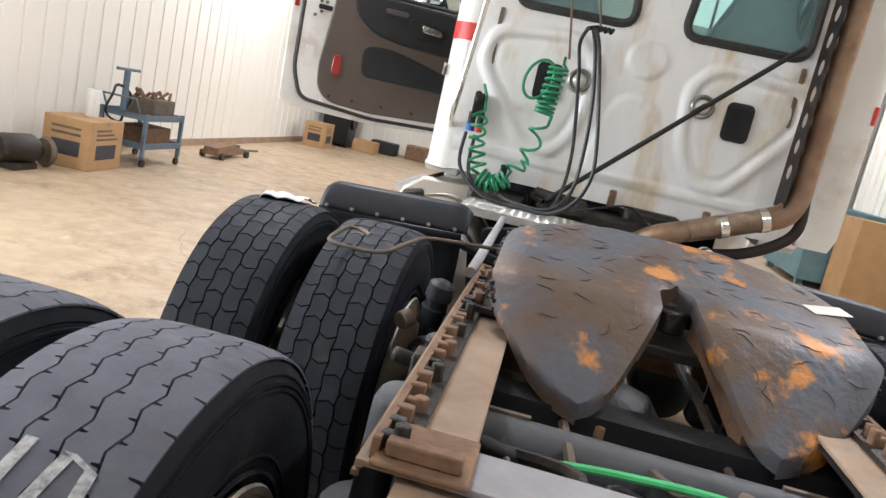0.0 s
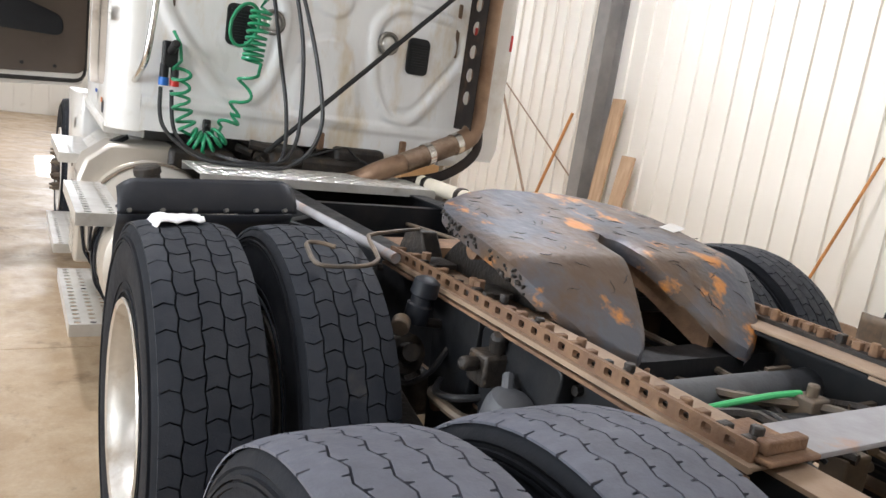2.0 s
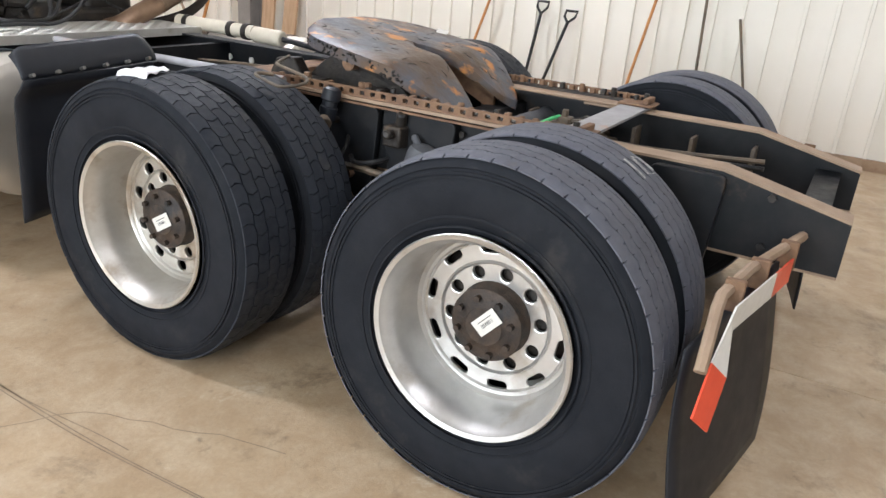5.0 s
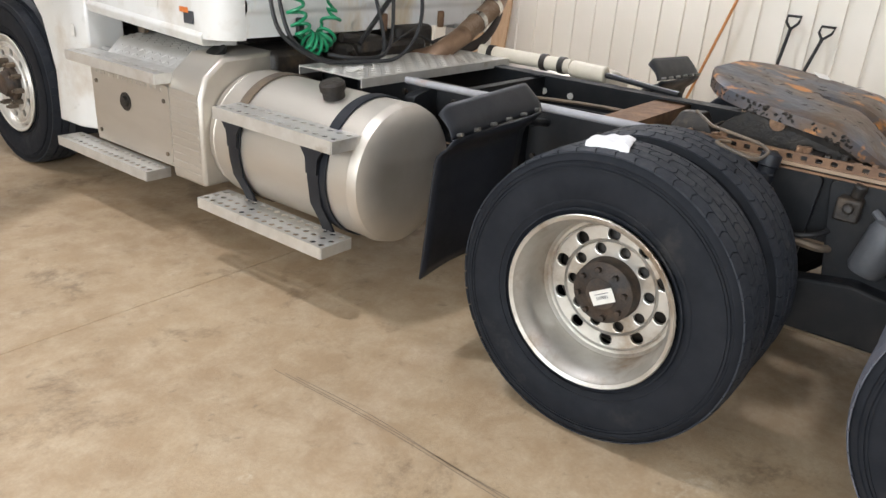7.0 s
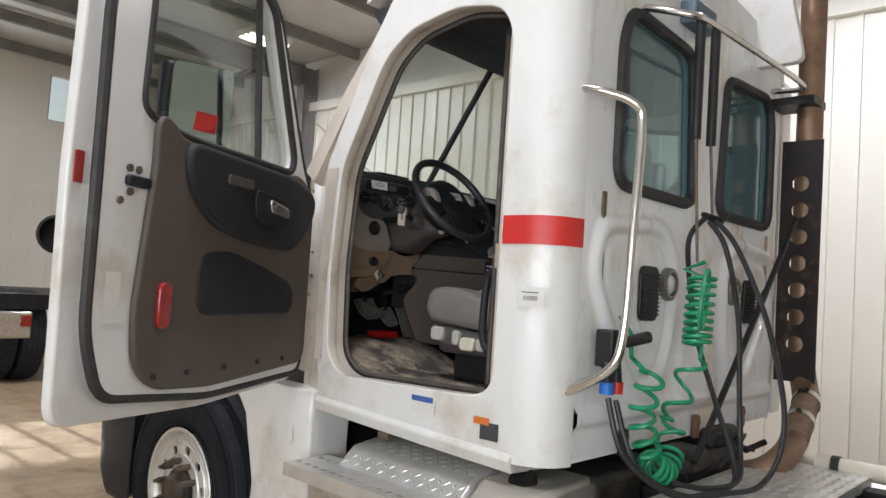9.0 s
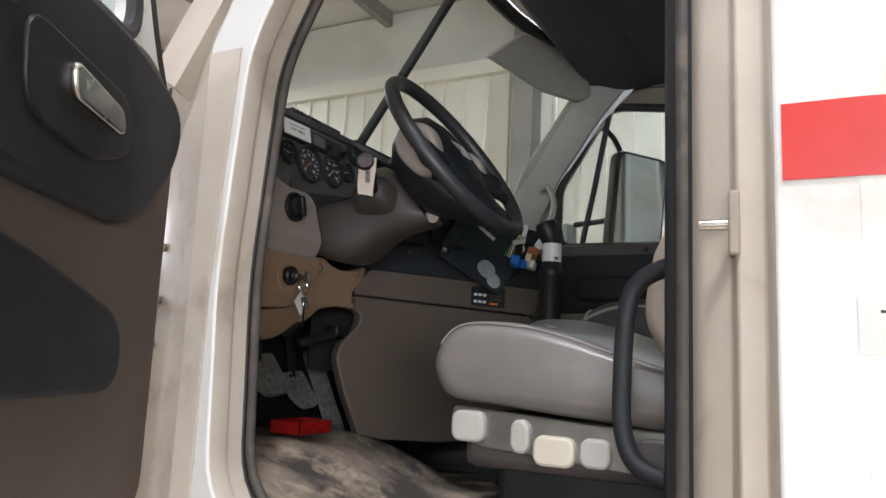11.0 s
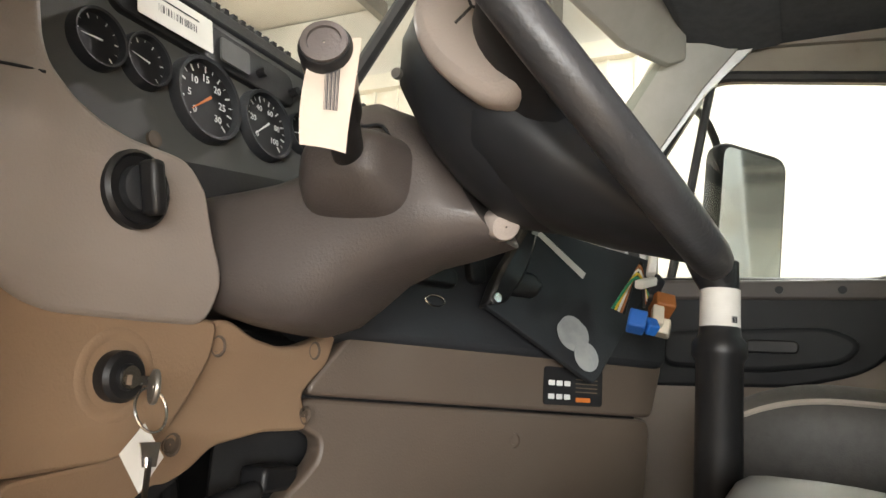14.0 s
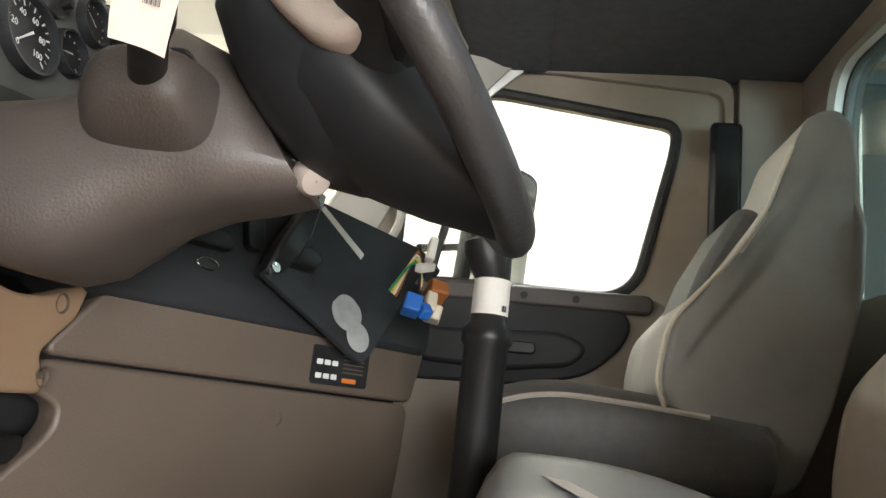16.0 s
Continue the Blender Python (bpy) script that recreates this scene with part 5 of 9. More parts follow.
TX, TZ, TR = -0.885, 0.605, 0.318
bm = B()
lathe(bm, [(0.001, 0), (TR * 0.55, -0.004), (TR - 0.05, 0.004), (TR - 0.012, 0.028), (TR, 0.07), (TR, 0.075), (TR - 0.003, 0.08), (TR - 0.003, 0.97), (TR, 0.975), (TR - 0.012, 1.02), (TR - 0.05, 1.045), (0.001, 1.05)], (TX, 2.40, TZ), (0, 1, 0), 56)
tank = part("fuel_tank", bm, M_TANK, T, "dull round aluminium fuel tank", smooth=30)
for y, m in ((2.62, M_FLAP), (3.22, M_STRAP)):
    bm = B()
    lathe(bm, [(TR + 0.001, -0.03), (TR + 0.007, -0.028), (TR + 0.007, 0.028), (TR + 0.001, 0.03)], (TX, y, TZ), (0, 1, 0), 56)
    part("tank_strap", bm, m, tank)
bm = B()
lathe(bm, [(0.05, 0), (0.05, 0.035), (0.058, 0.037), (0.058, 0.065), (0.048, 0.075), (0.001, 0.078)], (TX - 0.10, 2.77, TZ + TR - 0.02), (-0.25, 0, 1), 24)
part("filler_cap", bm, M_GREASE, tank)
# right-hand tank
bm = B()
lathe(bm, [(0.001, 0), (TR - 0.05, 0.004), (TR - 0.012, 0.028), (TR, 0.07), (TR, 0.98), (TR - 0.05, 1.045), (0.001, 1.05)], (-TX, 2.3, TZ), (0, 1, 0), 40)
tank2 = part("fuel_tank", bm, M_TANK, T, "dull round aluminium fuel tank")
for y in (2.5, 3.05):
    bm = B()
    lathe(bm, [(TR + 0.001, -0.03), (TR + 0.007, -0.028), (TR + 0.007, 0.028), (TR + 0.001, 0.03)], (-TX, y, TZ), (0, 1, 0), 40)
    part("tank_strap", bm, M_STRAP, tank2)
for y in (2.66, 3.2):
    bm = B()
    loft(bm, [[(x, y - 0.034, z), (x, y + 0.034, z), (x + 0.012, y + 0.034, z), (x + 0.012, y - 0.034, z)] for x, z in ((-1.145, 0.80), (-1.205, 0.70), (-1.218, 0.60), (-1.20, 0.48), (-1.15, 0.39), (-1.115, 0.31))])
    box(bm, -1.24, -1.09, y - 0.02, y + 0.02, 0.755, 0.765)
    box(bm, -1.24, -1.09, y - 0.02, y + 0.02, 0.285, 0.30)
    sb = part("step_bracket", bm, M_FLAP, T)
    plate("gusset", [soften([(y - 0.115, 0.800), (y + 0.115, 0.800), (y + 0.036, 0.690), (y + 0.034, 0.62), (y - 0.034, 0.62), (y - 0.036, 0.690)], 0.012)], 0.010, M_FLAP, at_x(-1.222), sb)
step(2.47, 3.24, -1.29, -1.12, 0.812)
step(2.53, 3.40, -1.29, -1.11, 0.335, 3)
step(3.70, 4.56, -1.29, -1.06, 0.885)
step(3.85, 4.78, -1.29, -1.15, 0.355)

# battery box with quilted door, side panel and hood of the box
box_ = part("battery_box", box(B(), -1.16, -0.62, 3.74, 4.56, 0.37, 0.86), M_TANK, T, "aluminium battery box with a latch", bevel=0.012)
plate("box_door", [rr(3.78, 4.53, 0.40, 0.80, 0.02)], 0.012, M_TANK, at_x(-1.167), box_, "", 0.003)
for k in range(15):
    part("louvre", box(B(), -1.178, -1.172, 3.84 + k * 0.045, 3.868 + k * 0.045, 0.765, 0.787), M_TANK, box_, bevel=0.002)
bm = B()
lathe(bm, [(0.001, -0.015), (0.028, -0.015), (0.032, 0.0), (0.05, 0.0), (0.05, 0.006)], (-1.178, 4.19, 0.652), (1, 0, 0), 20)
box(bm, -1.19, -1.18, 4.184, 4.197, 0.63, 0.675)
part("latch", bm, M_GREASE, box_)
for y, z in ((3.82, 0.44), (4.48, 0.44), (3.82, 0.72), (4.48, 0.72)):
    part("door_bolt", cyl(B(), (-1.168, y, z), (-1.18, y, z), 0.012, seg=8), M_STRAP, box_)
bm = B()
loft(bm, [[(-1.16, y, 0.86), (-1.05, y, 0.96), (-0.85, y, 0.99), (-0.66, y, 0.99), (-0.66, y, 0.85)] for y in (3.74, 4.42)])
part("upper_tread", bm, M_ALU, T, "raised tread plate behind the step", bevel=0.02)
def tread_bars(name, o, u, v, nu, nv, pitch, parent):
    """Raised diamond bars over a plate from o along the unit directions u and v."""
    u, v = Vector(u).normalized(), Vector(v).normalized()
    w = u.cross(v)
    w = w if w.z > 0 else -w
    o = Vector(o)
    bm = B()
    for i in range(nu):
        for j in range(nv):
            a = 0.75 if (i + j) % 2 else -0.75
            c = o + u * pitch * (i + 0.5) + v * pitch * (j + 0.5)
            p, q = (u * math.cos(a) + v * math.sin(a)) * pitch * 0.46, (v * math.cos(a) - u * math.sin(a)) * pitch * 0.13
            vs = [bm.verts.new(c + d) for d in (p, q, -p, -q)]
            t = bm.verts.new(c + w * 0.0035)
            for k in range(4):
                bm.faces.new((vs[k], vs[(k + 1) % 4], t))
    return tagged(part(name, bm, M_ALU, parent), kind="stuff")


tread_bars("tread_pattern", (-1.155, 3.76, 0.866), (0, 1, 0), (0.11, 0, 0.10), 18, 3, 0.036, T)
tread_bars("tread_pattern", (-1.045, 3.76, 0.9635), (0, 1, 0), (0.20, 0, 0.03), 18, 5, 0.036, T)
bm = B()
loft(bm, [[(-1.225, y, 0.36), (-1.225, y, 0.80), (-1.19, y, 0.90), (-1.08, y, 0.985), (-0.70, y, 1.0), (-0.70, y, 0.36)] for y in (3.43, 3.70)])
pan = part("side_panel", bm, M_TANK, T, "quilted aluminium corner panel", bevel=0.02)
for i in range(11):
    part("pressed_rib", box(B(), -1.2305, -1.226, 3.455, 3.68, 0.40 + i * 0.04, 0.421 + i * 0.04), M_TANK, pan, bevel=0.002)
part("cup_hole", cyl(B(), (-1.02, 3.56, 0.985), (-1.03, 3.56, 1.005), 0.05), M_BLACK, pan)
plate("label", [rr(3.50, 3.60, -1.19, -1.13, 0.004)], 0.001, M_YELLOW, frame_of((0, 0, 0.937), (0, 1, 0), (1, 0, 0.75)) @ Matrix.Translation((0, -0.01, 0.87)), pan)

# deck plate behind the cab
deck = tread_plate("deck_plate", -0.76, 0.49, 2.83, 3.25, 0.006, at_z(0.950), T, 1, 1, "aluminium diamond tread deck plate", 0.004)
bm = B()
for i in range(26):
    for j in range(9):
        x, y = -0.73 + i * 0.0465, 2.855 + j * 0.045
        a = 0.7 if (i + j) % 2 else -0.7
        c, s = math.cos(a) * 0.021, math.sin(a) * 0.021
        p, q = (c, s), (-s * 0.27, c * 0.27)
        vs = [bm.verts.new((x + d[0], y + d[1], z)) for d, z in ((p, 0.953), (q, 0.953), ((-p[0], -p[1]), 0.953), ((-q[0], -q[1]), 0.953))]
        t = bm.verts.new((x, y, 0.9585))
        for k in range(4):
            bm.faces.new((vs[k], vs[(k + 1) % 4], t))
tagged(part("tread_pattern", bm, M_ALU, deck), kind="stuff")
bm = B()
box(bm, -0.76, 0.49, 2.822, 2.828, 0.91, 0.953)
box(bm, -0.76, 0.49, 3.252, 3.258, 0.91, 0.953)
part("deck_edge", bm, M_ALU, deck)

ss_ = lambda t: min(1.0, max(0.0, t)) ** 2 * (3 - 2 * min(1.0, max(0.0, t)))
# quarter fenders in front of the drive wheels
for s in (-1, 1):
    bm = B()
    sheet(bm, lambda u, v, s=s: (s * (0.60 + 0.61 * u), 2.005 - 0.07 * v - 0.015 * math.sin(v * 3.14), 1.062 - 0.03 * u - 0.11 * v - 0.030 * (1 - v) * (max(0.0, abs(2 * u - 1) - 0.80) / 0.20) ** 2), 30, 8)
    f1 = part("quarter_fender", bm, M_FLAP, T, "bent black quarter fender with a row of bolts")
    f1.modifiers.new("thick", "SOLIDIFY").thickness = 0.006

    def front_flap(u, v, s=s):
        wide = ss_(v / 0.16)
        return (s * (0.62 + 0.59 * u), 1.93 + 0.07 * wide + 0.06 * v - 0.012 * math.sin(u * 6 + v), 0.952 - 0.03 * u - 0.59 * v)
    f2 = part("front_mud_flap", sheet(B(), front_flap, 10, 16), M_FLAP, T, "hanging black rubber mud flap")
    f2.modifiers.new("thick", "SOLIDIFY").thickness = 0.008
    for k in range(6):
        x = s * (0.65 + 0.105 * k)
        part("flap_bolt", cyl(B(), (x, 1.94, 0.958 - 0.005 * k), (x, 1.915, 0.966 - 0.005 * k), 0.0075, seg=8), M_RING, f1)
    bm = B()
    tube(bm, [(s * 0.43, 2.0, 0.86), (s * 0.62, 1.99, 0.90), (s * 1.1, 1.98, 0.90)], 0.018, 8)
    part("fender_bracket", bm, M_FRAME, T)
    # long tube running along the rail to the fender
part("rail_pipe", cyl(B(), (-0.50, 1.30, 0.948), (-0.52, 2.75, 0.938), 0.017, seg=14), M_GREYPLATE, T)
# pale canister pipe along the far rail, in two lengths with dark clamps
rp = part("rail_canister", cyl(B(), (0.515, 2.20, 0.950), (0.52, 2.42, 0.955), 0.046, seg=18), M_CREAM, T, "pale canister pipe on the far rail", bevel=0.012)
part("canister_pipe", cyl(B(), (0.518, 2.42, 0.962), (0.52, 3.05, 0.965), 0.040, seg=18), M_CREAM, rp)
for y in (2.46, 2.58, 2.95):
    part("pipe_clamp", cyl(B(), (0.519, y, 0.962), (0.519, y + 0.035, 0.962), 0.047, seg=18), M_GREASE, rp)
part("pipe_hose", tube(B(), [(0.515, 2.20, 0.95), (0.50, 2.08, 0.945), (0.47, 1.90, 0.935), (0.44, 1.75, 0.93)], 0.016, 8, n=5), M_HOSE, rp)
# White discs stand in for light showing through holes in the far rail.
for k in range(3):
    part("rail_hole_light", cyl(B(), (0.419, 2.35 + 0.17 * k, 0.82), (0.412, 2.35 + 0.17 * k, 0.82), 0.018), M_PAPER, T)
bm = B()
for (x0, x1, y0, y1, z0, z1) in ((-0.35, 0.3, 3.30, 3.7, 0.88, 1.02), (0.1, 0.42, 3.35, 3.7, 0.95, 1.09), (-0.3, -0.1, 3.28, 3.5, 0.95, 1.06), (-0.8, -0.45, 3.4, 3.7, 0.7, 1.0)):
    box(bm, x0, x1, y0, y1, z0, z1)
part("transmission_top", bm, M_GREASE, T, bevel=0.03)

# ---- the cab shell ----
YB = 3.42          # outer face of the rear wall
XS = 1.10          # half width outside


def half_planes(pts, x, z):
    """Signed distance to a convex polygon drawn anticlockwise (negative inside), with rounded corners."""
    d = 0.0
    for (ax, az), (bx, bz) in zip(pts, pts[1:] + pts[:1]):
        l = math.hypot(bx - ax, bz - az)
        d += math.exp(min(40.0, ((bz - az) * (x - ax) - (bx - ax) * (z - az)) / l / 0.028))
    return 0.028 * math.log(d)


def ss(a, b, t):
    t = min(1, max(0, (t - a) / (b - a)))
    return t * t * (3 - 2 * t)


PAD_R = [(0.44, 1.30), (0.58, 1.30), (0.90, 1.72), (0.86, 1.88), (0.42, 1.92), (0.30, 1.80), (0.33, 1.45)]
PAD_L = [(-2 * -0.02 - x, z) for x, z in reversed(PAD_R)]
OCT = [(0.02 + 0.135 * math.cos(radians(22.5 + 45 * k)), 1.90 + 0.125 * math.sin(radians(22.5 + 45 * k))) for k in range(8)]
MID = [(-0.20, 1.22), (0.24, 1.22), (0.17, 1.62), (0.10, 1.70), (-0.06, 1.70), (-0.13, 1.62)]


def emboss(x, z):
    h = 0.0
    for pts in (PAD_R, PAD_L):
        d = half_planes(pts, x, z)
        h += 0.024 * (ss(0.07, 0.035, d) - ss(0.015, -0.02, d)) + 0.010 * ss(-0.02, -0.05, d)
    d = half_planes(OCT, x, z)
    h += 0.018 * ss(0.015, -0.012, d)
    d = half_planes(MID, x, z)
    h += 0.018 * ss(0.025, -0.02, d)
    h += 0.016 * ss(1.175, 1.205, z) * ss(1.26, 1.235, z)
    return h


def rear_wall(u, v):
    x, z = -0.95 + 1.9 * u, 1.07 + 0.93 * v
    return (x, YB - emboss(x, z), z)


cab = part("cab", sheet(B(), rear_wall, 150, 84), M_REAR, T, "white cab with stained embossed rear wall", smooth=60)
WIN_L = soften([(-0.76, 2.06), (-0.10, 2.06), (-0.13, 2.40), (-0.15, 2.70), (-0.70, 2.73), (-0.76, 2.6)], 0.09, 5)
WIN_R = [(0.07 - x, z) for x, z in reversed(WIN_L)]
plate("rear_upper", [[(-0.95, 2.0), (0.95, 2.0), (0.95, 2.9), (-0.95, 2.9)], WIN_L, WIN_R], 0.04, M_REAR, at_y(YB + 0.02), cab)
for loop in (WIN_L, WIN_R):
    ob = part("rear_window", tube(B(), [(x, YB - 0.006, z) for x, z in loop], 0.024, 8, True), M_RUBBER, cab, "rear window in black rubber seal")
    plate("pane", [loop], 0.006, M_TINT, at_y(YB + 0.012), ob)
for s in (-1, 1):
    bm = B()
    loft(bm, [[(s * (0.95 + 0.15 * math.sin(a)), YB + 0.15 - 0.15 * math.cos(a), z) for a in (radians(k * 9) for k in range(11))] for z in (1.06, 1.6, 2.2, 2.6, 2.9)], cap=False, closed=False)
    part("corner_post", bm, M_PAINT, cab)
    bm = B()
    loft(bm, [[(s * (0.952 + 0.15 * math.sin(a)), YB + 0.15 - 0.152 * math.cos(a), z) for a in (radians(k * 9) for k in range(0, 11))] + [(s * 1.102, 3.655, z)] for z in (1.805, 1.905)], cap=False, closed=False)
    part("red_stripe", bm, M_RED, cab, "red tape stripe wrapped round the corner")
    # slot
    plate("reflector_slot", [rr(s * 0.83 - 0.012, s * 0.83 + 0.012, 1.70, 2.02, 0.008)], 0.008, M_STRAP if s < 0 else M_FLEX, at_y(YB - 0.004), cab)
# side walls with door openings
OPEN = soften([(3.66, 1.30), (3.74, 1.255), (4.48, 1.235), (4.58, 1.32), (4.60, 1.7), (4.57, 2.13), (4.34, 2.58), (4.20, 2.68), (3.94, 2.725), (3.72, 2.68), (3.66, 2.58)], 0.07, 4)
SIDE = [(3.565, 1.06), (3.62, 1.04), (4.60, 1.11), (4.64, 1.3), (4.66, 2.15), (4.40, 2.68), (4.26, 2.9), (3.565, 2.9)]
OPEN_R = soften([(3.70, 1.30), (4.60, 1.30), (4.74, 1.7), (4.75, 2.36), (4.50, 2.80), (3.70, 2.74)], 0.05, 4)
SIDE_R = [(3.565, 1.06), (3.62, 1.04), (4.80, 1.11), (4.86, 2.36), (4.56, 2.9), (3.565, 2.9)]
for s in (-1, 1):
    hole = OPEN if s < 0 else OPEN_R
    sw_ = plate("side_wall", [SIDE if s < 0 else SIDE_R, hole], 0.05, M_PAINT, at_x(s * (XS - 0.026)), cab, "", 0.006)
    if s < 0:
        sw_.data.materials.append(M_JAMB)
        for pl in sw_.data.polygons:
            pl.material_index = 1 if abs(pl.normal.x) < 0.5 else 0
    for dx, g, r, m in (((0.104, -0.010, 0.009, M_SEALD), (0.096, 0.002, 0.005, M_RUBBER), (0.090, 0.014, 0.009, M_SEALD), (0.080, 0.026, 0.006, M_POST)) if s < 0 else ((0.03, 0.0, 0.022, M_RUBBER),)):
        part("door_seal", tube(B(), [(s * (XS - dx), y + (y - 4.1) * g / 0.5, z + (z - 2.0) * g / 0.7) for y, z in hole], r, 10, True), m, cab)
    # inner return of the opening
    bm = B()
    loft(bm, [[(s * x, y + (4.1 - y) * k, z + (2.0 - z) * k) for y, z in hole] for x, k in ((XS - 0.05, 0.0), (XS - 0.10, 0.0), (XS - 0.115, -0.05))], cap=False)
    part("door_frame", bm, M_JAMB if s < 0 else M_TAUPE, cab)
    # hinge post running forward and inward from the opening
    bm = B()
    sec = lambda z, dx: [(s * (XS - 0.002), 4.60, z), (s * (XS - 0.035), 4.72, z), (s * (XS - 0.075), 4.84, z), (s * (0.955 - dx), 4.98, z), (s * (0.93 - dx), 5.0, z), (s * (0.985 - dx), 4.80, z), (s * 1.03, 4.64, z)]
    loft(bm, [sec(1.12, 0), sec(1.5, 0), sec(2.0, 0), sec(2.2, 0.01)])
    part("hinge_post", bm, M_JAMB if s < 0 else M_PAINT, cab, "dusty white hinge post" if s < 0 else "")
    # A pillar
    bm = B()
    pil = lambda x, y, z, w: [(s * (x + 0.02), y - w, z - w * 0.6), (s * x, y + w * 0.3, z + w * 0.2), (s * (x - 0.06), y + w, z + w * 0.4), (s * (x - 0.10), y + w * 0.4, z), (s * (x - 0.06), y - w, z - w)]
    fy = 0.0 if s < 0 else 0.10
    loft(bm, [pil(1.075, 4.83 + fy, 2.12, 0.07), pil(1.07, 4.62 + fy, 2.44, 0.065), pil(1.05, 4.42 + fy, 2.72, 0.07), pil(1.03, 4.24 + fy, 2.90, 0.08)])
    part("windshield_pillar", bm, M_JAMB if s < 0 else M_PAINT, cab)
plate("jamb_face", [[(4.606, 1.30), (4.652, 1.29), (4.658, 2.13), (4.582, 2.13), (4.608, 1.70)]], 0.004, M_JAMB, at_x(-1.1035), cab)
# bolts of the driver door's hinges on the post
for y, z in ((4.80, 1.762), (4.80, 1.655), (4.81, 1.566)):
    px = -(XS - 0.035) + 0.040 * (y - 4.72) / 0.12
    part("hinge_bolt", cyl(B(), (px + 0.004, y, z), (px - 0.006, y + 0.002, z), 0.009, seg=6), M_POST, cab)
# rear jamb of the driver's doorway: pressed flange with the striker, seal and inner trim
jamb = part("rear_jamb", loft(B(), [[(-1.098, 3.652, z), (-1.088, 3.668, z), (-1.055, 3.678, z), (-1.045, 3.715, z), (-1.01, 3.725, z), (-0.985, 3.762, z), (-0.955, 3.786, z), (-0.94, 3.786, z), (-0.94, 3.56, z), (-1.05, 3.56, z)] for z in (1.30, 1.6, 1.9, 2.3, 2.60)]), M_JAMB, cab, "dusty white pressed door jamb", bevel=0.004)
part("jamb_seal", tube(B(), [(-0.945, 3.80, z) for z in (1.29, 1.7, 2.1, 2.62)], 0.013, 10), M_SEALD, jamb)
part("jamb_trim", loft(B(), [[(-0.955, 3.80, z), (-0.93, 3.832, z), (-0.88, 3.838, z), (-0.86, 3.81, z), (-0.86, 3.60, z), (-0.955, 3.60, z)] for z in (1.25, 1.7, 2.2, 2.66)]), M_CHAR, jamb, bevel=0.006)
part("striker", tube(B(), [(-1.03, 3.72, 1.765), (-1.03, 3.765, 1.765)], 0.008, 10), M_CHROME, jamb)
part("striker_plate", box(B(), -1.05, -1.012, 3.71, 3.726, 1.72, 1.81), M_POST, jamb, bevel=0.004)
# roof and underbody sill
bm = B()
loft(bm, [[(x, y, z) for x, z in ((-1.10 + i, 2.88), (-1.08 + i, 2.98), (-0.9 + i, 3.08), (0, 3.14), (0.9 - i, 3.08), (1.08 - i, 2.98), (1.10 - i, 2.88))] for y, i in ((3.43, 0.05), (3.55, 0.0), (4.28, 0.0), (4.55, 0.06))])
part("roof", bm, M_PAINT, cab)
plate("roof_fin", [soften([(3.20, 2.86), (3.55, 2.86), (3.55, 3.35), (3.30, 3.35)], 0.05)], 0.05, M_PAINT, at_x(0.62), cab, "", 0.006)
bm = B()
box(bm, -0.30, -0.08, YB - 0.07, YB, 2.80, 2.90)
part("marker_lamp", bm, M_CART, cab, bevel=0.01)
for s in (-1, 1):
    bm = B()
    loft(bm, [[(s * 1.10, y, 1.11 - d), (s * 1.115, y, 1.09 - d), (s * 1.10, y, 1.045 - d), (s * 0.9, y, 1.035 - d), (s * 0.9, y, 1.11 - d)] for y, d in ((3.56, 0.02), (3.9, 0.005), (4.62, -0.03))])
    part("sill", bm, M_PAINT, cab, bevel=0.006)
part("cab_floor_pan", box(B(), -1.04, 1.04, 3.47, 4.98, 1.13, 1.215), M_GREASE, cab)
plate("sill_bracket", [rr(4.30, 4.36, 0.99, 1.07, 0.01)], 0.03, M_STRAP, at_x(-0.95), cab, "", 0.004)
# firewall, cowl and windshield
plate("firewall", [[(-1.0, 1.13), (1.0, 1.13), (1.0, 2.16), (-1.0, 2.16)]], 0.03, M_BLACK, at_y(5.03), cab)


def shield(u, v):
    x, z = -0.99 + 1.98 * u, 2.16 + 0.74 * v
    return (x, 5.13 - 0.69 * (z - 2.2) - 0.27 * abs(x) ** 3, z)


ws = part("windshield", sheet(B(), shield, 24, 6), M_WIND, cab)
part("windshield_divider", tube(B(), [shield(0.5, 0.0), shield(0.5, 1.0)], 0.017, 8), M_RUBBER, ws)
part("windshield_top_seal", tube(B(), [shield(u / 16, 0.985) for u in range(17)], 0.03, 8), M_RUBBER, ws)
# hood and fenders ahead of the cab
bm = B()
hood = lambda y, w, zt, zb: [(-w, y, zb), (-w, y, zt - 0.16), (-w * 0.85, y, zt - 0.05), (-w * 0.4, y, zt), (w * 0.4, y, zt), (w * 0.85, y, zt - 0.05), (w, y, zt - 0.16), (w, y, zb)]
loft(bm, [hood(5.06, 0.98, 2.14, 1.15), hood(5.4, 0.9, 2.10, 1.2), hood(6.2, 0.80, 1.98, 1.2), hood(6.75, 0.72, 1.85, 1.0), hood(6.95, 0.62, 1.66, 0.8)])
hd = part("hood", bm, M_PAINT, T, "white sloping hood with side louvres", smooth=50)
for k in range(9):
    part("louvre", box(B(), -0.915 + k * 0.008, -0.90 + k * 0.008, 5.32 + 0.05 * k, 5.345 + 0.05 * k, 1.86, 1.92), M_TEAL, hd)
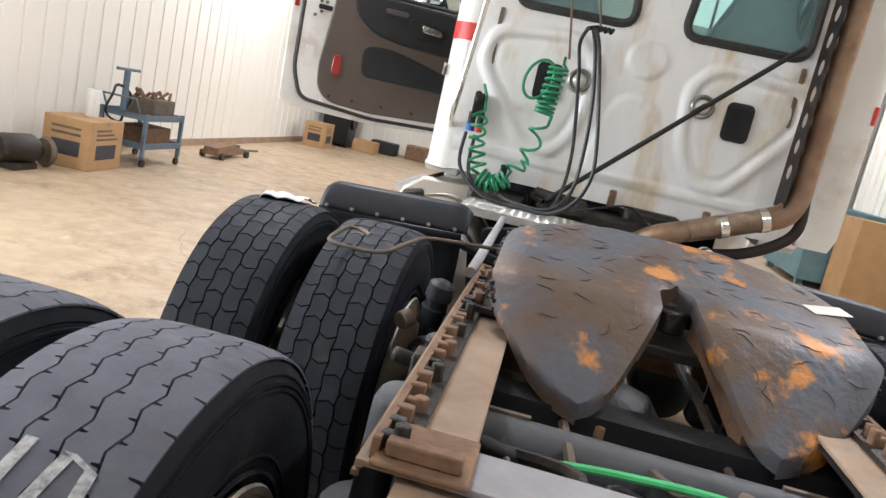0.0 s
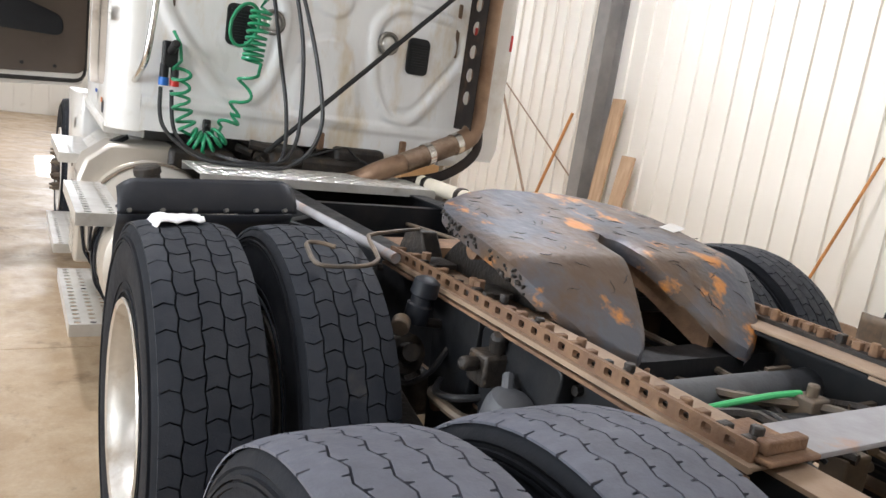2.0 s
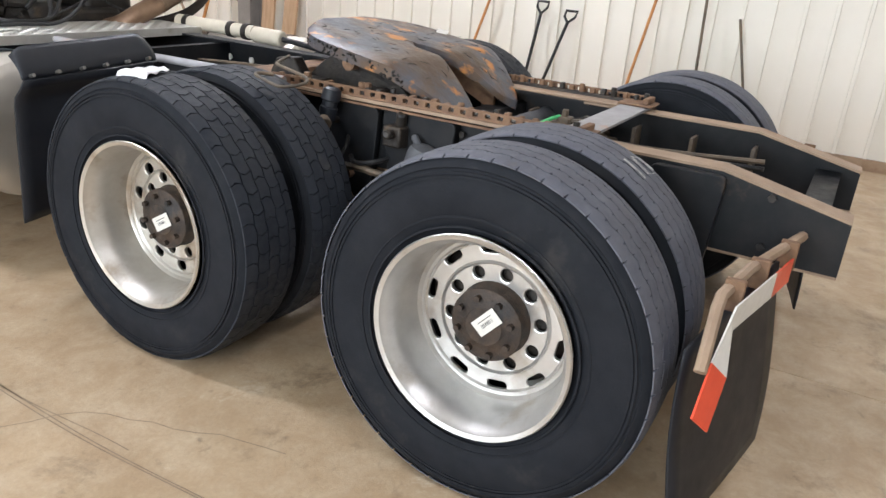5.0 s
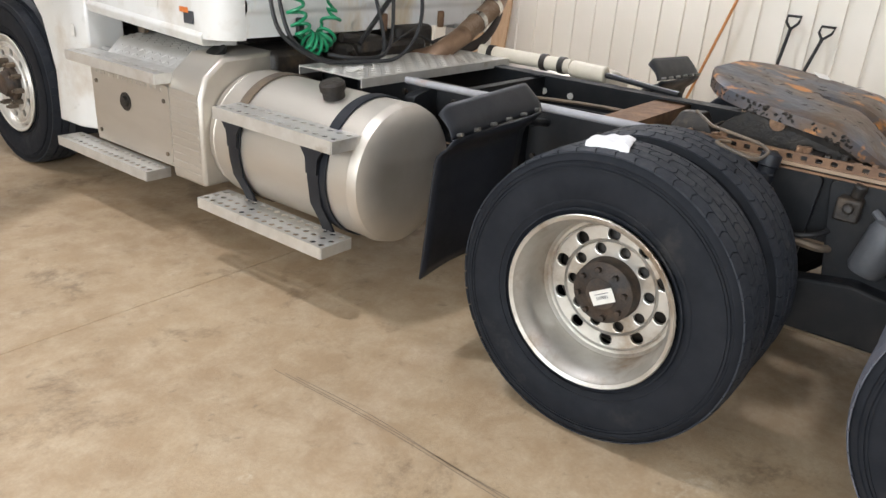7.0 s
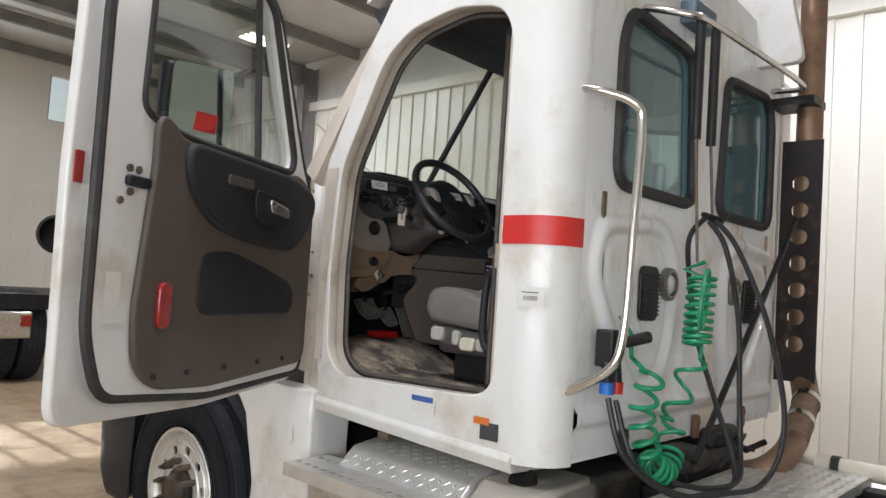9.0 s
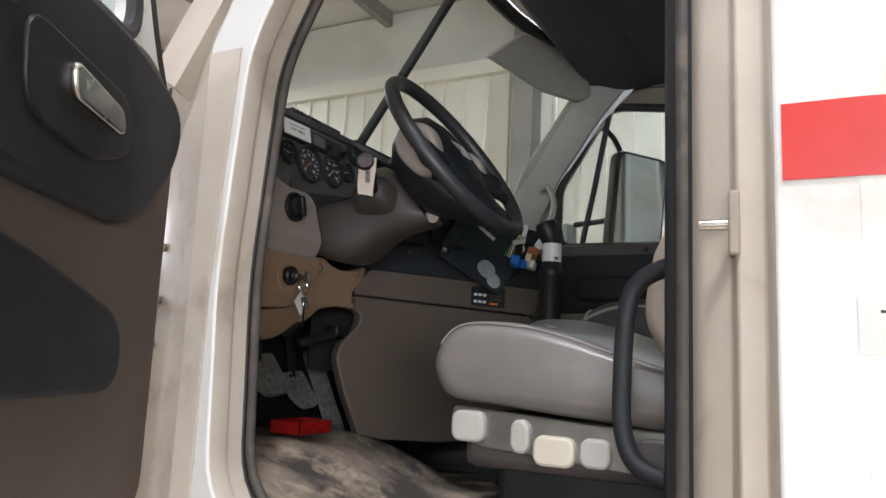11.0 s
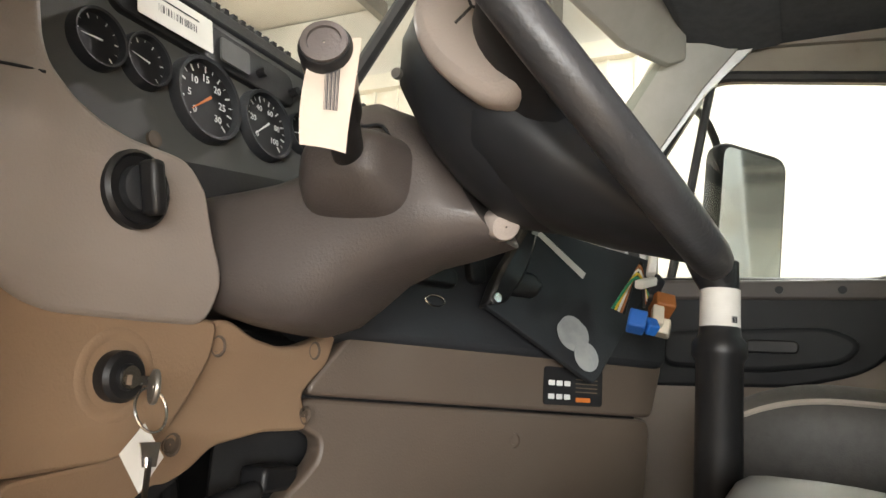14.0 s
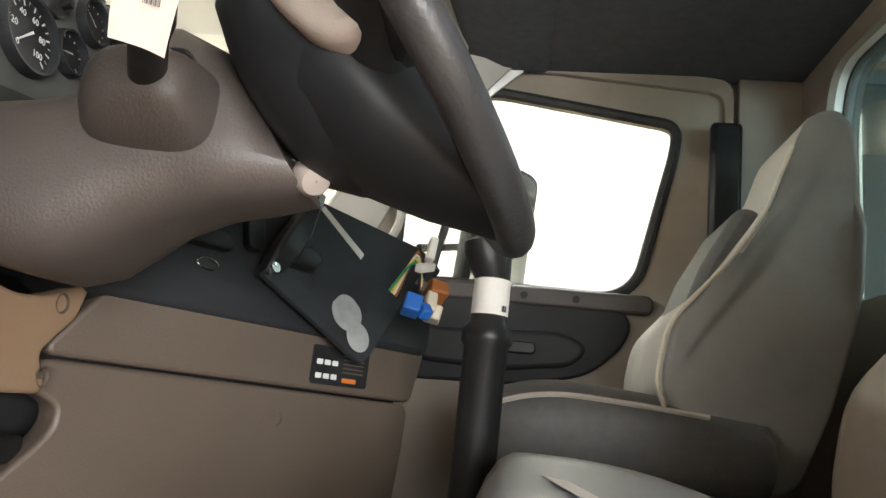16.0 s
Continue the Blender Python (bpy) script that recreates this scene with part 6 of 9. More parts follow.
for s in (-1, 1):
    bm = B()
    n = 14
    arc = [radians(-20 + 220 * k / n) for k in range(n + 1)]
    loft(bm, [[(s * x, 5.56 + r * math.cos(a) * 1.02, 0.50 + r * math.sin(a)) for x, r in ((0.74, 0.575), (1.10, 0.575), (1.12, 0.59), (1.10, 0.62), (0.74, 0.63))] for a in arc])
    part("front_fender", bm, M_FLAP, T, "black plastic front fender", smooth=50)
    # white panel behind the front wheel
    bm = B()
    loft(bm, [[(s * -1 * -x, y, z) for x, y in ((1.12, 4.62), (1.165, 4.74), (1.17, 5.0 - d), (1.0, 5.02 - d), (0.9, 4.62))] for z, d in ((0.40, 0.02), (0.7, 0.04), (1.0, -0.05), (1.16, -0.2))])
    part("fender_extension", bm, M_PAINT, T, "white panel behind the front wheel", bevel=0.01)
plate("sticker", [rr(4.69, 4.76, 0.93, 1.0, 0.002)], 0.001, M_PAPER, at_x(-1.16), cab)

# ---- rear wall fittings ----
for vx in (-0.49, 0.57):
    ob = plate("vent", [rr(vx - 0.07, vx + 0.07, 1.565, 1.77, 0.03)], 0.014, M_BLACK, at_y(YB - 0.020), cab, "black plastic vent grille", 0.004)
    for k in range(11):
        part("slat", box(B(), vx - 0.055, vx + 0.055, YB - 0.042, YB - 0.026, 1.585 + k * 0.0155, 1.5915 + k * 0.0155, None), M_CHAR, ob)
for lx in (-0.32, 0.367):
    bm = B()
    lathe(bm, [(0.001, 0.030), (0.03, 0.027), (0.046, 0.012), (0.048, 0.0)], (lx, YB - 0.011, 1.712), (0, -1, 0), 28)
    ob = part("work_lamp", bm, M_LENS, cab, "round clear work lamp")
    bm = B()
    lathe(bm, [(0.046, 0.0), (0.047, 0.026), (0.056, 0.028), (0.066, 0.022), (0.068, 0.0)], (lx, YB - 0.011, 1.712), (0, -1, 0), 28)
    part("bezel", bm, M_RING, ob)
bm = B()
tube(bm, [(-0.985, YB + 0.02, 2.36), (-0.975, YB - 0.06, 2.34), (-0.92, YB - 0.15, 2.30), (-0.895, YB - 0.17, 2.22), (-0.92, YB - 0.17, 1.85), (-0.95, YB - 0.17, 1.52), (-0.965, YB - 0.13, 1.40), (-0.985, YB + 0.02, 1.31)], 0.016, 10, n=5)
part("grab_handle", bm, M_CHROME, cab, "bare metal grab handle")
for x in (-0.62, 0.02, 0.55):
    bm = B()
    box(bm, x - 0.02, x + 0.02, YB - 0.03, YB - 0.0, 1.06, 1.16)
    cyl(bm, (x, YB - 0.035, 1.13), (x, YB - 0.0, 1.13), 0.016)
    part("mount_tab", bm, M_RUST if x > 0 else M_BLACK, cab, bevel=0.008)
# hose tracker bar on the rear wall with two hanging springs
bm = B()
tube(bm, [(-0.62, YB - 0.01, 2.76), (-0.60, YB - 0.19, 2.70), (-0.40, YB - 0.20, 2.72), (0.55, YB - 0.20, 2.76), (0.75, YB - 0.17, 2.76), (0.80, YB - 0.01, 2.78)], 0.014, 10, n=4)
part("tracker_bar", bm, M_CHROME, cab)
for x in (-0.50, -0.36):
    bm = B()
    cyl(bm, (x, 3.235, 2.72), (x + 0.01, 3.24, 2.26), 0.019, seg=10)
    part("hanger_spring", bm, M_BLACK, cab)
    part("hanger_cable", cyl(B(), (x + 0.01, 3.24, 2.27), (x * 0.86 + 0.03, 3.25, 1.80 if x < -0.4 else 2.0), 0.006, seg=6), M_STRAP, cab)


def coil(path, turns, r, n=14, r_end=None):
    """Points of a helix wound round a way."""
    pts = smooth_path(path, 10)
    out = []
    total = turns * n
    for i in range(total + 1):
        f = i / total * (len(pts) - 1)
        k = min(int(f), len(pts) - 2)
        p = pts[k].lerp(pts[k + 1], f - k)
        u, v, w = basis(pts[k + 1] - pts[k])
        a = 2 * math.pi * i / n
        out.append(p + r * (u * math.cos(a) + v * math.sin(a)))
    return out


way = [Vector((-0.83, 3.33, 1.58)), Vector((-0.80, 3.30, 1.52)), Vector((-0.79, 3.30, 1.44))]
way += coil([(-0.80, 3.21, 1.40), (-0.79, 3.25, 1.25), (-0.75, 3.24, 1.12)], 5, 0.042)
way += coil([(-0.73, 3.24, 1.08), (-0.66, 3.23, 1.05), (-0.58, 3.24, 1.10)], 6, 0.047)
way += coil([(-0.56, 3.25, 1.14), (-0.50, 3.26, 1.26), (-0.47, 3.21, 1.44)], 3, 0.045)
way += coil([(-0.465, 3.21, 1.49), (-0.455, 3.21, 1.60), (-0.44, 3.21, 1.74)], 9, 0.048)
way += [Vector((-0.42, 3.29, 1.77)), Vector((-0.42, 3.21, 1.80))]
part("hose_ring", tube(B(), [(-0.53 + 0.072 * math.cos(a) + 0.02 * math.sin(a), 3.16 + 0.02 * math.cos(a), 1.66 + 0.105 * math.sin(a)) for a in (2 * math.pi * k / 32 for k in range(32))], 0.0085, 8, True), M_GREEN, T)
part("coiled_hose", tube(B(), way, 0.0085, 8), M_GREEN, T, "green coiled air hose")
bm = B()
box(bm, -0.87, -0.80, 3.33, 3.40, 1.40, 1.53)
cyl(bm, (-0.835, 3.34, 1.48), (-0.835, 3.21, 1.52), 0.02)
cyl(bm, (-0.86, 3.35, 1.42), (-0.86, 3.35, 1.34), 0.022)
cyl(bm, (-0.81, 3.35, 1.42), (-0.81, 3.34, 1.33), 0.02)
part("gladhand_bracket", bm, M_BLACK, T, "black hose couplings", bevel=0.008)
part("coupling_cap", cyl(B(), (-0.86, 3.35, 1.35), (-0.86, 3.35, 1.31), 0.025), M_BLUE, T)
part("coupling_cap", cyl(B(), (-0.81, 3.34, 1.35), (-0.81, 3.34, 1.31), 0.023), M_RED, T)
hx, hz = -0.31, 1.985
HANG = (((-0.34, 3.25, 1.98), (-0.365, 3.30, 1.90), (-0.335, 3.31, 1.76), (-0.29, 3.285, 1.51), (-0.262, 3.22, 1.29), (-0.272, 3.14, 1.09), (-0.33, 3.10, 0.988), (-0.52, 3.12, 0.972), (-0.70, 3.17, 0.985), (-0.86, 3.27, 1.11), (-0.875, 3.335, 1.30)),
        ((-0.30, 3.24, 1.98), (-0.26, 3.16, 1.88), (-0.20, 3.06, 1.62), (-0.152, 3.01, 1.38), (-0.14, 2.99, 1.22), (-0.19, 2.99, 1.08), (-0.30, 3.02, 0.986), (-0.457, 3.08, 0.972), (-0.66, 3.16, 0.98), (-0.80, 3.26, 1.08), (-0.822, 3.335, 1.29)),
        ((-0.31, 3.25, 1.97), (-0.275, 3.19, 1.86), (-0.225, 3.15, 1.60), (-0.205, 3.14, 1.30), (-0.225, 3.12, 1.10), (-0.32, 3.09, 0.995), (-0.50, 3.13, 0.985), (-0.60, 3.22, 1.0)))
for pts in HANG:
    part("air_hose", tube(B(), pts, 0.0105, 8, n=8), M_HOSE, T, "black air hose")
bm = B()
for k in range(5):
    cyl(bm, (hx - 0.03 + 0.03 * k, 3.23, hz - 0.01), (hx + 0.02 + 0.02 * k, 3.28, hz + 0.012), 0.012, seg=8)
part("hose_clamp", bm, M_BLACK, T)
part("support_strut", tube(B(), [(-0.34, 3.25, 1.03), (0.0, 3.25, 1.36), (0.76, 3.25, 2.10)], 0.014, 8), M_BLACK, T)
bm = B()
cyl(bm, (0.30, 3.25, 1.655), (0.36, 3.25, 1.715), 0.016)
part("strut_clamp", bm, M_BLACK, T)
part("cable_loom", tube(B(), [(-0.2, 3.21, 1.0), (-0.05, 3.2, 1.06), (0.1, 3.22, 1.1), (0.2, 3.3, 1.05), (0.3, 3.25, 1.0)], 0.006, 6, n=6), M_HOSE, T)
bm = B()
rng = random.Random(8)
for k in range(9):
    x, y, z = rng.uniform(-0.4, 0.45), rng.uniform(3.25, 3.45), rng.uniform(0.95, 1.05)
    cyl(bm, (x, y, z), (x + rng.uniform(-0.12, 0.12), y + rng.uniform(-0.08, 0.08), z + rng.uniform(-0.02, 0.06)), rng.uniform(0.012, 0.035), seg=8)
tagged(part("engine_clutter", bm, M_GREASE, T), kind="stuff")

# ---- exhaust ----
ex = part("exhaust_pipe", tube(B(), [(0.95, 3.26, 1.4), (0.95, 3.26, 2.6), (0.95, 3.26, 4.6)], 0.064, 20), M_STACK, T, "brown heat-stained exhaust stack")
slots_ = [ring(3.268, 1.4705 + k * 0.1375, 0.041, 20) for k in range(7)]
plate("heat_shield", [[(3.165, 1.28), (3.365, 1.28), (3.365, 2.52), (3.165, 2.52)]] + slots_, 0.004, M_SHIELD, at_x(0.868), ex, "dark pierced heat shield")
part("exhaust_elbow", tube(B(), [(0.95, 3.26, 1.45), (0.945, 3.25, 1.34), (0.90, 3.22, 1.25), (0.80, 3.18, 1.20)], 0.064, 18, n=5), M_STACK, ex)
bm = B()
a, b = Vector((0.80, 3.18, 1.20)), Vector((0.42, 3.12, 1.055))
prof = [(0.058 + 0.0025 * (k % 2), (b - a).length * k / 90) for k in range(91)]
lathe(bm, prof, a, b - a, 20)
part("flexible_pipe", bm, M_FLEX, ex)
for f in (0.04, 0.56):
    p = a.lerp(b, f)
    d = (b - a).normalized() * 0.022
    part("pipe_clamp", cyl(B(), p - d, p + d, 0.066, seg=20), M_CHROME, ex)
part("lower_pipe", tube(B(), [(0.42, 3.12, 1.055), (0.28, 3.12, 1.0), (0.20, 3.2, 0.93), (0.18, 3.4, 0.88)], 0.058, 16, n=5), M_STACK, ex)
part("stack_bracket", tube(B(), [(1.0, 3.3, 1.35), (0.98, 3.25, 1.15), (0.75, 3.2, 1.0), (0.45, 3.2, 0.93)], 0.03, 8, n=5, flat=0.4), M_SHIELD, ex)
part("stack_mount", box(B(), 0.80, 1.0, 3.2, 3.42, 2.70, 2.74), M_BLACK, ex)

# white side fairing outside the right-hand corner, with its red tape
bm = B()
loft(bm, [[(1.06, 3.432, z), (1.20, 3.437, z), (1.265 - d, 3.45, z), (1.28 - d, 3.475, z), (1.27 - d, 3.50, z), (1.06, 3.47, z)] for z, d in ((1.08, 0.03), (1.16, 0.0), (2.2, 0.0), (2.9, 0.04))])
fa = part("side_fairing", bm, M_PAINT, cab, "white side fairing panel", smooth=50)
bm = B()
loft(bm, [[(1.245, 3.4425, z), (1.2655, 3.4475, z), (1.283, 3.474, z), (1.272, 3.502, z), (1.25, 3.47, z)] for z in (1.805, 1.905)])
part("red_stripe", bm, M_RED, fa)

# ---- the open driver door ----
DO = Vector((-1.08, 4.78, 0))
DU = Vector((-0.900, -0.436, 0))
DN = Vector((0.436, -0.900, 0))      # towards the rear of the truck, the trimmed side
DM = frame_of(DO, DU, (0, 0, 1))     # drawn in u, z; its own z axis is across the door


def on_door(d):
    """The door's drawing plane moved d towards the trimmed side."""
    return Matrix.Translation(DN * d) @ DM


SHELL = soften([(0.03, 1.20), (0.72, 1.165), (1.40, 1.19), (1.415, 1.9), (1.40, 2.45), (1.33, 2.75), (1.22, 2.83), (0.60, 2.83), (0.40, 2.72), (0.12, 2.15), (0.02, 2.0)], 0.06, 4)
WINDOW = soften([(1.19, 2.12), (1.08, 2.085), (0.90, 2.075), (0.24, 2.08), (0.22, 2.14), (0.47, 2.70), (0.60, 2.76), (1.17, 2.76)], 0.045, 4)
door = plate("driver_door", [SHELL, WINDOW], 0.035, M_PAINT, on_door(-0.035), T, "white driver door standing open with brown trim", 0.008)
INNER = soften([(0.05, 1.235), (0.74, 1.21), (1.26, 1.26), (1.33, 1.45), (1.34, 2.4), (1.28, 2.72), (1.2, 2.79), (0.61, 2.79), (0.43, 2.69), (0.15, 2.13), (0.05, 2.0)], 0.07, 4)
plate("inner_shell", [INNER, WINDOW], 0.04, M_PAINT, on_door(-0.002), door, "", 0.012)
part("door_seal", tube(B(), [tuple(DO + DU * (0.70 + (u - 0.70) * 1.012) + DN * 0.006 + Vector((0, 0, 1.95 + (z - 1.95) * 1.012))) for u, z in INNER], 0.017, 8, True), M_RUBBER, door)
TRIM = soften([(0.06, 1.28), (0.75, 1.245), (1.06, 1.265), (1.15, 1.34), (1.17, 1.5), (1.125, 1.95), (1.13, 2.11), (1.06, 2.10), (1.02, 2.055), (0.30, 2.05), (0.20, 2.07), (0.07, 2.0)], 0.06, 5)
trim = plate("door_trim", [TRIM], 0.026, M_DOORTRIM, on_door(0.028), door, "", 0.010)
ARM = soften([(1.0, 2.045), (0.955, 1.90), (0.82, 1.81), (0.60, 1.775), (0.25, 1.765), (0.12, 1.88), (0.09, 1.99), (0.30, 2.04)], 0.07, 5)
arm = plate("armrest_panel", [ARM], 0.05, M_CHAR, on_door(0.04), door, "", 0.018)
plate("handle_recess", [soften([(0.60, 1.96), (0.32, 1.94), (0.30, 1.86), (0.42, 1.82), (0.58, 1.84)], 0.04)], 0.012, M_BLACK, on_door(0.066), arm, "", 0.004)
plate("pull_handle", [soften([(0.50, 1.93), (0.36, 1.91), (0.35, 1.88), (0.49, 1.89)], 0.012)], 0.014, M_CHROME, on_door(0.076), arm, "", 0.005)
plate("speaker_switch", [rr(0.62, 0.78, 1.955, 1.985, 0.01)], 0.01, M_GREYP, on_door(0.067), arm, "", 0.003)
plate("pocket", [soften([(0.88, 1.69), (0.70, 1.71), (0.45, 1.66), (0.22, 1.60), (0.21, 1.495), (0.87, 1.495)], 0.06, 5)], 0.03, M_CHAR, on_door(0.034), door, "", 0.010)
plate("reflector", [rr(1.028, 1.078, 1.455, 1.59, 0.02)], 0.02, M_REFL, on_door(0.045), door, "red door reflector", 0.006)
plate("edge_reflector", [rr(1.375, 1.405, 1.86, 1.95, 0.004)], 0.006, M_REFL, on_door(-0.014), door)
for u in (0.25, 0.45, 0.68, 0.9, 1.07):
    part("trim_screw", cyl(B(), DO + DU * u + DN * 0.038 + Vector((0, 0, 1.30)), DO + DU * u + DN * 0.046 + Vector((0, 0, 1.30)), 0.011, seg=10), M_CHAR, trim)
for u, z in ((1.23, 1.93), (1.19, 1.93), (1.22, 1.86), (1.26, 1.83)):
    part("latch_screw", cyl(B(), DO + DU * u + DN * 0.016 + Vector((0, 0, z)), DO + DU * u + DN * 0.026 + Vector((0, 0, z)), 0.012, seg=8), M_STRAP, door)
plate("latch", [rr(1.15, 1.24, 1.88, 1.905, 0.008)], 0.022, M_BLACK, on_door(0.026), door, "", 0.004)
plate("door_sticker", [rr(1.225, 1.285, 1.47, 1.62, 0.003)], 0.001, M_PAPER, on_door(0.0195), door)
part("window_divider", tube(B(), [tuple(DO + DU * 0.475 + Vector((0, 0, 2.08)) - DN * 0.01), tuple(DO + DU * 0.56 + Vector((0, 0, 2.74)) - DN * 0.01)], 0.014, 8), M_RUBBER, door)
part("window_seal", tube(B(), [tuple(DO + DU * u + Vector((0, 0, z)) + DN * 0.012) for u, z in WINDOW], 0.016, 8, True), M_RUBBER, door)
pane = plate("window_pane", [WINDOW], 0.004, M_CABGLASS, on_door(-0.02), door)
pane.visible_shadow = False
for z in (1.45, 2.08):
    hb = part("hinge_leaf", box(B(), -1.005, -0.972, 4.835, 4.90, z - 0.055, z + 0.055), M_JAMB, cab, "dusty door hinge leaf", bevel=0.008)
    for dz in (-0.03, 0.03):
        part("hinge_bolt", cyl(B(), (-1.002, 4.862, z + dz), (-1.014, 4.855, z + dz), 0.011, seg=8), M_STRAP, hb)
# hinges, check strap, brackets on the post
for z in (1.42, 1.88):
    plate("hinge", [soften([(4.80, z - 0.05), (4.95, z - 0.05), (4.95, z + 0.06), (4.86, z + 0.09), (4.80, z + 0.05)], 0.02)], 0.014, M_JAMB, at_x(-1.0), door, "", 0.004)
bm = B()
tube(bm, [(-0.95, 4.93, 1.66), (-1.05, 4.86, 1.655), (-1.12, 4.80, 1.65)], 0.010, 8)
cyl(bm, (-0.955, 4.935, 1.66), (-1.0, 4.90, 1.66), 0.022, seg=10)
part("door_check", bm, M_BLACK, door)
# driver's mirror on its arms beyond the door
mr = part("side_mirror", loft(B(), [[(-1.60 + 0.135 * sx * k, 4.93 - 0.04 * sx + dy, 2.32 + 0.19 * sz * k) for sx, sz in ((-1, -1), (1, -1), (1, 1), (-1, 1))] for k, dy in ((1.0, 0.0), (1.04, 0.03), (0.9, 0.09), (0.5, 0.12))]), M_BLACK, door, "black driver mirror", bevel=0.02)
mm = frame_of((-1.60, 4.903, 2.32), (1, -0.29, 0), (0, -0.115, 1))
plate("mirror_glass", [rr(-0.125, 0.125, -0.178, 0.178, 0.03)], 0.004, M_MIRROR, mm, mr)
plate("red_patch", [rr(-0.015, 0.075, -0.095, -0.015, 0.003)], 0.002, M_RED, Matrix.Translation((0.0, -0.004, 0)) @ mm @ pose(0, 0, 0, 0, 0, -5), mr, "red patch on the mirror")
part("mirror_arm", tube(B(), [(-1.42, 4.90, 2.1), (-1.5, 4.98, 2.25), (-1.55, 5.0, 2.4), (-1.35, 4.85, 2.56)], 0.014, 8, n=4), M_BLACK, mr)
bm = B()
lathe(bm, [(0.001, 0.09), (0.06, 0.08), (0.10, 0.04), (0.115, 0.0), (0.10, -0.01)], (-1.50, 6.6, 1.80), (0.15, 1, 0), 20)
hm = part("hood_mirror", bm, M_BLACK, T, "small black fender mirror")
part("mirror_post", tube(B(), [(-1.48, 6.66, 1.79), (-1.2, 6.55, 1.65), (-0.9, 6.4, 1.6)], 0.012, 8), M_BLACK, hm)

# ---- inside the cab ----
def screw(p, d, r=0.009, m=M_CHAR, parent=None):
    p, d = Vector(p), Vector(d).normalized()
    bm = B()
    lathe(bm, [(r * 1.5, -0.001), (r * 1.45, 0.002), (r, 0.002), (r * 0.8, -0.003), (0.001, -0.003)], p, d, 12)
    return part("screw", bm, m, parent)


plate("mat", [soften([(-1.02, 3.7), (-0.2, 3.7), (0.1, 4.3), (-0.05, 4.55), (-0.3, 4.9), (-0.95, 4.95), (-1.03, 4.5)], 0.05)], 0.02, M_MAT, at_z(1.228), cab, "dusty rubber floor mat", 0.005)
def toe(u, v):
    y = 4.36 + 0.58 * v
    return (-0.985 + (0.70 - 0.10 * v) * u, y, 1.241 + 0.125 * ss(4.40, 4.80, y) + 0.006 * math.sin(17 * u + 9 * v) * ss(4.38, 4.5, y))


tb = part("toe_mat", sheet(B(), toe, 24, 20), M_MAT, cab, "dusty crumpled mat on the toe board", smooth=60)
tb.modifiers.new("thick", "SOLIDIFY").thickness = 0.006
plate("passenger_mat", [[(0.0, 3.5), (1.0, 3.5), (1.0, 4.98), (0.0, 4.98)]], 0.018, M_CHAR, at_z(1.226), cab)
# inner linings
plate("headliner", [[(-1.03, 3.46), (1.03, 3.46), (1.03, 4.45), (-1.03, 4.45)]], 0.03, M_HEAD, at_z(2.80), cab)
bm = B()
loft(bm, [[(x, 4.22, 2.80), (x, 4.25, 2.775), (x, 4.38, 2.765), (x, 4.50, 2.785), (x, 4.56, 2.86), (x, 4.3, 2.88)] for x in (-1.0, 1.0)])
part("overhead_console", bm, M_HEAD, cab, "dark overhead console", bevel=0.012)
plate("rear_lining", [[(-1.03, 1.22), (1.03, 1.22), (1.03, 2.04), (-1.03, 2.04)]], 0.02, M_TAUPE, at_y(YB + 0.075), cab)
plate("rear_lining_top", [[(-1.03, 2.0), (1.03, 2.0), (1.03, 2.8), (-1.03, 2.8)], WIN_L, WIN_R], 0.02, M_TAUPE, at_y(YB + 0.05), cab)
for s in (-1, 1):
    plate("pillar_lining", [[(3.47, 1.25), (3.66, 1.25), (3.66, 2.78), (3.47, 2.78)]], 0.03, M_TAUPE, at_x(s * 1.0), cab, "", 0.004)
    bm = B()
    tri = lambda x, y, z: [(s * x, y - 0.06, z - 0.02), (s * (x - 0.05), y + 0.02, z), (s * (x - 0.06), y + 0.09, z + 0.05), (s * x, y + 0.06, z + 0.04)]
    fy = 0.0 if s < 0 else 0.085
    loft(bm, [tri(0.99, 4.74 + fy, 2.13), tri(0.985, 4.62 + fy, 2.40), tri(0.97, 4.42 + fy, 2.68), tri(0.96, 4.31 + fy, 2.80)])
    part("pillar_trim", bm, M_VISOR, cab, bevel=0.01)
# passenger door and window
PW = soften([(4.635, 2.09), (4.66, 2.16), (4.66, 2.36), (4.45, 2.70), (4.40, 2.715), (3.835, 2.635), (3.84, 2.55), (3.93, 2.14), (4.0, 2.085)], 0.045, 4)
pdoor = plate("passenger_door", [[(3.68, 1.26), (4.78, 1.26), (4.80, 2.15), (4.66, 2.45), (4.46, 2.76), (4.36, 2.80), (3.68, 2.74)], PW], 0.05, M_POST, at_x(1.045), T, "passenger door with dark insert", 0.01)
part("window_seal", tube(B(), [(1.022, y, z) for y, z in PW], 0.017, 8, True), M_RUBBER, pdoor)
part("window_divider", tube(B(), [(1.03, 4.555, 2.085), (1.03, 4.50, 2.35), (1.03, 4.435, 2.70)], 0.013, 8), M_RUBBER, pdoor)
plate("pane", [PW], 0.004, M_SIDEGLASS, at_x(1.05), pdoor)
plate("door_trim", [soften([(3.72, 1.28), (4.76, 1.28), (4.78, 2.07), (3.86, 2.075), (3.80, 1.9)], 0.04)], 0.03, M_TAUPE, at_x(1.008), pdoor, "", 0.01)
plate("dark_insert", [soften([(4.66, 2.045), (4.02, 2.045), (3.955, 2.02), (3.97, 1.95), (4.06, 1.86), (4.22, 1.815), (4.66, 1.80)], 0.05)], 0.03, M_CHAR, at_x(0.995), pdoor, "", 0.01)
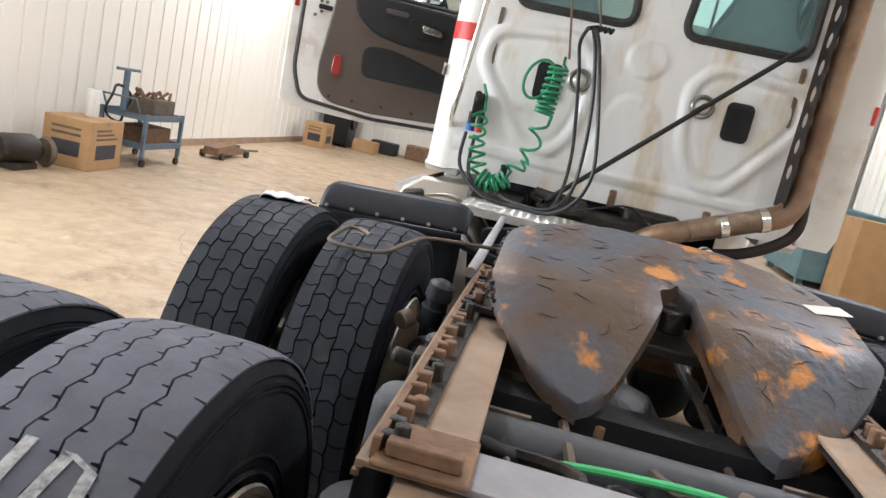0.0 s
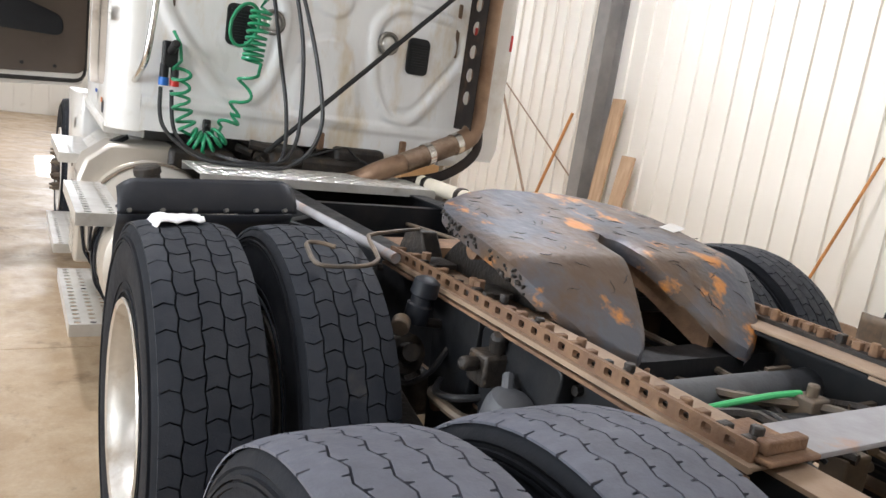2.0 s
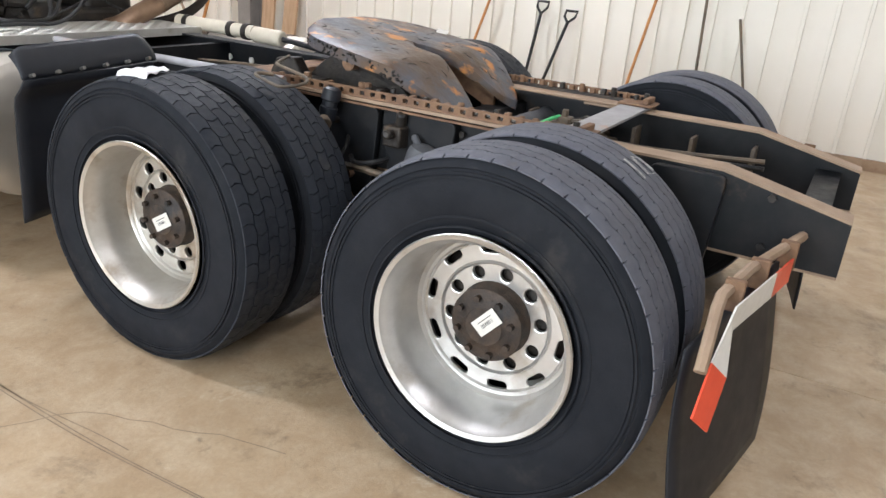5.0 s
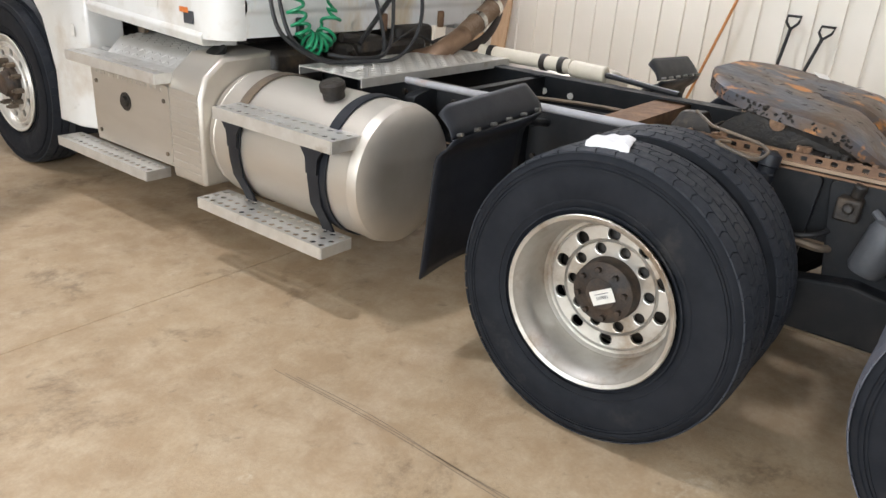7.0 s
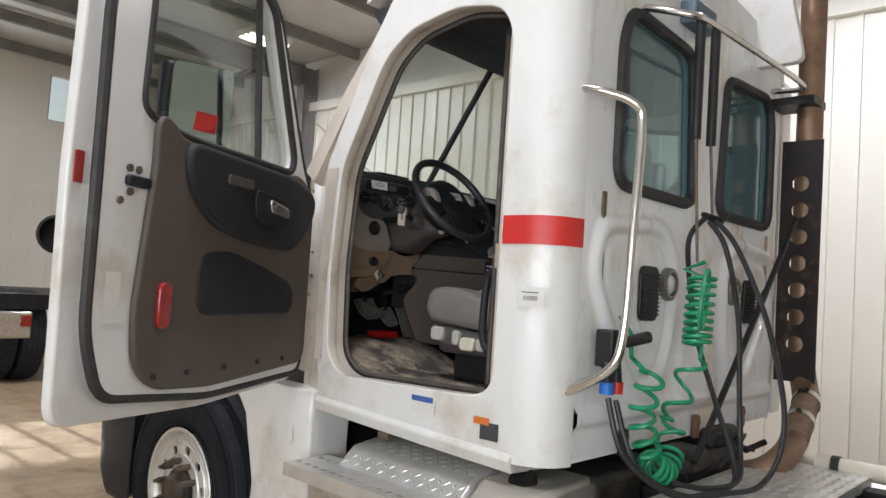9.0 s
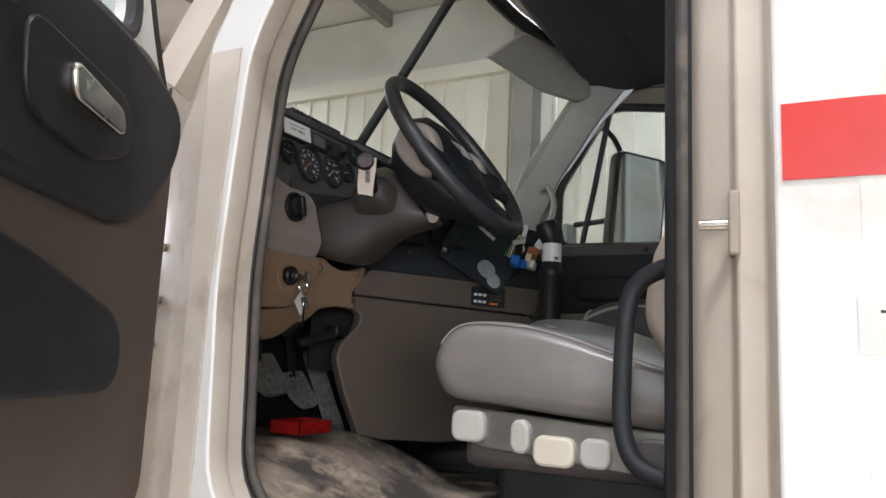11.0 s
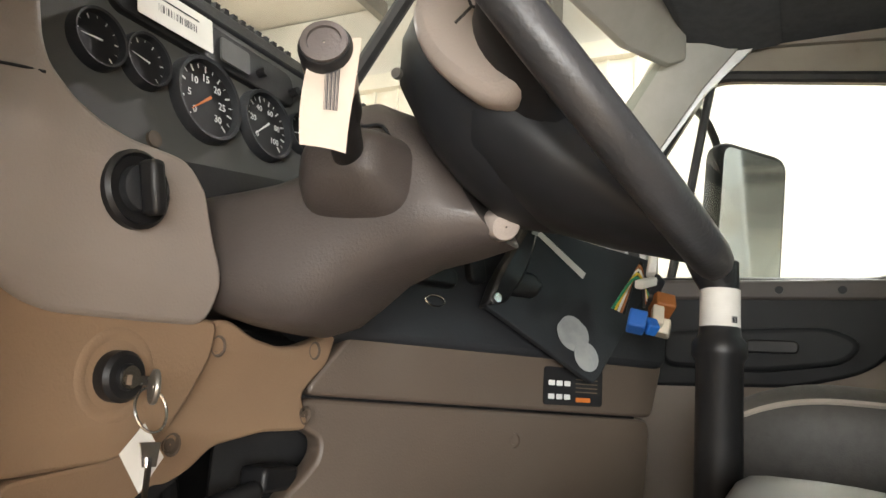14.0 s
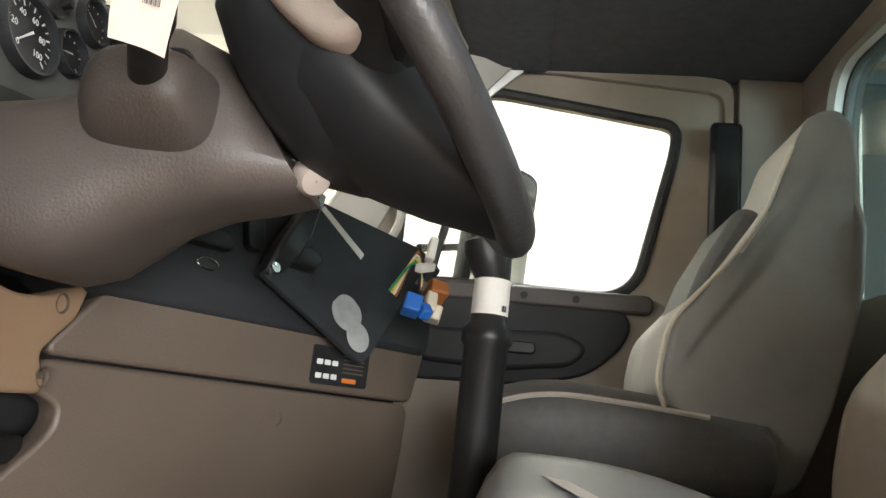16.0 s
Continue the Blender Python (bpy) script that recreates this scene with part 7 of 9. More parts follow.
plate("sill_cap", [rr(3.90, 4.70, 2.045, 2.082, 0.012)], 0.05, M_GREYP, at_x(1.0), pdoor, "", 0.01)
plate("armrest", [soften([(4.55, 1.93), (4.15, 1.95), (4.08, 1.92), (4.12, 1.88), (4.30, 1.855), (4.55, 1.86)], 0.03)], 0.05, M_CHAR, at_x(0.975), pdoor, "", 0.014)
plate("door_pull", [rr(4.22, 4.34, 1.895, 1.92, 0.01)], 0.02, M_BLACK, at_x(0.945), pdoor, "", 0.005)
for y in (4.26, 4.11):
    part("sill_screw", cyl(B(), (0.975, y, 2.062), (0.968, y, 2.062), 0.011, seg=10), M_CHAR, pdoor)
# right-hand mirror outside
MIRROR = soften([(-0.168, -0.26), (-0.120, 0.248), (0.142, 0.232), (0.094, -0.25)], 0.040, 5)
MM = frame_of((1.235, 4.337, 2.30), (0.75, -0.66, 0), (0, 0, 1))
mn = MM.to_3x3() @ Vector((0, 0, 1))
mn = mn if mn.x < 0 else -mn
mr2 = plate("side_mirror", [MIRROR], 0.06, M_BLACK, Matrix.Translation(mn * -0.032) @ MM, T, "passenger side mirror", 0.012)
plate("mirror_glass", [[(u * 0.95, v * 0.975) for u, v in MIRROR]], 0.004, M_MIRROR_BLUE, Matrix.Translation(mn * 0.001) @ MM, mr2)
part("mirror_arm", tube(B(), [(1.08, 4.6, 2.2), (1.25, 4.5, 2.25), (1.38, 4.40, 2.3), (1.25, 4.45, 2.6), (1.08, 4.5, 2.66)], 0.013, 8, n=4), M_BLACK, mr2)
# seat belt on the passenger pillar
blt = part("seat_belt", box(B(), 0.925, 0.965, 3.665, 3.755, 2.22, 2.62), M_BLACK, T, "black seat belt guide with yellow tag", bevel=0.015)
plate("belt_tag", [rr(3.675, 3.735, 2.235, 2.285, 0.004)], 0.002, M_YELLOW, at_x(0.923), blt)
part("belt_strap", box(B(), 0.965, 0.972, 3.67, 3.72, 1.4, 2.3), M_BLACK, blt)

# dash: main body, brow, defrost slots
dash = part("dashboard", loft(B(), [[(x, 5.02, 2.185), (x, 4.90, 2.205), (x, 4.835, 2.195 + e), (x, 4.815, 2.165 + e), (x, 4.835, 2.15), (x, 4.86, 1.95), (x, 4.90, 1.80), (x, 5.02, 1.75)] for x, e in ((-0.885, -0.02), (-0.70, -0.005), (-0.40, 0.0), (0.0, -0.005), (0.9, -0.02))]), M_CHAR, T, "wraparound dashboard in grey and tan", bevel=0.008)
for k in range(2):
    for j in range(14):
        x = -0.62 + k * 0.30 + j * 0.016
        part("vent_slot", box(B(), x, x + 0.008, 4.85, 4.93, 2.198, 2.209), M_BLACK, dash)
GP = frame_of((0, 4.805, 2.05), (1, 0, 0), (0, 0.18, 0.984))
GN = GP.to_3x3() @ Vector((0, 0, -1))
if GN.y > 0:
    GN = -GN
OUTL = soften([(-0.868, 0.0), (-0.862, -0.06), (-0.83, -0.098), (-0.70, -0.098), (-0.62, -0.090), (-0.43, -0.052), (-0.345, 0.0), (-0.335, 0.11), (-0.45, 0.125), (-0.86, 0.115)], 0.03)
gp = plate("gauge_panel", [OUTL], 0.012, M_GAUGEP, GP, dash, "", 0.003)


def gauge(u, v, r, sweep, needle, numbers=(), orange=False):
    c = GP @ Vector((u, v, 0)) + GN * 0.006
    bm = B()
    lathe(bm, [(r * 0.86, 0.003), (r * 0.88, 0.012), (r * 0.96, 0.013), (r, 0.008), (r * 1.02, 0.0)], c, GN, 36)
    g = part("gauge", bm, M_CHAR, dash)
    bm = B()
    lathe(bm, [(r * 0.88, 0.0035), (0.001, 0.0035)], c, GN, 32)
    part("dial", bm, M_DIAL, g)
    ux = Vector((1, 0, 0))
    uv = GP.to_3x3() @ Vector((0, 1, 0))
    bm = B()
    n = sweep
    for k in range(n + 1):
        a = radians(225 - 270 * k / n)
        big = k % 2 == 0
        d = ux * math.cos(a) + uv * math.sin(a)
        e = ux * -math.sin(a) + uv * math.cos(a)
        p0, p1 = c + GN * 0.0042 + d * r * (0.66 if big else 0.72), c + GN * 0.0042 + d * r * 0.82
        w = e * r * (0.022 if big else 0.012)
        bm.faces.new([bm.verts.new(p) for p in (p0 - w, p1 - w, p1 + w, p0 + w)])
    part("dial_scale", bm, M_MARK, g)
    for k, tx in enumerate(numbers):
        a = radians(225 - 270 * k / (len(numbers) - 1))
        d = ux * math.cos(a) + uv * math.sin(a)
        words("numeral", tx, r * 0.24, M_MARK, Matrix.Translation(c + GN * 0.0044 + d * r * 0.50) @ GP.to_3x3().to_4x4(), g)
    a = radians(225 - 270 * needle)
    d = ux * math.cos(a) + uv * math.sin(a)
    e = ux * -math.sin(a) + uv * math.cos(a)
    bm = B()
    q = c + GN * 0.0065
    bm.faces.new([bm.verts.new(p) for p in (q - d * r * 0.16 - e * r * 0.035, q + d * r * 0.62 - e * r * 0.012, q + d * r * 0.62 + e * r * 0.012, q - d * r * 0.16 + e * r * 0.035)])
    part("needle", bm, M_ORANGE if orange else M_MARK, g)
    return g


gauge(-0.750, 0.006, 0.031, 10, 0.15, (), False)
gauge(-0.692, 0.009, 0.030, 10, 0.2, (), False)
gauge(-0.605, 0.001, 0.051, 16, 0.02, ("0", "5", "10", "15", "20", "25", "30"), True)
gauge(-0.502, 0.007, 0.046, 18, 0.02, ("0", "20", "40", "60", "80", "100"), False)
gauge(-0.430, 0.022, 0.028, 10, 0.12, (), False)
gauge(-0.384, 0.086, 0.030, 10, 0.3, (), False)
# warning strip with small display, switches and the sticker on it
plate("light_bar", [rr(-0.735, -0.445, 0.054, 0.098, 0.015)], 0.012, M_BLACK, Matrix.Translation(GN * 0.008) @ GP, gp, "", 0.003)
plate("display", [rr(-0.585, -0.535, 0.060, 0.090, 0.004)], 0.003, M_GAUGEP, Matrix.Translation(GN * 0.0155) @ GP, gp)
for u in (-0.515, -0.45):
    c = GP @ Vector((u, 0.072, 0)) + GN * 0.012
    part("reset_knob", cyl(B(), c, c + GN * 0.014, 0.006, seg=10), M_BLACK, gp)
c = GP @ Vector((-0.678, -0.072, 0)) + GN * 0.006
part("key_hole", cyl(B(), c, c + GN * 0.004, 0.009, seg=12), M_STRAP, gp)
# Flat black plate stands in for the shaded gap above the column.
plate("recess_shade", [[(-0.645, -0.125), (-0.47, -0.11), (-0.44, -0.052), (-0.635, -0.083)]], 0.006, M_BLACK, Matrix.Translation(GN * 0.006) @ GP, gp)


def paper(name, m, w, h, label, cat="label", bars=True, group=""):
    """A printed paper sticker with plain bars for its small print."""
    p = tagged(put_mesh(name, plate_mesh(name, [rr(-w / 2, w / 2, -h / 2, h / 2, 0.002, 2)], 0.0008, M_PAPER, m), None), label, cat, group)
    if bars:
        bm = B()
        rnd = random.Random(int(w * 1e5) + int(h * 1e4))
        for zz in (0.0009, -0.0009):
            x = -w * 0.25
            while x < w * 0.25:
                bw = rnd.choice((0.006, 0.012, 0.02)) * w
                bm.faces.new([bm.verts.new(m @ Vector(q)) for q in ((x, -h * 0.16, zz), (x + bw, -h * 0.16, zz), (x + bw, h * 0.06, zz), (x, h * 0.06, zz))])
                x += bw + rnd.choice((0.01, 0.018)) * w
            bm.faces.new([bm.verts.new(m @ Vector(q)) for q in ((-w * 0.3, h * 0.2, zz), (w * 0.3, h * 0.2, zz), (w * 0.3, h * 0.25, zz), (-w * 0.3, h * 0.25, zz))])
        part("print", bm, M_INK, p)
    return p


paper("inventory_sticker", Matrix.Translation(GN * 0.018) @ GP @ pose(-0.655, 0.078, 0, 0, 0, 1), 0.108, 0.042, "white paper sticker with barcode on the instrument panel")

# pod with the light switch, left end of the dash, running up beside the gauges
POD = soften([(-0.836, 1.986), (-0.812, 1.962), (-0.785, 1.950), (-0.756, 1.944), (-0.705, 1.945), (-0.688, 1.943), (-0.670, 1.920), (-0.652, 1.877), (-0.637, 1.852), (-0.632, 1.812), (-0.640, 1.802), (-0.716, 1.799),
              (-0.797, 1.797), (-0.824, 1.803), (-0.848, 1.816), (-0.866, 1.833), (-0.878, 1.853), (-0.881, 1.90), (-0.883, 1.95), (-0.880, 2.05), (-0.880, 2.16), (-0.834, 2.16), (-0.842, 2.05), (-0.842, 2.01)], 0.010, 3)


def pod_face(p):
    d = 0.40 * max(0.0, 1.836 - p.z) + 0.32 * max(0.0, p.z - 1.925) + 0.55 * max(0.0, -0.845 - p.x) + 0.05 * max(0.0, p.x + 0.70)
    return Vector((p.x, p.y + d, p.z))


moulded("switch_pod", [POD], 0.070, M_GREYP_LIT, at_y(4.748), dash, pod_face, "", 0.006, 0.022)
part("pod_seam", tube(B(), [pod_face(Vector((x, 4.7125, 1.975 + 0.10 * (x + 0.86)))) for x in (-0.884, -0.87, -0.855, -0.838)], 0.0014, 6), M_CHAR, dash)
kc, kd = Vector((-0.752, 4.713, 1.903)), Vector((0, -1, 0.06)).normalized()
bm = B()
lathe(bm, [(0.035, -0.004), (0.035, 0.005), (0.0315, 0.008), (0.029, 0.005), (0.021, 0.005)], kc, kd, 32)
kn = part("light_switch", bm, M_BLACK, dash)
bm = B()
lathe(bm, [(0.021, 0.003), (0.020, 0.012), (0.0175, 0.014), (0.001, 0.014)], kc, kd, 24)
part("dial", bm, M_CHAR, kn)
part("dial_grip", box(B(), -0.0075, 0.0075, -0.024, 0.024, 0.0, 0.02, Matrix.Translation(kc + kd * 0.012) @ frame_of((0, 0, 0), (1, 0, 0.25), (0, 0, 1))), M_BLACK, kn, bevel=0.005)


# tan lower panel with ignition, column panel, knee panels
def lower_face(p):
    return Vector((p.x, p.y + 0.30 * max(0.0, 1.700 - p.z) + 0.5 * max(0.0, -0.86 - p.x), p.z))


moulded("lower_panel", [soften([(-0.90, 1.664), (-0.80, 1.666), (-0.708, 1.674), (-0.668, 1.690), (-0.640, 1.728), (-0.617, 1.766), (-0.612, 1.801), (-0.716, 1.796), (-0.797, 1.793), (-0.828, 1.799), (-0.852, 1.813), (-0.870, 1.831), (-0.884, 1.855), (-0.90, 1.90)], 0.010, 3)],
        0.03, M_TAN, at_y(4.75), dash, lower_face, "tan lower dash panel", 0.004, 0.02)
bm = B()
lathe(bm, [(0.046, -0.003), (0.040, 0.001), (0.032, 0.001), (0.024, -0.004)], (-0.726, 4.735, 1.745), (0, -1, 0), 32)
part("ignition_boss", bm, M_TAN, dash, smooth=60)
bm = B()
lathe(bm, [(0.0225, 0.0), (0.0225, 0.012), (0.019, 0.016), (0.012, 0.016), (0.011, 0.019), (0.001, 0.019)], (-0.727, 4.735, 1.744), (0, -1, 0), 24)
ig = part("ignition_lock", bm, M_BLACK, dash)
part("lock_face", cyl(B(), (-0.727, 4.718, 1.744), (-0.727, 4.714, 1.744), 0.010, seg=16), M_CHROME, ig)
COLP = soften([(-0.604, 1.802), (-0.582, 1.804), (-0.545, 1.789), (-0.50, 1.782), (-0.46, 1.785), (-0.423, 1.796), (-0.386, 1.812), (-0.402, 1.77), (-0.440, 1.732), (-0.432, 1.694), (-0.51, 1.694), (-0.582, 1.680), (-0.60, 1.654),
               (-0.689, 1.602), (-0.719, 1.595), (-0.786, 1.616), (-0.793, 1.653), (-0.704, 1.666), (-0.662, 1.684), (-0.634, 1.725), (-0.611, 1.764)], 0.010, 3)


def column_face(p):
    return Vector((p.x, p.y + 0.55 * max(0.0, 1.690 - p.z) + 0.008 * math.sin(max(0.0, min(1.0, (1.775 - p.z) / 0.07)) * math.pi), p.z))


colp = moulded("column_panel", [COLP], 0.022, M_TAN, at_y(4.754), dash, column_face, "", 0.004, 0.018)
for x, z in ((-0.598, 1.779), (-0.430, 1.786), (-0.436, 1.708), (-0.645, 1.682)):
    bm = B()
    lathe(bm, [(0.0115, 0.0035), (0.0095, 0.0030), (0.0085, -0.002), (0.0065, -0.002), (0.006, 0.001), (0.001, 0.001)], (x, 4.7445, z), (0, -1, 0), 16)
    part("screw", bm, M_KNEE, colp)
# slot with the hood release below the column panel
plate("release_slot", [soften([(-0.690, 1.606), (-0.605, 1.660), (-0.592, 1.652), (-0.675, 1.600)], 0.006)], 0.004, M_DIAL, at_y(4.772), dash)
KO = Vector((-0.40, 4.748, 0))
KU = Vector((0.876, -0.482, 0))
KM = frame_of(KO, KU, (0, 0, 1))
KN = Vector((-0.482, -0.876, 0))


def knee(d):
    return Matrix.Translation(KN * d) @ KM


kp = plate("knee_panel", [soften([(-0.022, 1.722), (0.626, 1.711), (0.622, 1.64), (0.585, 1.36), (0.30, 1.335), (0.03, 1.35), (-0.025, 1.47), (-0.055, 1.56), (-0.04, 1.598), (-0.008, 1.628), (0.012, 1.655), (0.010, 1.682), (-0.01, 1.692), (-0.03, 1.70)], 0.018)], 0.04, M_KNEE, knee(-0.02), dash, "taupe knee panel", 0.006)
plate("hole_shade", [soften([(-0.10, 1.52), (0.03, 1.52), (0.03, 1.71), (-0.10, 1.71)], 0.01)], 0.01, M_BLACK, knee(-0.09), dash)
plate("trim_strip", [soften([(-0.016, 1.737), (0.632, 1.727), (0.657, 1.810), (0.044, 1.813)], 0.010)], 0.04, M_KNEE, knee(-0.02), dash, "", 0.006)
plate("panel_gap", [[(-0.02, 1.70), (0.62, 1.70), (0.62, 1.75), (-0.02, 1.75)]], 0.008, M_BLACK, knee(-0.030), dash)
bm = B()
lathe(bm, [(0.0135, 0.002), (0.011, 0.002), (0.0098, -0.004), (0.007, -0.004), (0.006, 0.000), (0.001, 0.000)], KO + KU * 0.322 + Vector((0, 0, 1.680)) + KN * 0.001, KN, 18)
part("screw", bm, M_KNEE, kp)
upm = frame_of(KO + KN * 0.005 + Vector((0, 0, 1.818)), KU, Vector((0.12, 0.22, 1)))
UN = upm.to_3x3() @ Vector((0, 0, 1))
UN = UN if UN.y < 0 else -UN
up = plate("center_panel", [soften([(-0.04, 0), (0.66, 0), (0.685, 0.075), (0.66, 0.12), (0.40, 0.19), (-0.04, 0.19)], 0.02)], 0.05, M_CHAR, Matrix.Translation(UN * -0.025) @ upm, dash, "", 0.012)
# the block of the centre stack behind that panel, up to the dash
front_ = [upm @ Vector((u, v, 0)) - UN * 0.03 for u, v in ((-0.06, 0.0), (0.655, 0.0), (0.685, 0.072), (0.63, 0.085), (0.60, 0.225), (0.35, 0.25), (-0.06, 0.26))]
bm = B()
loft(bm, [front_, [p + Vector((0.05, 0.36, 0.0)) for p in front_]])
part("center_console", bm, M_CHAR, dash, bevel=0.015)
# switches below the column
for u, v, w, h in ((0.115, 0.082, 0.088, 0.020), (0.235, 0.095, 0.024, 0.045)):
    plate("switch", [rr(u, u + w, v, v + h, 0.007)], 0.02, M_BLACK, Matrix.Translation(UN * 0.004) @ upm, up, "", 0.004)
part("emblem", tube(B(), [upm @ Vector((0.170 + 0.017 * math.cos(a), 0.056 + 0.008 * math.sin(a), 0)) + UN * 0.002 for a in (2 * math.pi * k / 24 for k in range(24))], 0.0016, 6, True), M_CHROME, up)
# loose flat panel with a taped label and two overlapping round stickers
LM = Matrix.Translation(UN * 0.024) @ upm
lp = plate("loose_panel", [soften([(0.346, 0.196), (0.640, 0.180), (0.650, 0.160), (0.458, -0.040), (0.440, -0.053), (0.424, -0.045), (0.243, 0.050), (0.250, 0.066)], 0.006, 3)], 0.010, M_CHAR, LM, dash, "", 0.002)
plate("tape", [[(0.362, 0.183), (0.372, 0.190), (0.462, 0.130), (0.453, 0.119)]], 0.0008, M_PAPER, Matrix.Translation(UN * 0.030) @ upm, lp)
plate("round_sticker", [[(0.411 + 0.034 * math.cos(a) * (1.0 if math.sin(a) < 0.6 else 0.9), 0.022 + 0.029 * math.sin(a)) for a in (2 * math.pi * k / 28 for k in range(28))]], 0.0008, M_GREYFILM, Matrix.Translation(UN * 0.0303) @ upm, lp)
plate("round_sticker", [[(0.432 + 0.026 * math.cos(a), -0.014 + 0.024 * math.sin(a)) for a in (2 * math.pi * k / 24 for k in range(24))]], 0.0008, M_GREYFILM, Matrix.Translation(UN * 0.0312) @ upm, lp)
# lever assembly beside the loose panel
def on_up(u, v, d):
    return upm @ Vector((u, v, 0)) + UN * d


lv = part("trailer_brake_lever", loft(B(), [[on_up(u - w, v - 0.2 * w, d), on_up(u + w, v + 0.2 * w, d), on_up(u + w, v + 0.2 * w, d - 0.03), on_up(u - w, v - 0.2 * w, d - 0.03)] for u, v, w, d in ((0.258, 0.052, 0.018, 0.036), (0.272, 0.080, 0.026, 0.050), (0.290, 0.112, 0.027, 0.056), (0.318, 0.150, 0.020, 0.050), (0.338, 0.180, 0.016, 0.046), (0.348, 0.200, 0.014, 0.040))]), M_BLACK, dash, bevel=0.006)
part("lever_foot", loft(B(), [[on_up(u - w, v, d), on_up(u + w, v, d), on_up(u + w, v, d - 0.025), on_up(u - w, v, d - 0.025)] for u, v, w, d in ((0.305, 0.070, 0.030, 0.040), (0.318, 0.086, 0.028, 0.048), (0.322, 0.108, 0.014, 0.044))]), M_BLACK, lv, bevel=0.006)
part("lever_pin", cyl(B(), on_up(0.252, 0.058, 0.03), on_up(0.252, 0.058, 0.044), 0.008, seg=12), M_CHROME, lv)
plate("lever_print", [[(0.334, 0.172), (0.346, 0.170), (0.356, 0.196), (0.345, 0.199)]], 0.0008, M_GREYFILM, Matrix.Translation(UN * 0.0475) @ upm, lv)
# black card with printed keys
bc = plate("shift_card", [rr(0.378, 0.508, 1.735, 1.794, 0.006)], 0.002, M_DIAL, knee(0.0015), dash)
for r in range(2):
    for c_ in range(3):
        plate("card_key", [rr(0.387 + c_ * 0.017, 0.400 + c_ * 0.017, 1.744 + r * 0.021, 1.752 + r * 0.021, 0.001, 1)], 0.0006, M_MARK, knee(0.003), bc)
plate("card_bar", [rr(0.447, 0.480, 1.741, 1.748, 0.001, 1)], 0.0006, M_ORANGE, knee(0.003), bc)
bm = B()
for k in range(5):
    z = 1.756 + 0.0065 * k
    bm.faces.new([bm.verts.new(knee(0.003) @ Vector(q)) for q in ((0.446, z, 0), (0.496, z, 0), (0.496, z + 0.0018, 0), (0.446, z + 0.0018, 0))])
part("card_print", bm, M_STRAP, bc)
# unplugged connectors lying on the corner of the centre panel
conn = thing("loose_connectors", "bundle of unplugged blue brown and white wire connectors", "connectors", (-0.030, 4.430, 1.915))
for p, (w, d, h), m, rot in (((-0.034, -0.006, -0.040), (0.015, 0.012, 0.013), M_BLUE, 0.3), ((-0.018, -0.020, -0.044), (0.009, 0.008, 0.010), M_BLUE, 0.8), ((0.020, -0.026, -0.016), (0.019, 0.014, 0.012), M_BROWNP, 0.6),
                             ((-0.052, -0.020, 0.004), (0.024, 0.006, 0.006), M_PAPER, -0.25), ((-0.014, -0.02, 0.034), (0.008, 0.006, 0.020), M_PAPER, 0.4), ((0.016, -0.026, -0.042), (0.017, 0.012, 0.011), M_CREAM, 0.15),
                             ((0.038, -0.012, 0.016), (0.013, 0.010, 0.012), M_CHAR, 0.9), ((0.0, -0.024, -0.030), (0.008, 0.008, 0.016), M_CREAM, 0.5), ((0.042, -0.018, -0.004), (0.009, 0.008, 0.009), M_ORANGE, 0.2)):
    part("connector", box(B(), -w * 1.1, w * 1.1, -d * 1.1, d * 1.1, -h * 1.1, h * 1.1, Matrix.Translation(Vector(p) * 1.25) @ Euler((0.2, rot, rot)).to_matrix().to_4x4()), m, conn, bevel=0.003)
for k, m in enumerate((M_GREEN, M_YELLOW, M_PAPER, M_BROWNP, M_BLACK)):
    part("wire", tube(B(), [(0.02 * k - 0.04, 0.03, -0.03), (0.01 * k - 0.02, 0.0, 0.02 + 0.008 * k), (0.03 - 0.008 * k, -0.01, 0.0 - 0.006 * k)], 0.0022, 6, n=6), m, conn)

# steering column, wheel and stalk
sq = lambda v: math.copysign(abs(v) ** 0.62, v)
COLS = (((4.86, 1.815), (4.86, 1.945), 0.100), ((4.775, 1.815), (4.79, 1.947), 0.102), ((4.728, 1.803), (4.73, 1.953), 0.099), ((4.686, 1.797), (4.69, 1.960), 0.093), ((4.65, 1.806), (4.655, 1.972), 0.086), ((4.62, 1.825), (4.64, 2.010), 0.081),
        ((4.585, 1.852), (4.615, 2.040), 0.078), ((4.54, 1.872), (4.59, 2.042), 0.075), ((4.497, 1.881), (4.545, 2.022), 0.068), ((4.453, 1.892), (4.52, 1.99), 0.052))
col = part("steering_column", loft(B(), [[(-0.527 + w * sq(math.cos(a)), (b[0] + t[0]) / 2 + (t[0] - b[0]) / 2 * sq(math.sin(a)), (b[1] + t[1]) / 2 + (t[1] - b[1]) / 2 * sq(math.sin(a))) for a in (2 * math.pi * k / 40 for k in range(40))] for b, t, w in COLS]),
           M_GREYP, dash, "grey steering column shroud", smooth=70)
part("stalk_boss", loft(B(), [[(x, 4.588 + dy + ry * sq(math.cos(a)), 1.953 + dz + rz * sq(math.sin(a))) for a in (2 * math.pi * k / 28 for k in range(28))] for x, dy, dz, ry, rz in
                              ((-0.57, 0.0, -0.006, 0.064, 0.046), (-0.608, 0.0, -0.004, 0.058, 0.041), (-0.630, -0.003, 0.0, 0.050, 0.034), (-0.645, -0.008, 0.003, 0.038, 0.026), (-0.652, -0.012, 0.005, 0.022, 0.018))]), M_GREYP, col, smooth=70)
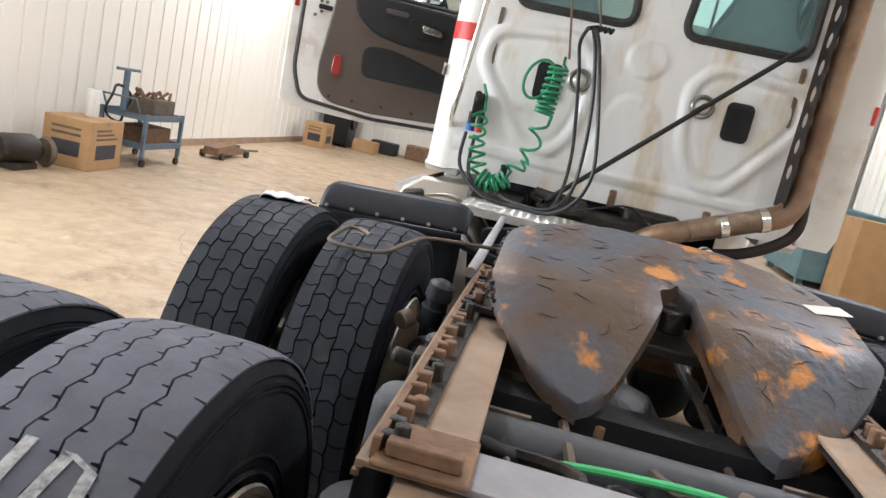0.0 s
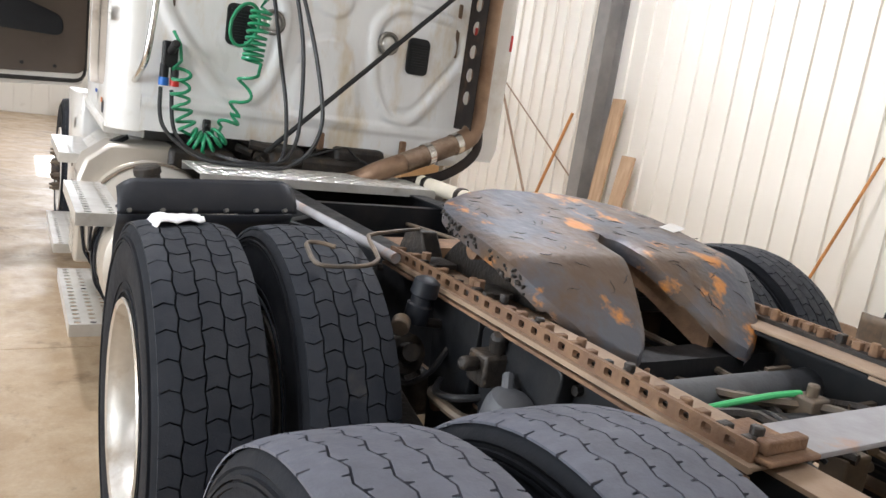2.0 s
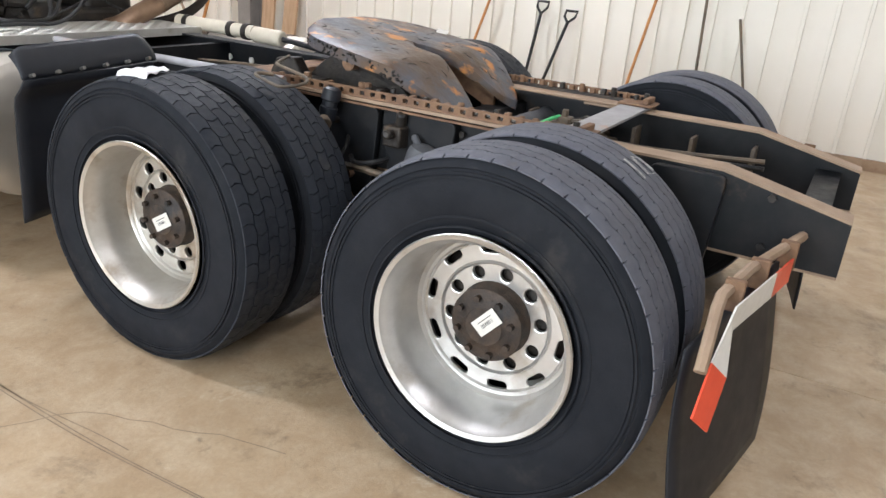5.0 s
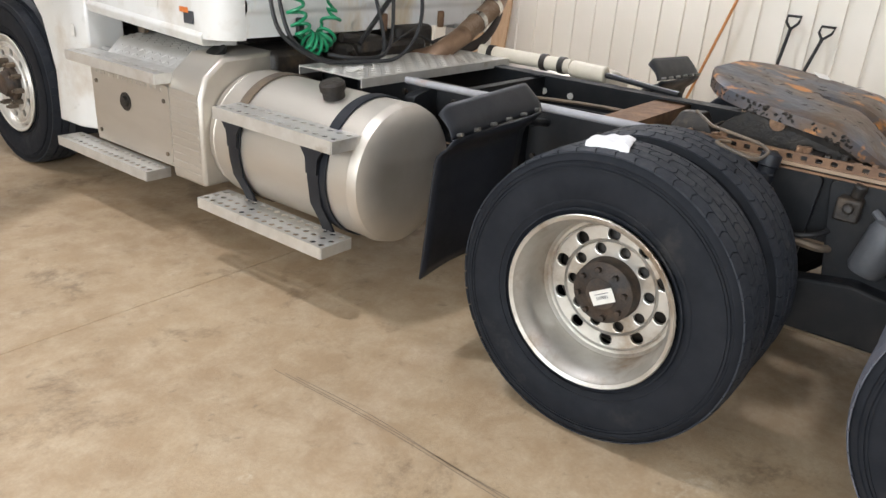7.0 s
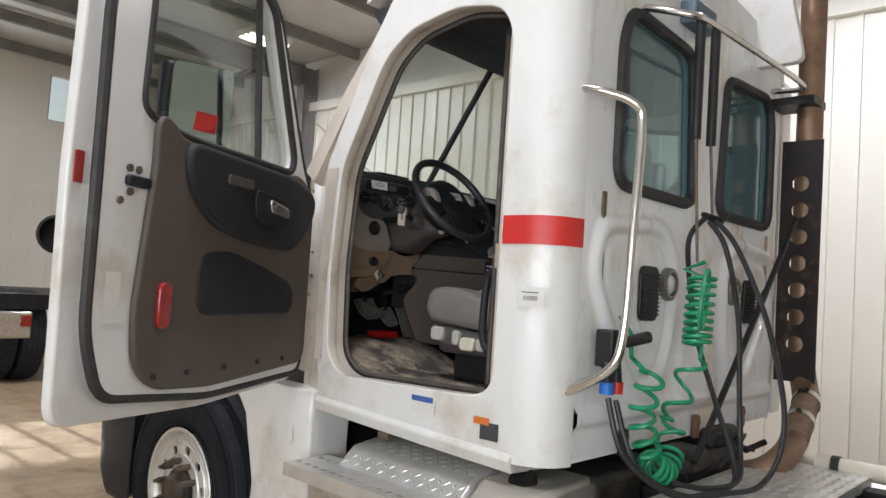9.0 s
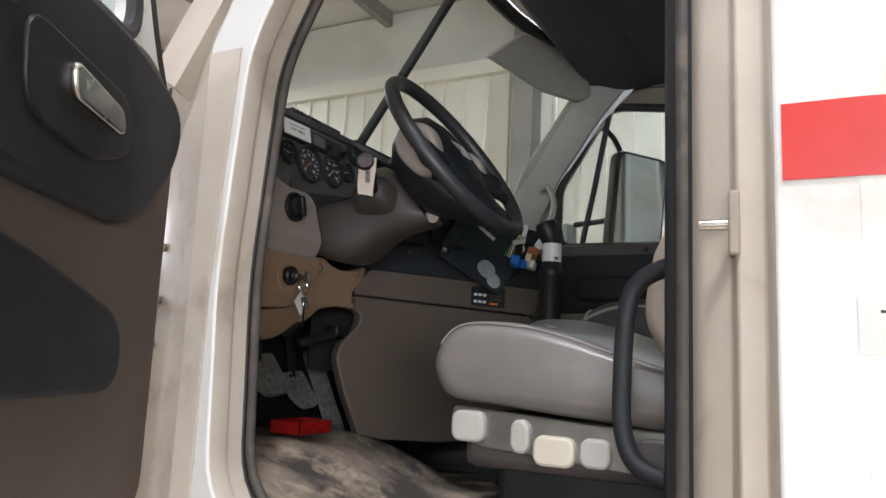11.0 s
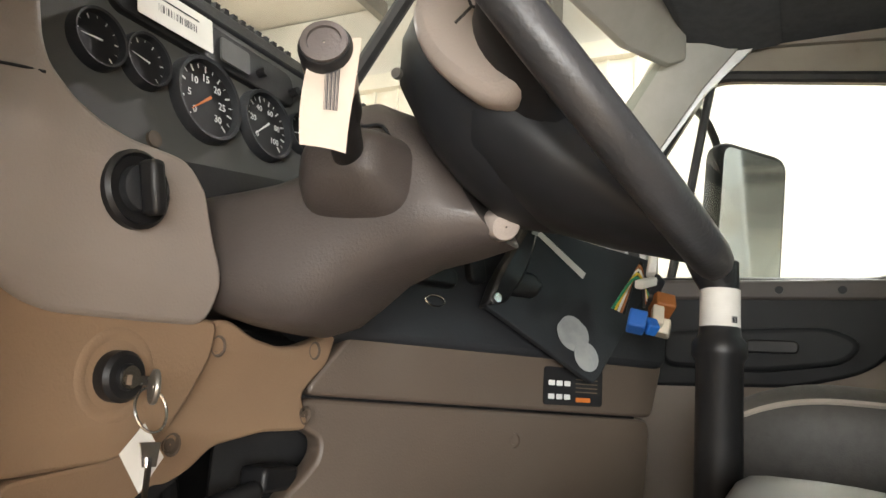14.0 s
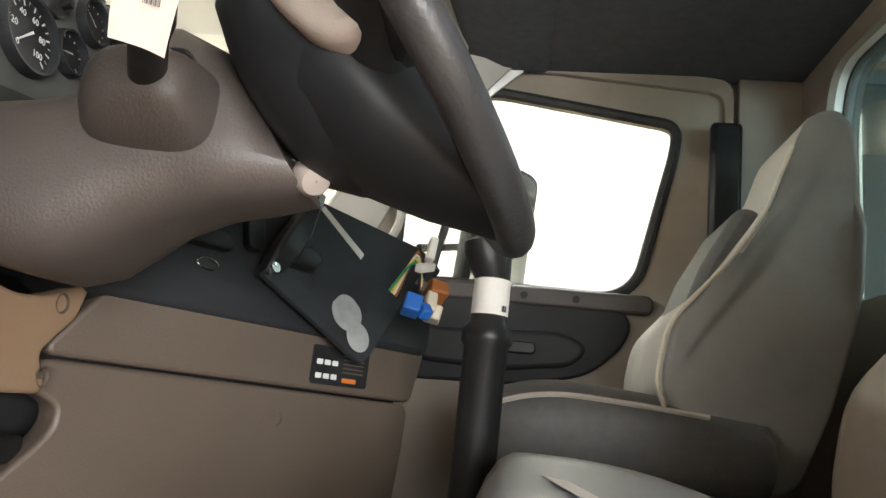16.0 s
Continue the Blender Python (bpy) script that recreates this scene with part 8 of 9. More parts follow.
part("column_seam", tube(B(), [(-0.606, 4.545, 1.975), (-0.604, 4.56, 1.998), (-0.600, 4.585, 2.002), (-0.598, 4.60, 2.012)], 0.0016, 6, n=4), M_CHAR, col)
# Pale knob standing in for the lit end of the column.
part("column_lit_end", lathe(B(), [(0.016, 0), (0.017, 0.014), (0.013, 0.020), (0.001, 0.021)], (-0.548, 4.456, 1.912), (-0.5, -0.5, -0.4), 18), M_GREYP_LIT, col)
SC = Vector((-0.544, 4.398, 2.058))
SN = Vector((0.02, -0.812, 0.583)).normalized()
SU = Vector((1, 0, 0.03)).normalized()
SV = SN.cross(SU).normalized()
if SV.z < 0:
    SV = -SV
SR = 0.226
bm = B()
tube(bm, [SC + SR * (SU * math.cos(a) + SV * math.sin(a)) for a in (2 * math.pi * k / 72 for k in range(72))], 0.0180, 12, True)
sw = part("steering_wheel", bm, M_LEATHER, dash, "worn dark steering wheel")
bm = B()
lathe(bm, [(0.001, 0.014), (0.085, 0.012), (0.118, 0.0), (0.136, -0.028), (0.137, -0.065), (0.122, -0.10), (0.094, -0.128), (0.05, -0.14)], SC + SN * 0.0, SN, 40)
part("hub_cover", bm, M_WHEELHUB, sw, smooth=60)
for ang in (205, -25, 248, -68):
    a = radians(ang)
    d = SU * math.cos(a) + SV * math.sin(a)
    e = SN.cross(d)
    bm = B()
    loft(bm, [[SC + d * r + e * w * sx + SN * (dz + t * sz) for sx, sz in ((-1, -1), (1, -1), (1, 1), (-1, 1))] for r, w, t, dz in ((0.08, 0.052, 0.018, -0.02), (0.14, 0.032, 0.012, -0.012), (0.185, 0.022, 0.010, -0.004), (SR, 0.024, 0.010, 0.0))])
    part("spoke", bm, M_WHEELHUB, sw, bevel=0.008)
PADY = soften([(4.476, 2.070), (4.470, 2.040), (4.453, 2.016), (4.414, 1.984), (4.392, 1.985), (4.385, 2.008), (4.390, 2.045), (4.405, 2.078), (4.440, 2.092)], 0.02, 4)
for s in (-1, 1):
    pad = plate("button_pad", [[(y, z) for y, z in PADY]], 0.05, M_GREYP_LIT, at_x(SC.x + s * 0.126), sw, "", 0.014)
    for (ya, za), (yb, zb) in (((4.445, 2.090), (4.428, 2.052)), ((4.428, 2.052), (4.390, 2.036)), ((4.428, 2.052), (4.442, 2.040))):
        part("button_seam", cyl(B(), (SC.x + s * 0.1515, ya, za), (SC.x + s * 0.1515, yb, zb), 0.0013, seg=6), M_BLACK, pad)
    part("pad_screw", cyl(B(), (SC.x + s * 0.117, 4.512, 2.02), (SC.x + s * 0.122, 4.512, 2.02), 0.005, seg=10), M_RING, sw)
# back-side shells of the spokes as seen from below
bm = B()
loft(bm, [[SC - SV * r - SN * d + SU * (w * math.cos(a)) + SN * (t * math.sin(a)) for a in (2 * math.pi * k / 24 for k in range(24))]
          for r, w, t, d in ((-0.02, 0.125, 0.070, 0.062), (0.06, 0.128, 0.068, 0.058), (0.12, 0.112, 0.056, 0.044), (0.165, 0.088, 0.040, 0.026), (0.20, 0.062, 0.024, 0.010), (0.225, 0.045, 0.012, 0.0))])
part("rear_shell", bm, M_WHEELHUB, sw, smooth=70)
for s in (-1, 1):
    bm = B()
    loft(bm, [[SC + SU * s * r - SV * 0.03 - SN * d + SV * (w * math.cos(a)) + SN * (t * math.sin(a)) for a in (2 * math.pi * k / 20 for k in range(20))]
              for r, w, t, d in ((0.05, 0.075, 0.05, 0.045), (0.11, 0.062, 0.036, 0.03), (0.165, 0.04, 0.02, 0.012), (0.21, 0.024, 0.01, 0.0))])
    part("side_shell", bm, M_WHEELHUB, sw, smooth=70)
wp = frame_of(SC + SN * 0.0135 - SV * 0.0, SU, SV)
paper("wheel_sticker", wp @ pose(0.0, 0.01, 0, 0, 0, 0), 0.10, 0.045, "white paper sticker on the steering wheel hub")
st0, st1 = Vector((-0.612, 4.585, 1.951)), Vector((-0.792, 4.496, 1.987))
sd = (st1 - st0).normalized()
bm = B()
lathe(bm, [(0.015, 0.0), (0.015, 0.09), (0.019, 0.11), (0.0185, 0.185), (0.0200, 0.186), (0.0200, 0.199), (0.018, 0.203), (0.001, 0.203)], st0, sd, 24)
stalk = part("signal_stalk", bm, M_BLACK, dash, "turn signal stalk with grey end button")
bm = B()
lathe(bm, [(0.0170, 0.2035), (0.0170, 0.206), (0.0125, 0.2065), (0.012, 0.2045), (0.001, 0.2045)], st0, sd, 24)
part("end_button", bm, M_GREYP, stalk)
bm = B()
lathe(bm, [(0.0196, 0.150), (0.0199, 0.186)], st0, sd, 24)
su_, sv_, sw_ = basis(sd)


def flap(u, v):
    p = st0 + sd * 0.170 + Vector((0.44, -0.88, 0.05)).normalized() * (0.031 * (u - 0.5) * (1 + 0.10 * v) + 0.006) + Vector((-0.021, -0.012, 0.014 - 0.082 * v)) + Vector((-0.005 * math.sin(2.4 * v), 0.003 * math.sin(4 * u + 3 * v), -0.006 * u * v))
    return p


sheet(bm, flap, 8, 10)
tg = solo("barcode_tag", bm, M_TAG, "white barcode tag wrapped round the signal stalk", "tag")
bm = B()
for k in range(12):
    u = 0.40 + 0.022 * k
    q = [flap(u, 0.30), flap(u + 0.008 + 0.006 * (k % 3), 0.30), flap(u + 0.008 + 0.006 * (k % 3), 0.68), flap(u, 0.68)]
    bm.faces.new([bm.verts.new(x + Vector((-0.0012, -0.0008, 0))) for x in q])
part("print", bm, M_INK, tg)
# kick panel between the door frame and the dash
bm = B()
loft(bm, [[(-1.0, 4.66, z), (-0.885, 4.765, z), (-0.885, 4.80, z), (-1.0, 4.70, z)] for z in (1.22, 2.25)])
part("kick_panel", bm, M_POST, dash)

# keys hanging from the ignition
keys = thing("key_ring", "ignition key with ring and white paper tag hanging down", "keys", (-0.727, 4.705, 1.742))
part("ring", tube(B(), [(0.006 + 0.017 * math.cos(a), -0.012 + 0.006 * math.sin(a), -0.024 + 0.018 * math.sin(a)) for a in (2 * math.pi * k / 24 for k in range(24))], 0.0014, 6, True), M_CHROME, keys)
plate("inserted_key", [ring(0.040, -0.004, 0.0125, 18), ring(0.046, -0.004, 0.004, 10)], 0.005, M_RING, Matrix.Translation((0, -0.006, 0)) @ frame_of((0, 0, 0), (-0.5, -0.85, 0), (0, 0, 1)), keys, "", 0.002)
part("key_shaft", box(B(), -0.016, 0.012, -0.010, -0.004, -0.004, 0.004), M_CHROME, keys)
bm = B()
kt = [(0.012, 0.0, -0.036), (-0.014, -0.004, -0.060), (0.006, -0.01, -0.092), (0.030, -0.008, -0.064)]
loft(bm, [kt, [(x, y - 0.0008, z) for x, y, z in kt]])
part("paper_tag", bm, M_PAPER, keys)
bm = B()
loft(bm, [[(-0.004, -0.016, -0.05), (0.016, -0.018, -0.05), (0.012, -0.020, -0.070), (0.0, -0.018, -0.070)], [(-0.004, -0.0145, -0.05), (0.016, -0.0165, -0.05), (0.012, -0.0185, -0.070), (0.0, -0.0165, -0.070)]])
box(bm, 0.002, 0.007, -0.020, -0.018, -0.118, -0.062)
part("hanging_key", bm, M_CHROME, keys)

# gear lever with sticker
bm = B()
lathe(bm, [(0.032, 0), (0.032, 0.25), (0.0315, 0.52), (0.037, 0.527), (0.037, 0.545), (0.029, 0.555), (0.0265, 0.575), (0.025, 0.66)], (-0.098, 4.312, 1.29), (0.012, -0.014, 1), 24)
gl = part("gear_lever", bm, M_BLACK, T, "black gear lever with white sticker")
bm = B()
lathe(bm, [(0.026, 0.0), (0.030, 0.02), (0.032, 0.045), (0.026, 0.062), (0.001, 0.068)], (-0.090, 4.304, 1.915), (-0.25, 0.35, 1), 20)
part("knob", bm, M_BLACK, gl)
bm = B()
lathe(bm, [(0.0275, 0.562), (0.0272, 0.620)], (-0.098, 4.312, 1.29), (0.012, -0.014, 1), 24)
part("sticker", bm, M_PAPER, gl)
bm = B()
for k in range(7):
    a = -2.45 + 0.055 * k
    c, q = Vector((math.cos(a), math.sin(a), 0)), Vector((-math.sin(a), math.cos(a), 0)) * (0.0004 + 0.0003 * (k % 3))
    o = Vector((-0.0909, 4.3038, 1.862)) + c * 0.0279
    bm.faces.new([bm.verts.new(o + q * sx + Vector((0, 0, dz))) for sx, dz in ((-1, 0), (1, 0), (1, 0.009), (-1, 0.009))])
part("print", bm, M_INK, gl)
part("boot", lathe(B(), [(0.13, 0), (0.11, 0.03), (0.07, 0.06), (0.045, 0.10)], (-0.10, 4.318, 1.235), (0, 0, 1), 24), M_BLACK, gl)


# seats
def driver_cushion(st, m, x0, x1, zt):
    """Vinyl cushion lofted across its width: a paler second tone on the upward faces inboard of the left bolster, a
    seam along the side.
    """
    rise = ((-1.0, 0.0), (-0.7, 0.002), (-0.35, -0.008), (0.0, -0.010), (0.35, 0.010), (0.72, 0.038), (1.0, 0.032))

    def height(a):
        for (p, h), (q, k) in zip(rise, rise[1:]):
            if a <= q:
                return h + (k - h) * ss(p, q, a)
        return rise[-1][1]

    def profile(a, g):
        t = zt + height(a)
        pts = [(4.268, 1.490), (4.300, 1.515), (4.313, 1.556), (4.300, 1.598), (4.268, t - 0.010), (4.215, t), (4.12, t - 0.006), (4.03, t - 0.026), (3.94, t - 0.056), (3.84, t - 0.085), (3.75, t - 0.095), (3.72, 1.51), (3.76, 1.455), (3.99, 1.466), (4.16, 1.480)]
        pts = [Vector((y, z, 0)) for y, z in pts]
        loop = smooth_path(pts[-1:] + pts + pts[:2], 3)[3:-4]
        return [(4.02 + (p.x - 4.02) * (0.6 + 0.4 * g), 1.556 + (p.y - 1.556) * g) for p in loop]
    xm, w = (x0 + x1) / 2, (x1 - x0) / 2
    ends = ((1.0, 0.62), (0.985, 0.76), (0.96, 0.87), (0.92, 0.95), (0.86, 0.99), (0.78, 1.0), (0.6, 1.0), (0.4, 1.0), (0.2, 1.0))
    st_ = [(-a, g) for a, g in ends] + [(0.0, 1.0)] + [(a, g) for a, g in reversed(ends)]
    bm = B()
    loft(bm, [[(xm + w * a, y, z) for y, z in profile(a, g)] for a, g in st_])
    bmesh.ops.recalc_face_normals(bm, faces=bm.faces)
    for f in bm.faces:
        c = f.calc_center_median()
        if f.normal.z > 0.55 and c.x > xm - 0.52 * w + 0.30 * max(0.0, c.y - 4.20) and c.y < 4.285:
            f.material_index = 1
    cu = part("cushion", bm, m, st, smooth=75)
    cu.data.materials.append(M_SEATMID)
    seam = [(xm - w * 0.945, y, z) for y, z in profile(-0.92, 0.935)]
    lo_, hi_ = len(seam) * 3 // 15, len(seam) * 11 // 15
    part("cushion_seam", tube(B(), seam[lo_:hi_], 0.0024, 6), M_SEATSIDE, cu)


def seat(x0, x1, yf, yb, zt, m, md, side, label, back_shift):
    st = thing("seat", label, "seat")
    st.parent = None
    xm, w = (x0 + x1) / 2, (x1 - x0) / 2

    def cushion(u, v):
        a, b = u * 2 - 1, v
        x = xm + w * a * (1 - 0.10 * max(0.0, (b - 0.75) / 0.25) ** 2)
        y = yb + (yf - yb) * b
        crown = 0.016 * max(0, abs(a) - 0.35) / 0.65 - 0.02 * (1 - a * a) * (1 - b)
        round_ = max(0.0, b - 0.62) / 0.38
        side_ = max(0.0, abs(a) - 0.60) / 0.40
        z = zt + crown - 0.03 * (1 - b) ** 2 - 0.05 * round_ ** 2.4 - 0.045 * side_ ** 2.4
        return (x, y, z)
    if side < 0:
        driver_cushion(st, m, x0, x1, zt)
    else:
        bm = B()
        n, k = 20, 20
        top = [[Vector(cushion(i / n, j / k)) for j in range(k + 1)] for i in range(n + 1)]
        rim = [top[i][0] for i in range(n + 1)] + [top[n][j] for j in range(1, k + 1)] + [top[i][k] for i in range(n - 1, -1, -1)] + [top[0][j] for j in range(k - 1, 0, -1)]
        sheet(bm, cushion, n, k)
        c = Vector((xm, (yf + yb) / 2, 0))
        rows = []
        for dz, g in ((0.0, 1.0), (-0.010, 1.018), (-0.030, 1.034), (-0.055, 1.040), (-0.085, 1.034), (-0.115, 1.005), (-0.13, 0.96)):
            rows.append([Vector((c.x + (p.x - c.x) * g, c.y + (p.y - c.y) * g, p.z + dz if dz > -0.08 else zt - 0.065 + dz)) for p in rim])
        loft(bm, rows, cap=False)
        bm.faces.new([bm.verts.new(p) for p in rows[-1]])
        bmesh.ops.remove_doubles(bm, verts=bm.verts, dist=0.0005)
        cu = part("cushion", bm, m, st, smooth=70)
        rim_ = [top[0][j] for j in range(4, k + 1)] + [top[i][k] for i in range(1, n + 1)]
        part("cushion_piping", tube(B(), [p + Vector((0, 0, 0.001)) for p in rim_], 0.006, 6), M_SEATBACK, st)
    prof = [(3.99, 1.80), (3.97, 1.93), (3.865, 2.05), (3.765, 2.20), (3.71, 2.32), (3.675, 2.43), (3.60, 2.468), (3.555, 2.40), (3.575, 2.2), (3.60, 2.0), (3.66, 1.78), (3.73, 1.62), (3.86, 1.58)]
    prof = [(y + back_shift[0], z + back_shift[1]) for y, z in prof]
    prof = soften(prof, 0.04, 3)
    bm = B()
    wd = [(-1.0, 0.90), (-0.97, 0.97), (-0.85, 1.0), (0.85, 1.0), (0.97, 0.97), (1.0, 0.90)]
    cy = sum(p[0] for p in prof) / len(prof)
    cz = sum(p[1] for p in prof) / len(prof)

    def narrow(z):
        return 1 - 0.42 * ss(2.10 + back_shift[1], 2.32 + back_shift[1], z)
    loft(bm, [[(xm + w * 0.96 * q * narrow(z), cy + (y - cy) * g, cz + (z - cz) * (0.5 + g / 2)) for y, z in prof] for q, g in wd])
    part("backrest", bm, m, st, smooth=60)
    bm = B()
    loft(bm, [[(xm + w * 0.55 * q, y, z) for y, z in ((3.96 + back_shift[0], 1.86 + back_shift[1]), (3.885 + back_shift[0], 2.075 + back_shift[1]), (3.81 + back_shift[0], 2.215 + back_shift[1]), (3.76 + back_shift[0], 2.21 + back_shift[1]), (3.8 + back_shift[0], 1.86 + back_shift[1]))] for q in (-1, 1)])
    part("back_insert", bm, md if side > 0 else m, st, bevel=0.02)
    if side > 0:
        edge = [(xm - w * 0.955 * narrow(z), y + 0.002, z) for y, z in prof[:20]]
        part("back_piping", tube(B(), edge, 0.005, 6), M_CREAM, st)
    return st


ds = seat(-0.795, -0.235, 4.292, 3.78, 1.643, M_SEAT, M_SEATD, -1, "grey vinyl driver seat with a paler backrest", (-0.085, -0.15))
for ch in ds.children:
    if ch.name.startswith("back"):
        ch.data.materials[0] = M_POST
bm = B()
box(bm, -0.75, -0.29, 3.80, 4.25, 1.36, 1.462)
part("seat_base", bm, M_GREYP, ds, bevel=0.02)
plate("side_cover", [soften([(4.262, 1.475), (4.258, 1.43), (4.20, 1.405), (4.10, 1.400), (3.80, 1.375), (3.80, 1.452), (4.0, 1.458)], 0.012)], 0.02, M_RING, at_x(-0.765), ds, "", 0.004)
for y0, y1, z0, z1, m in ((4.195, 4.252, 1.418, 1.464, M_VISOR), (4.105, 4.13, 1.405, 1.455, M_VISOR), (4.02, 4.085, 1.388, 1.430, M_CREAM), (3.955, 3.998, 1.392, 1.432, M_VISOR), (3.83, 3.90, 1.385, 1.44, M_GREYP)):
    plate("seat_control", [rr(y0, y1, z0, z1, 0.012)], 0.03, m, at_x(-0.778), ds, "", 0.006)
bm = B()
box(bm, -0.70, -0.34, 3.85, 4.2, 1.24, 1.38)
part("seat_pedestal", bm, M_BLACK, ds, bevel=0.02)
ps = seat(0.31, 0.86, 4.33, 3.78, 1.80, M_SEATD, M_SEATD, 1, "dark passenger seat with grey back", (0, 0))
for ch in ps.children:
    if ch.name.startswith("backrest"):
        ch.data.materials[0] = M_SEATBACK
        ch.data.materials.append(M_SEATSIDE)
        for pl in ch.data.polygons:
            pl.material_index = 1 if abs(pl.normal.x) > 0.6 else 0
bm = B()
box(bm, 0.36, 0.81, 3.82, 4.26, 1.24, 1.64)
part("seat_base", bm, M_BLACK, ps, bevel=0.02)
paper("seat_sticker", pose(-0.42, 4.19, 1.6565, 1, -7, 25), 0.12, 0.022, "white paper strip lying on the driver seat", "label", False)
part("inner_grab_handle", tube(B(), [(-0.885, 3.80, 1.735), (-0.875, 3.84, 1.728), (-0.865, 3.885, 1.705), (-0.862, 3.905, 1.66), (-0.862, 3.912, 1.56), (-0.862, 3.910, 1.46), (-0.865, 3.88, 1.405), (-0.885, 3.80, 1.385)], 0.0155, 10, n=5), M_CHAR, cab, "grey grab handle inside the door opening")

# pedals and the trim above them
for x, y, z, w, h, tilt in ((-0.597, 4.89, 1.505, 0.066, 0.060, 55), (-0.440, 4.90, 1.465, 0.050, 0.056, 55), (-0.312, 4.90, 1.435, 0.036, 0.150, 68)):
    holes = []
    nu, nv = (5, 5) if w > 0.06 else ((4, 5) if w > 0.045 else (4, 9))
    for i in range(nu):
        for j in range(nv):
            a, b = -w + 2 * w * (i + 0.18) / nu, -w + 2 * w * (i + 0.82) / nu
            c_, d_ = -h + 2 * h * (j + 0.18) / nv, -h + 2 * h * (j + 0.82) / nv
            holes.append([(a, c_), (b, c_), (b, d_), (a, d_)])
    pm = pose(x, y, z, tilt, 0, 0) @ Matrix.Rotation(radians(6), 4, "Z")
    rim = soften([(-w, h), (-w, -h * 0.35), (-w * 0.45, -h), (w * 0.8, -h), (w, -h * 0.7), (w, h)], 0.012) if h < 0.1 else rr(-w, w, -h, h, 0.010)
    pd = plate("pedal", [rim] + [q for q in holes if h > 0.1 or q[0][0] > -w * 0.6 or q[0][1] > -h * 0.25], 0.012, M_PEDAL, pm, T, "grid-pattern pedal")
    part("pedal_arm", tube(B(), [pm @ Vector((0, h * 0.6, -0.006)), (x + 0.02, y + 0.06, z + 0.12), (x + 0.02, 5.0, z + 0.25)], 0.012, 8), M_BLACK, pd)
bm = B()
box(bm, -0.465, -0.40, 4.77, 4.81, 1.615, 1.645)
cyl(bm, (-0.46, 4.78, 1.62), (-0.56, 4.82, 1.59), 0.012)
part("brake_release", bm, M_BLACK, dash, bevel=0.006)
bm = B()
box(bm, -0.792, -0.752, 4.79, 4.83, 1.588, 1.632)
box(bm, -0.800, -0.744, 4.785, 4.79, 1.608, 1.613)
part("wire_block", bm, M_RING, dash, bevel=0.004)
for k, m in enumerate((M_RED, M_YELLOW, M_BROWNP, M_BLACK)):
    part("wire", tube(B(), [(-0.782 + 0.007 * k, 4.81, 1.630), (-0.792 + 0.005 * k, 4.80, 1.655), (-0.82, 4.795 + 0.005 * k, 1.675)], 0.003, 6, n=4), m, dash)
bm = B()
for x0, x1, y0, y1, z0, z1 in ((-0.60, -0.44, 4.70, 4.79, 1.238, 1.245), (-0.60, -0.597, 4.70, 4.79, 1.24, 1.275), (-0.443, -0.44, 4.70, 4.79, 1.24, 1.275), (-0.60, -0.44, 4.70, 4.703, 1.24, 1.275), (-0.60, -0.44, 4.787, 4.79, 1.24, 1.275)):
    box(bm, x0 * 0.8 - 0.18, x1 * 0.8 - 0.18, y0 + 0.02, y1 + 0.02, z0 + 0.134, z1 + 0.128)
solo("red_tray", bm, M_REFL, "small red open tray lying on the cab floor mat", "tray")
# visor and grab handle on the passenger pillar
bm = B()
vp = [Vector(p) for p in ((0.32, 4.72, 2.715), (0.42, 4.61, 2.84), (0.80, 4.47, 2.84), (0.925, 4.49, 2.735), (0.875, 4.535, 2.70), (0.70, 4.625, 2.695))]
loft(bm, [vp, [p + Vector((0.01, 0.022, 0.006)) for p in vp]])
part("sun_visor", bm, M_VISOR, cab, "beige sun visor folded down", bevel=0.01)
part("pillar_handle", tube(B(), [(0.90, 4.70, 2.33), (0.87, 4.66, 2.33), (0.87, 4.63, 2.25), (0.88, 4.66, 2.17), (0.92, 4.72, 2.16)], 0.013, 8, n=5), M_VISOR, cab)

# ---- loose things about the workshop ----
def carton(name, x, y, w, d, h, turn, label, plain=False):
    c = thing(name, label, "box", (x, y, 0))
    c.rotation_euler = (0, 0, radians(turn))
    part("body", box(B(), -w / 2, w / 2, -d / 2, d / 2, 0.001, h), M_CARD, c, bevel=0.006)
    part("tape", box(B(), -w / 2 - 0.001, w / 2 + 0.001, -0.03, 0.03, h - 0.05, h + 0.0015), M_TANRUST, c)
    for s in (() if plain else (-1, 1)):
        bm = B()
        box(bm, s * (w / 2 + 0.001) - 0.001, s * (w / 2 + 0.001) + 0.001, -d * 0.30, d * 0.30, h * 0.22, h * 0.52)
        part("printed_panel", bm, M_INK, c)
        bm = B()
        for k in range(3):
            box(bm, s * (w / 2 + 0.001) - 0.001, s * (w / 2 + 0.001) + 0.001, -d * 0.32, d * (0.32 - 0.1 * k), h * (0.62 + 0.09 * k), h * (0.66 + 0.09 * k))
        part("printed_lines", bm, M_STRAP, c)
        bm = B()
        box(bm, -w * 0.3, w * 0.3, s * (d / 2 + 0.001) - 0.001, s * (d / 2 + 0.001) + 0.001, h * 0.25, h * 0.55)
        part("printed_panel", bm, M_INK, c)
        bm = B()
        for k in range(2):
            box(bm, -w * 0.32, w * 0.3, s * (d / 2 + 0.001) - 0.001, s * (d / 2 + 0.001) + 0.001, h * (0.66 + 0.12 * k), h * (0.71 + 0.12 * k))
        part("printed_lines", bm, M_STRAP, c)
    return c


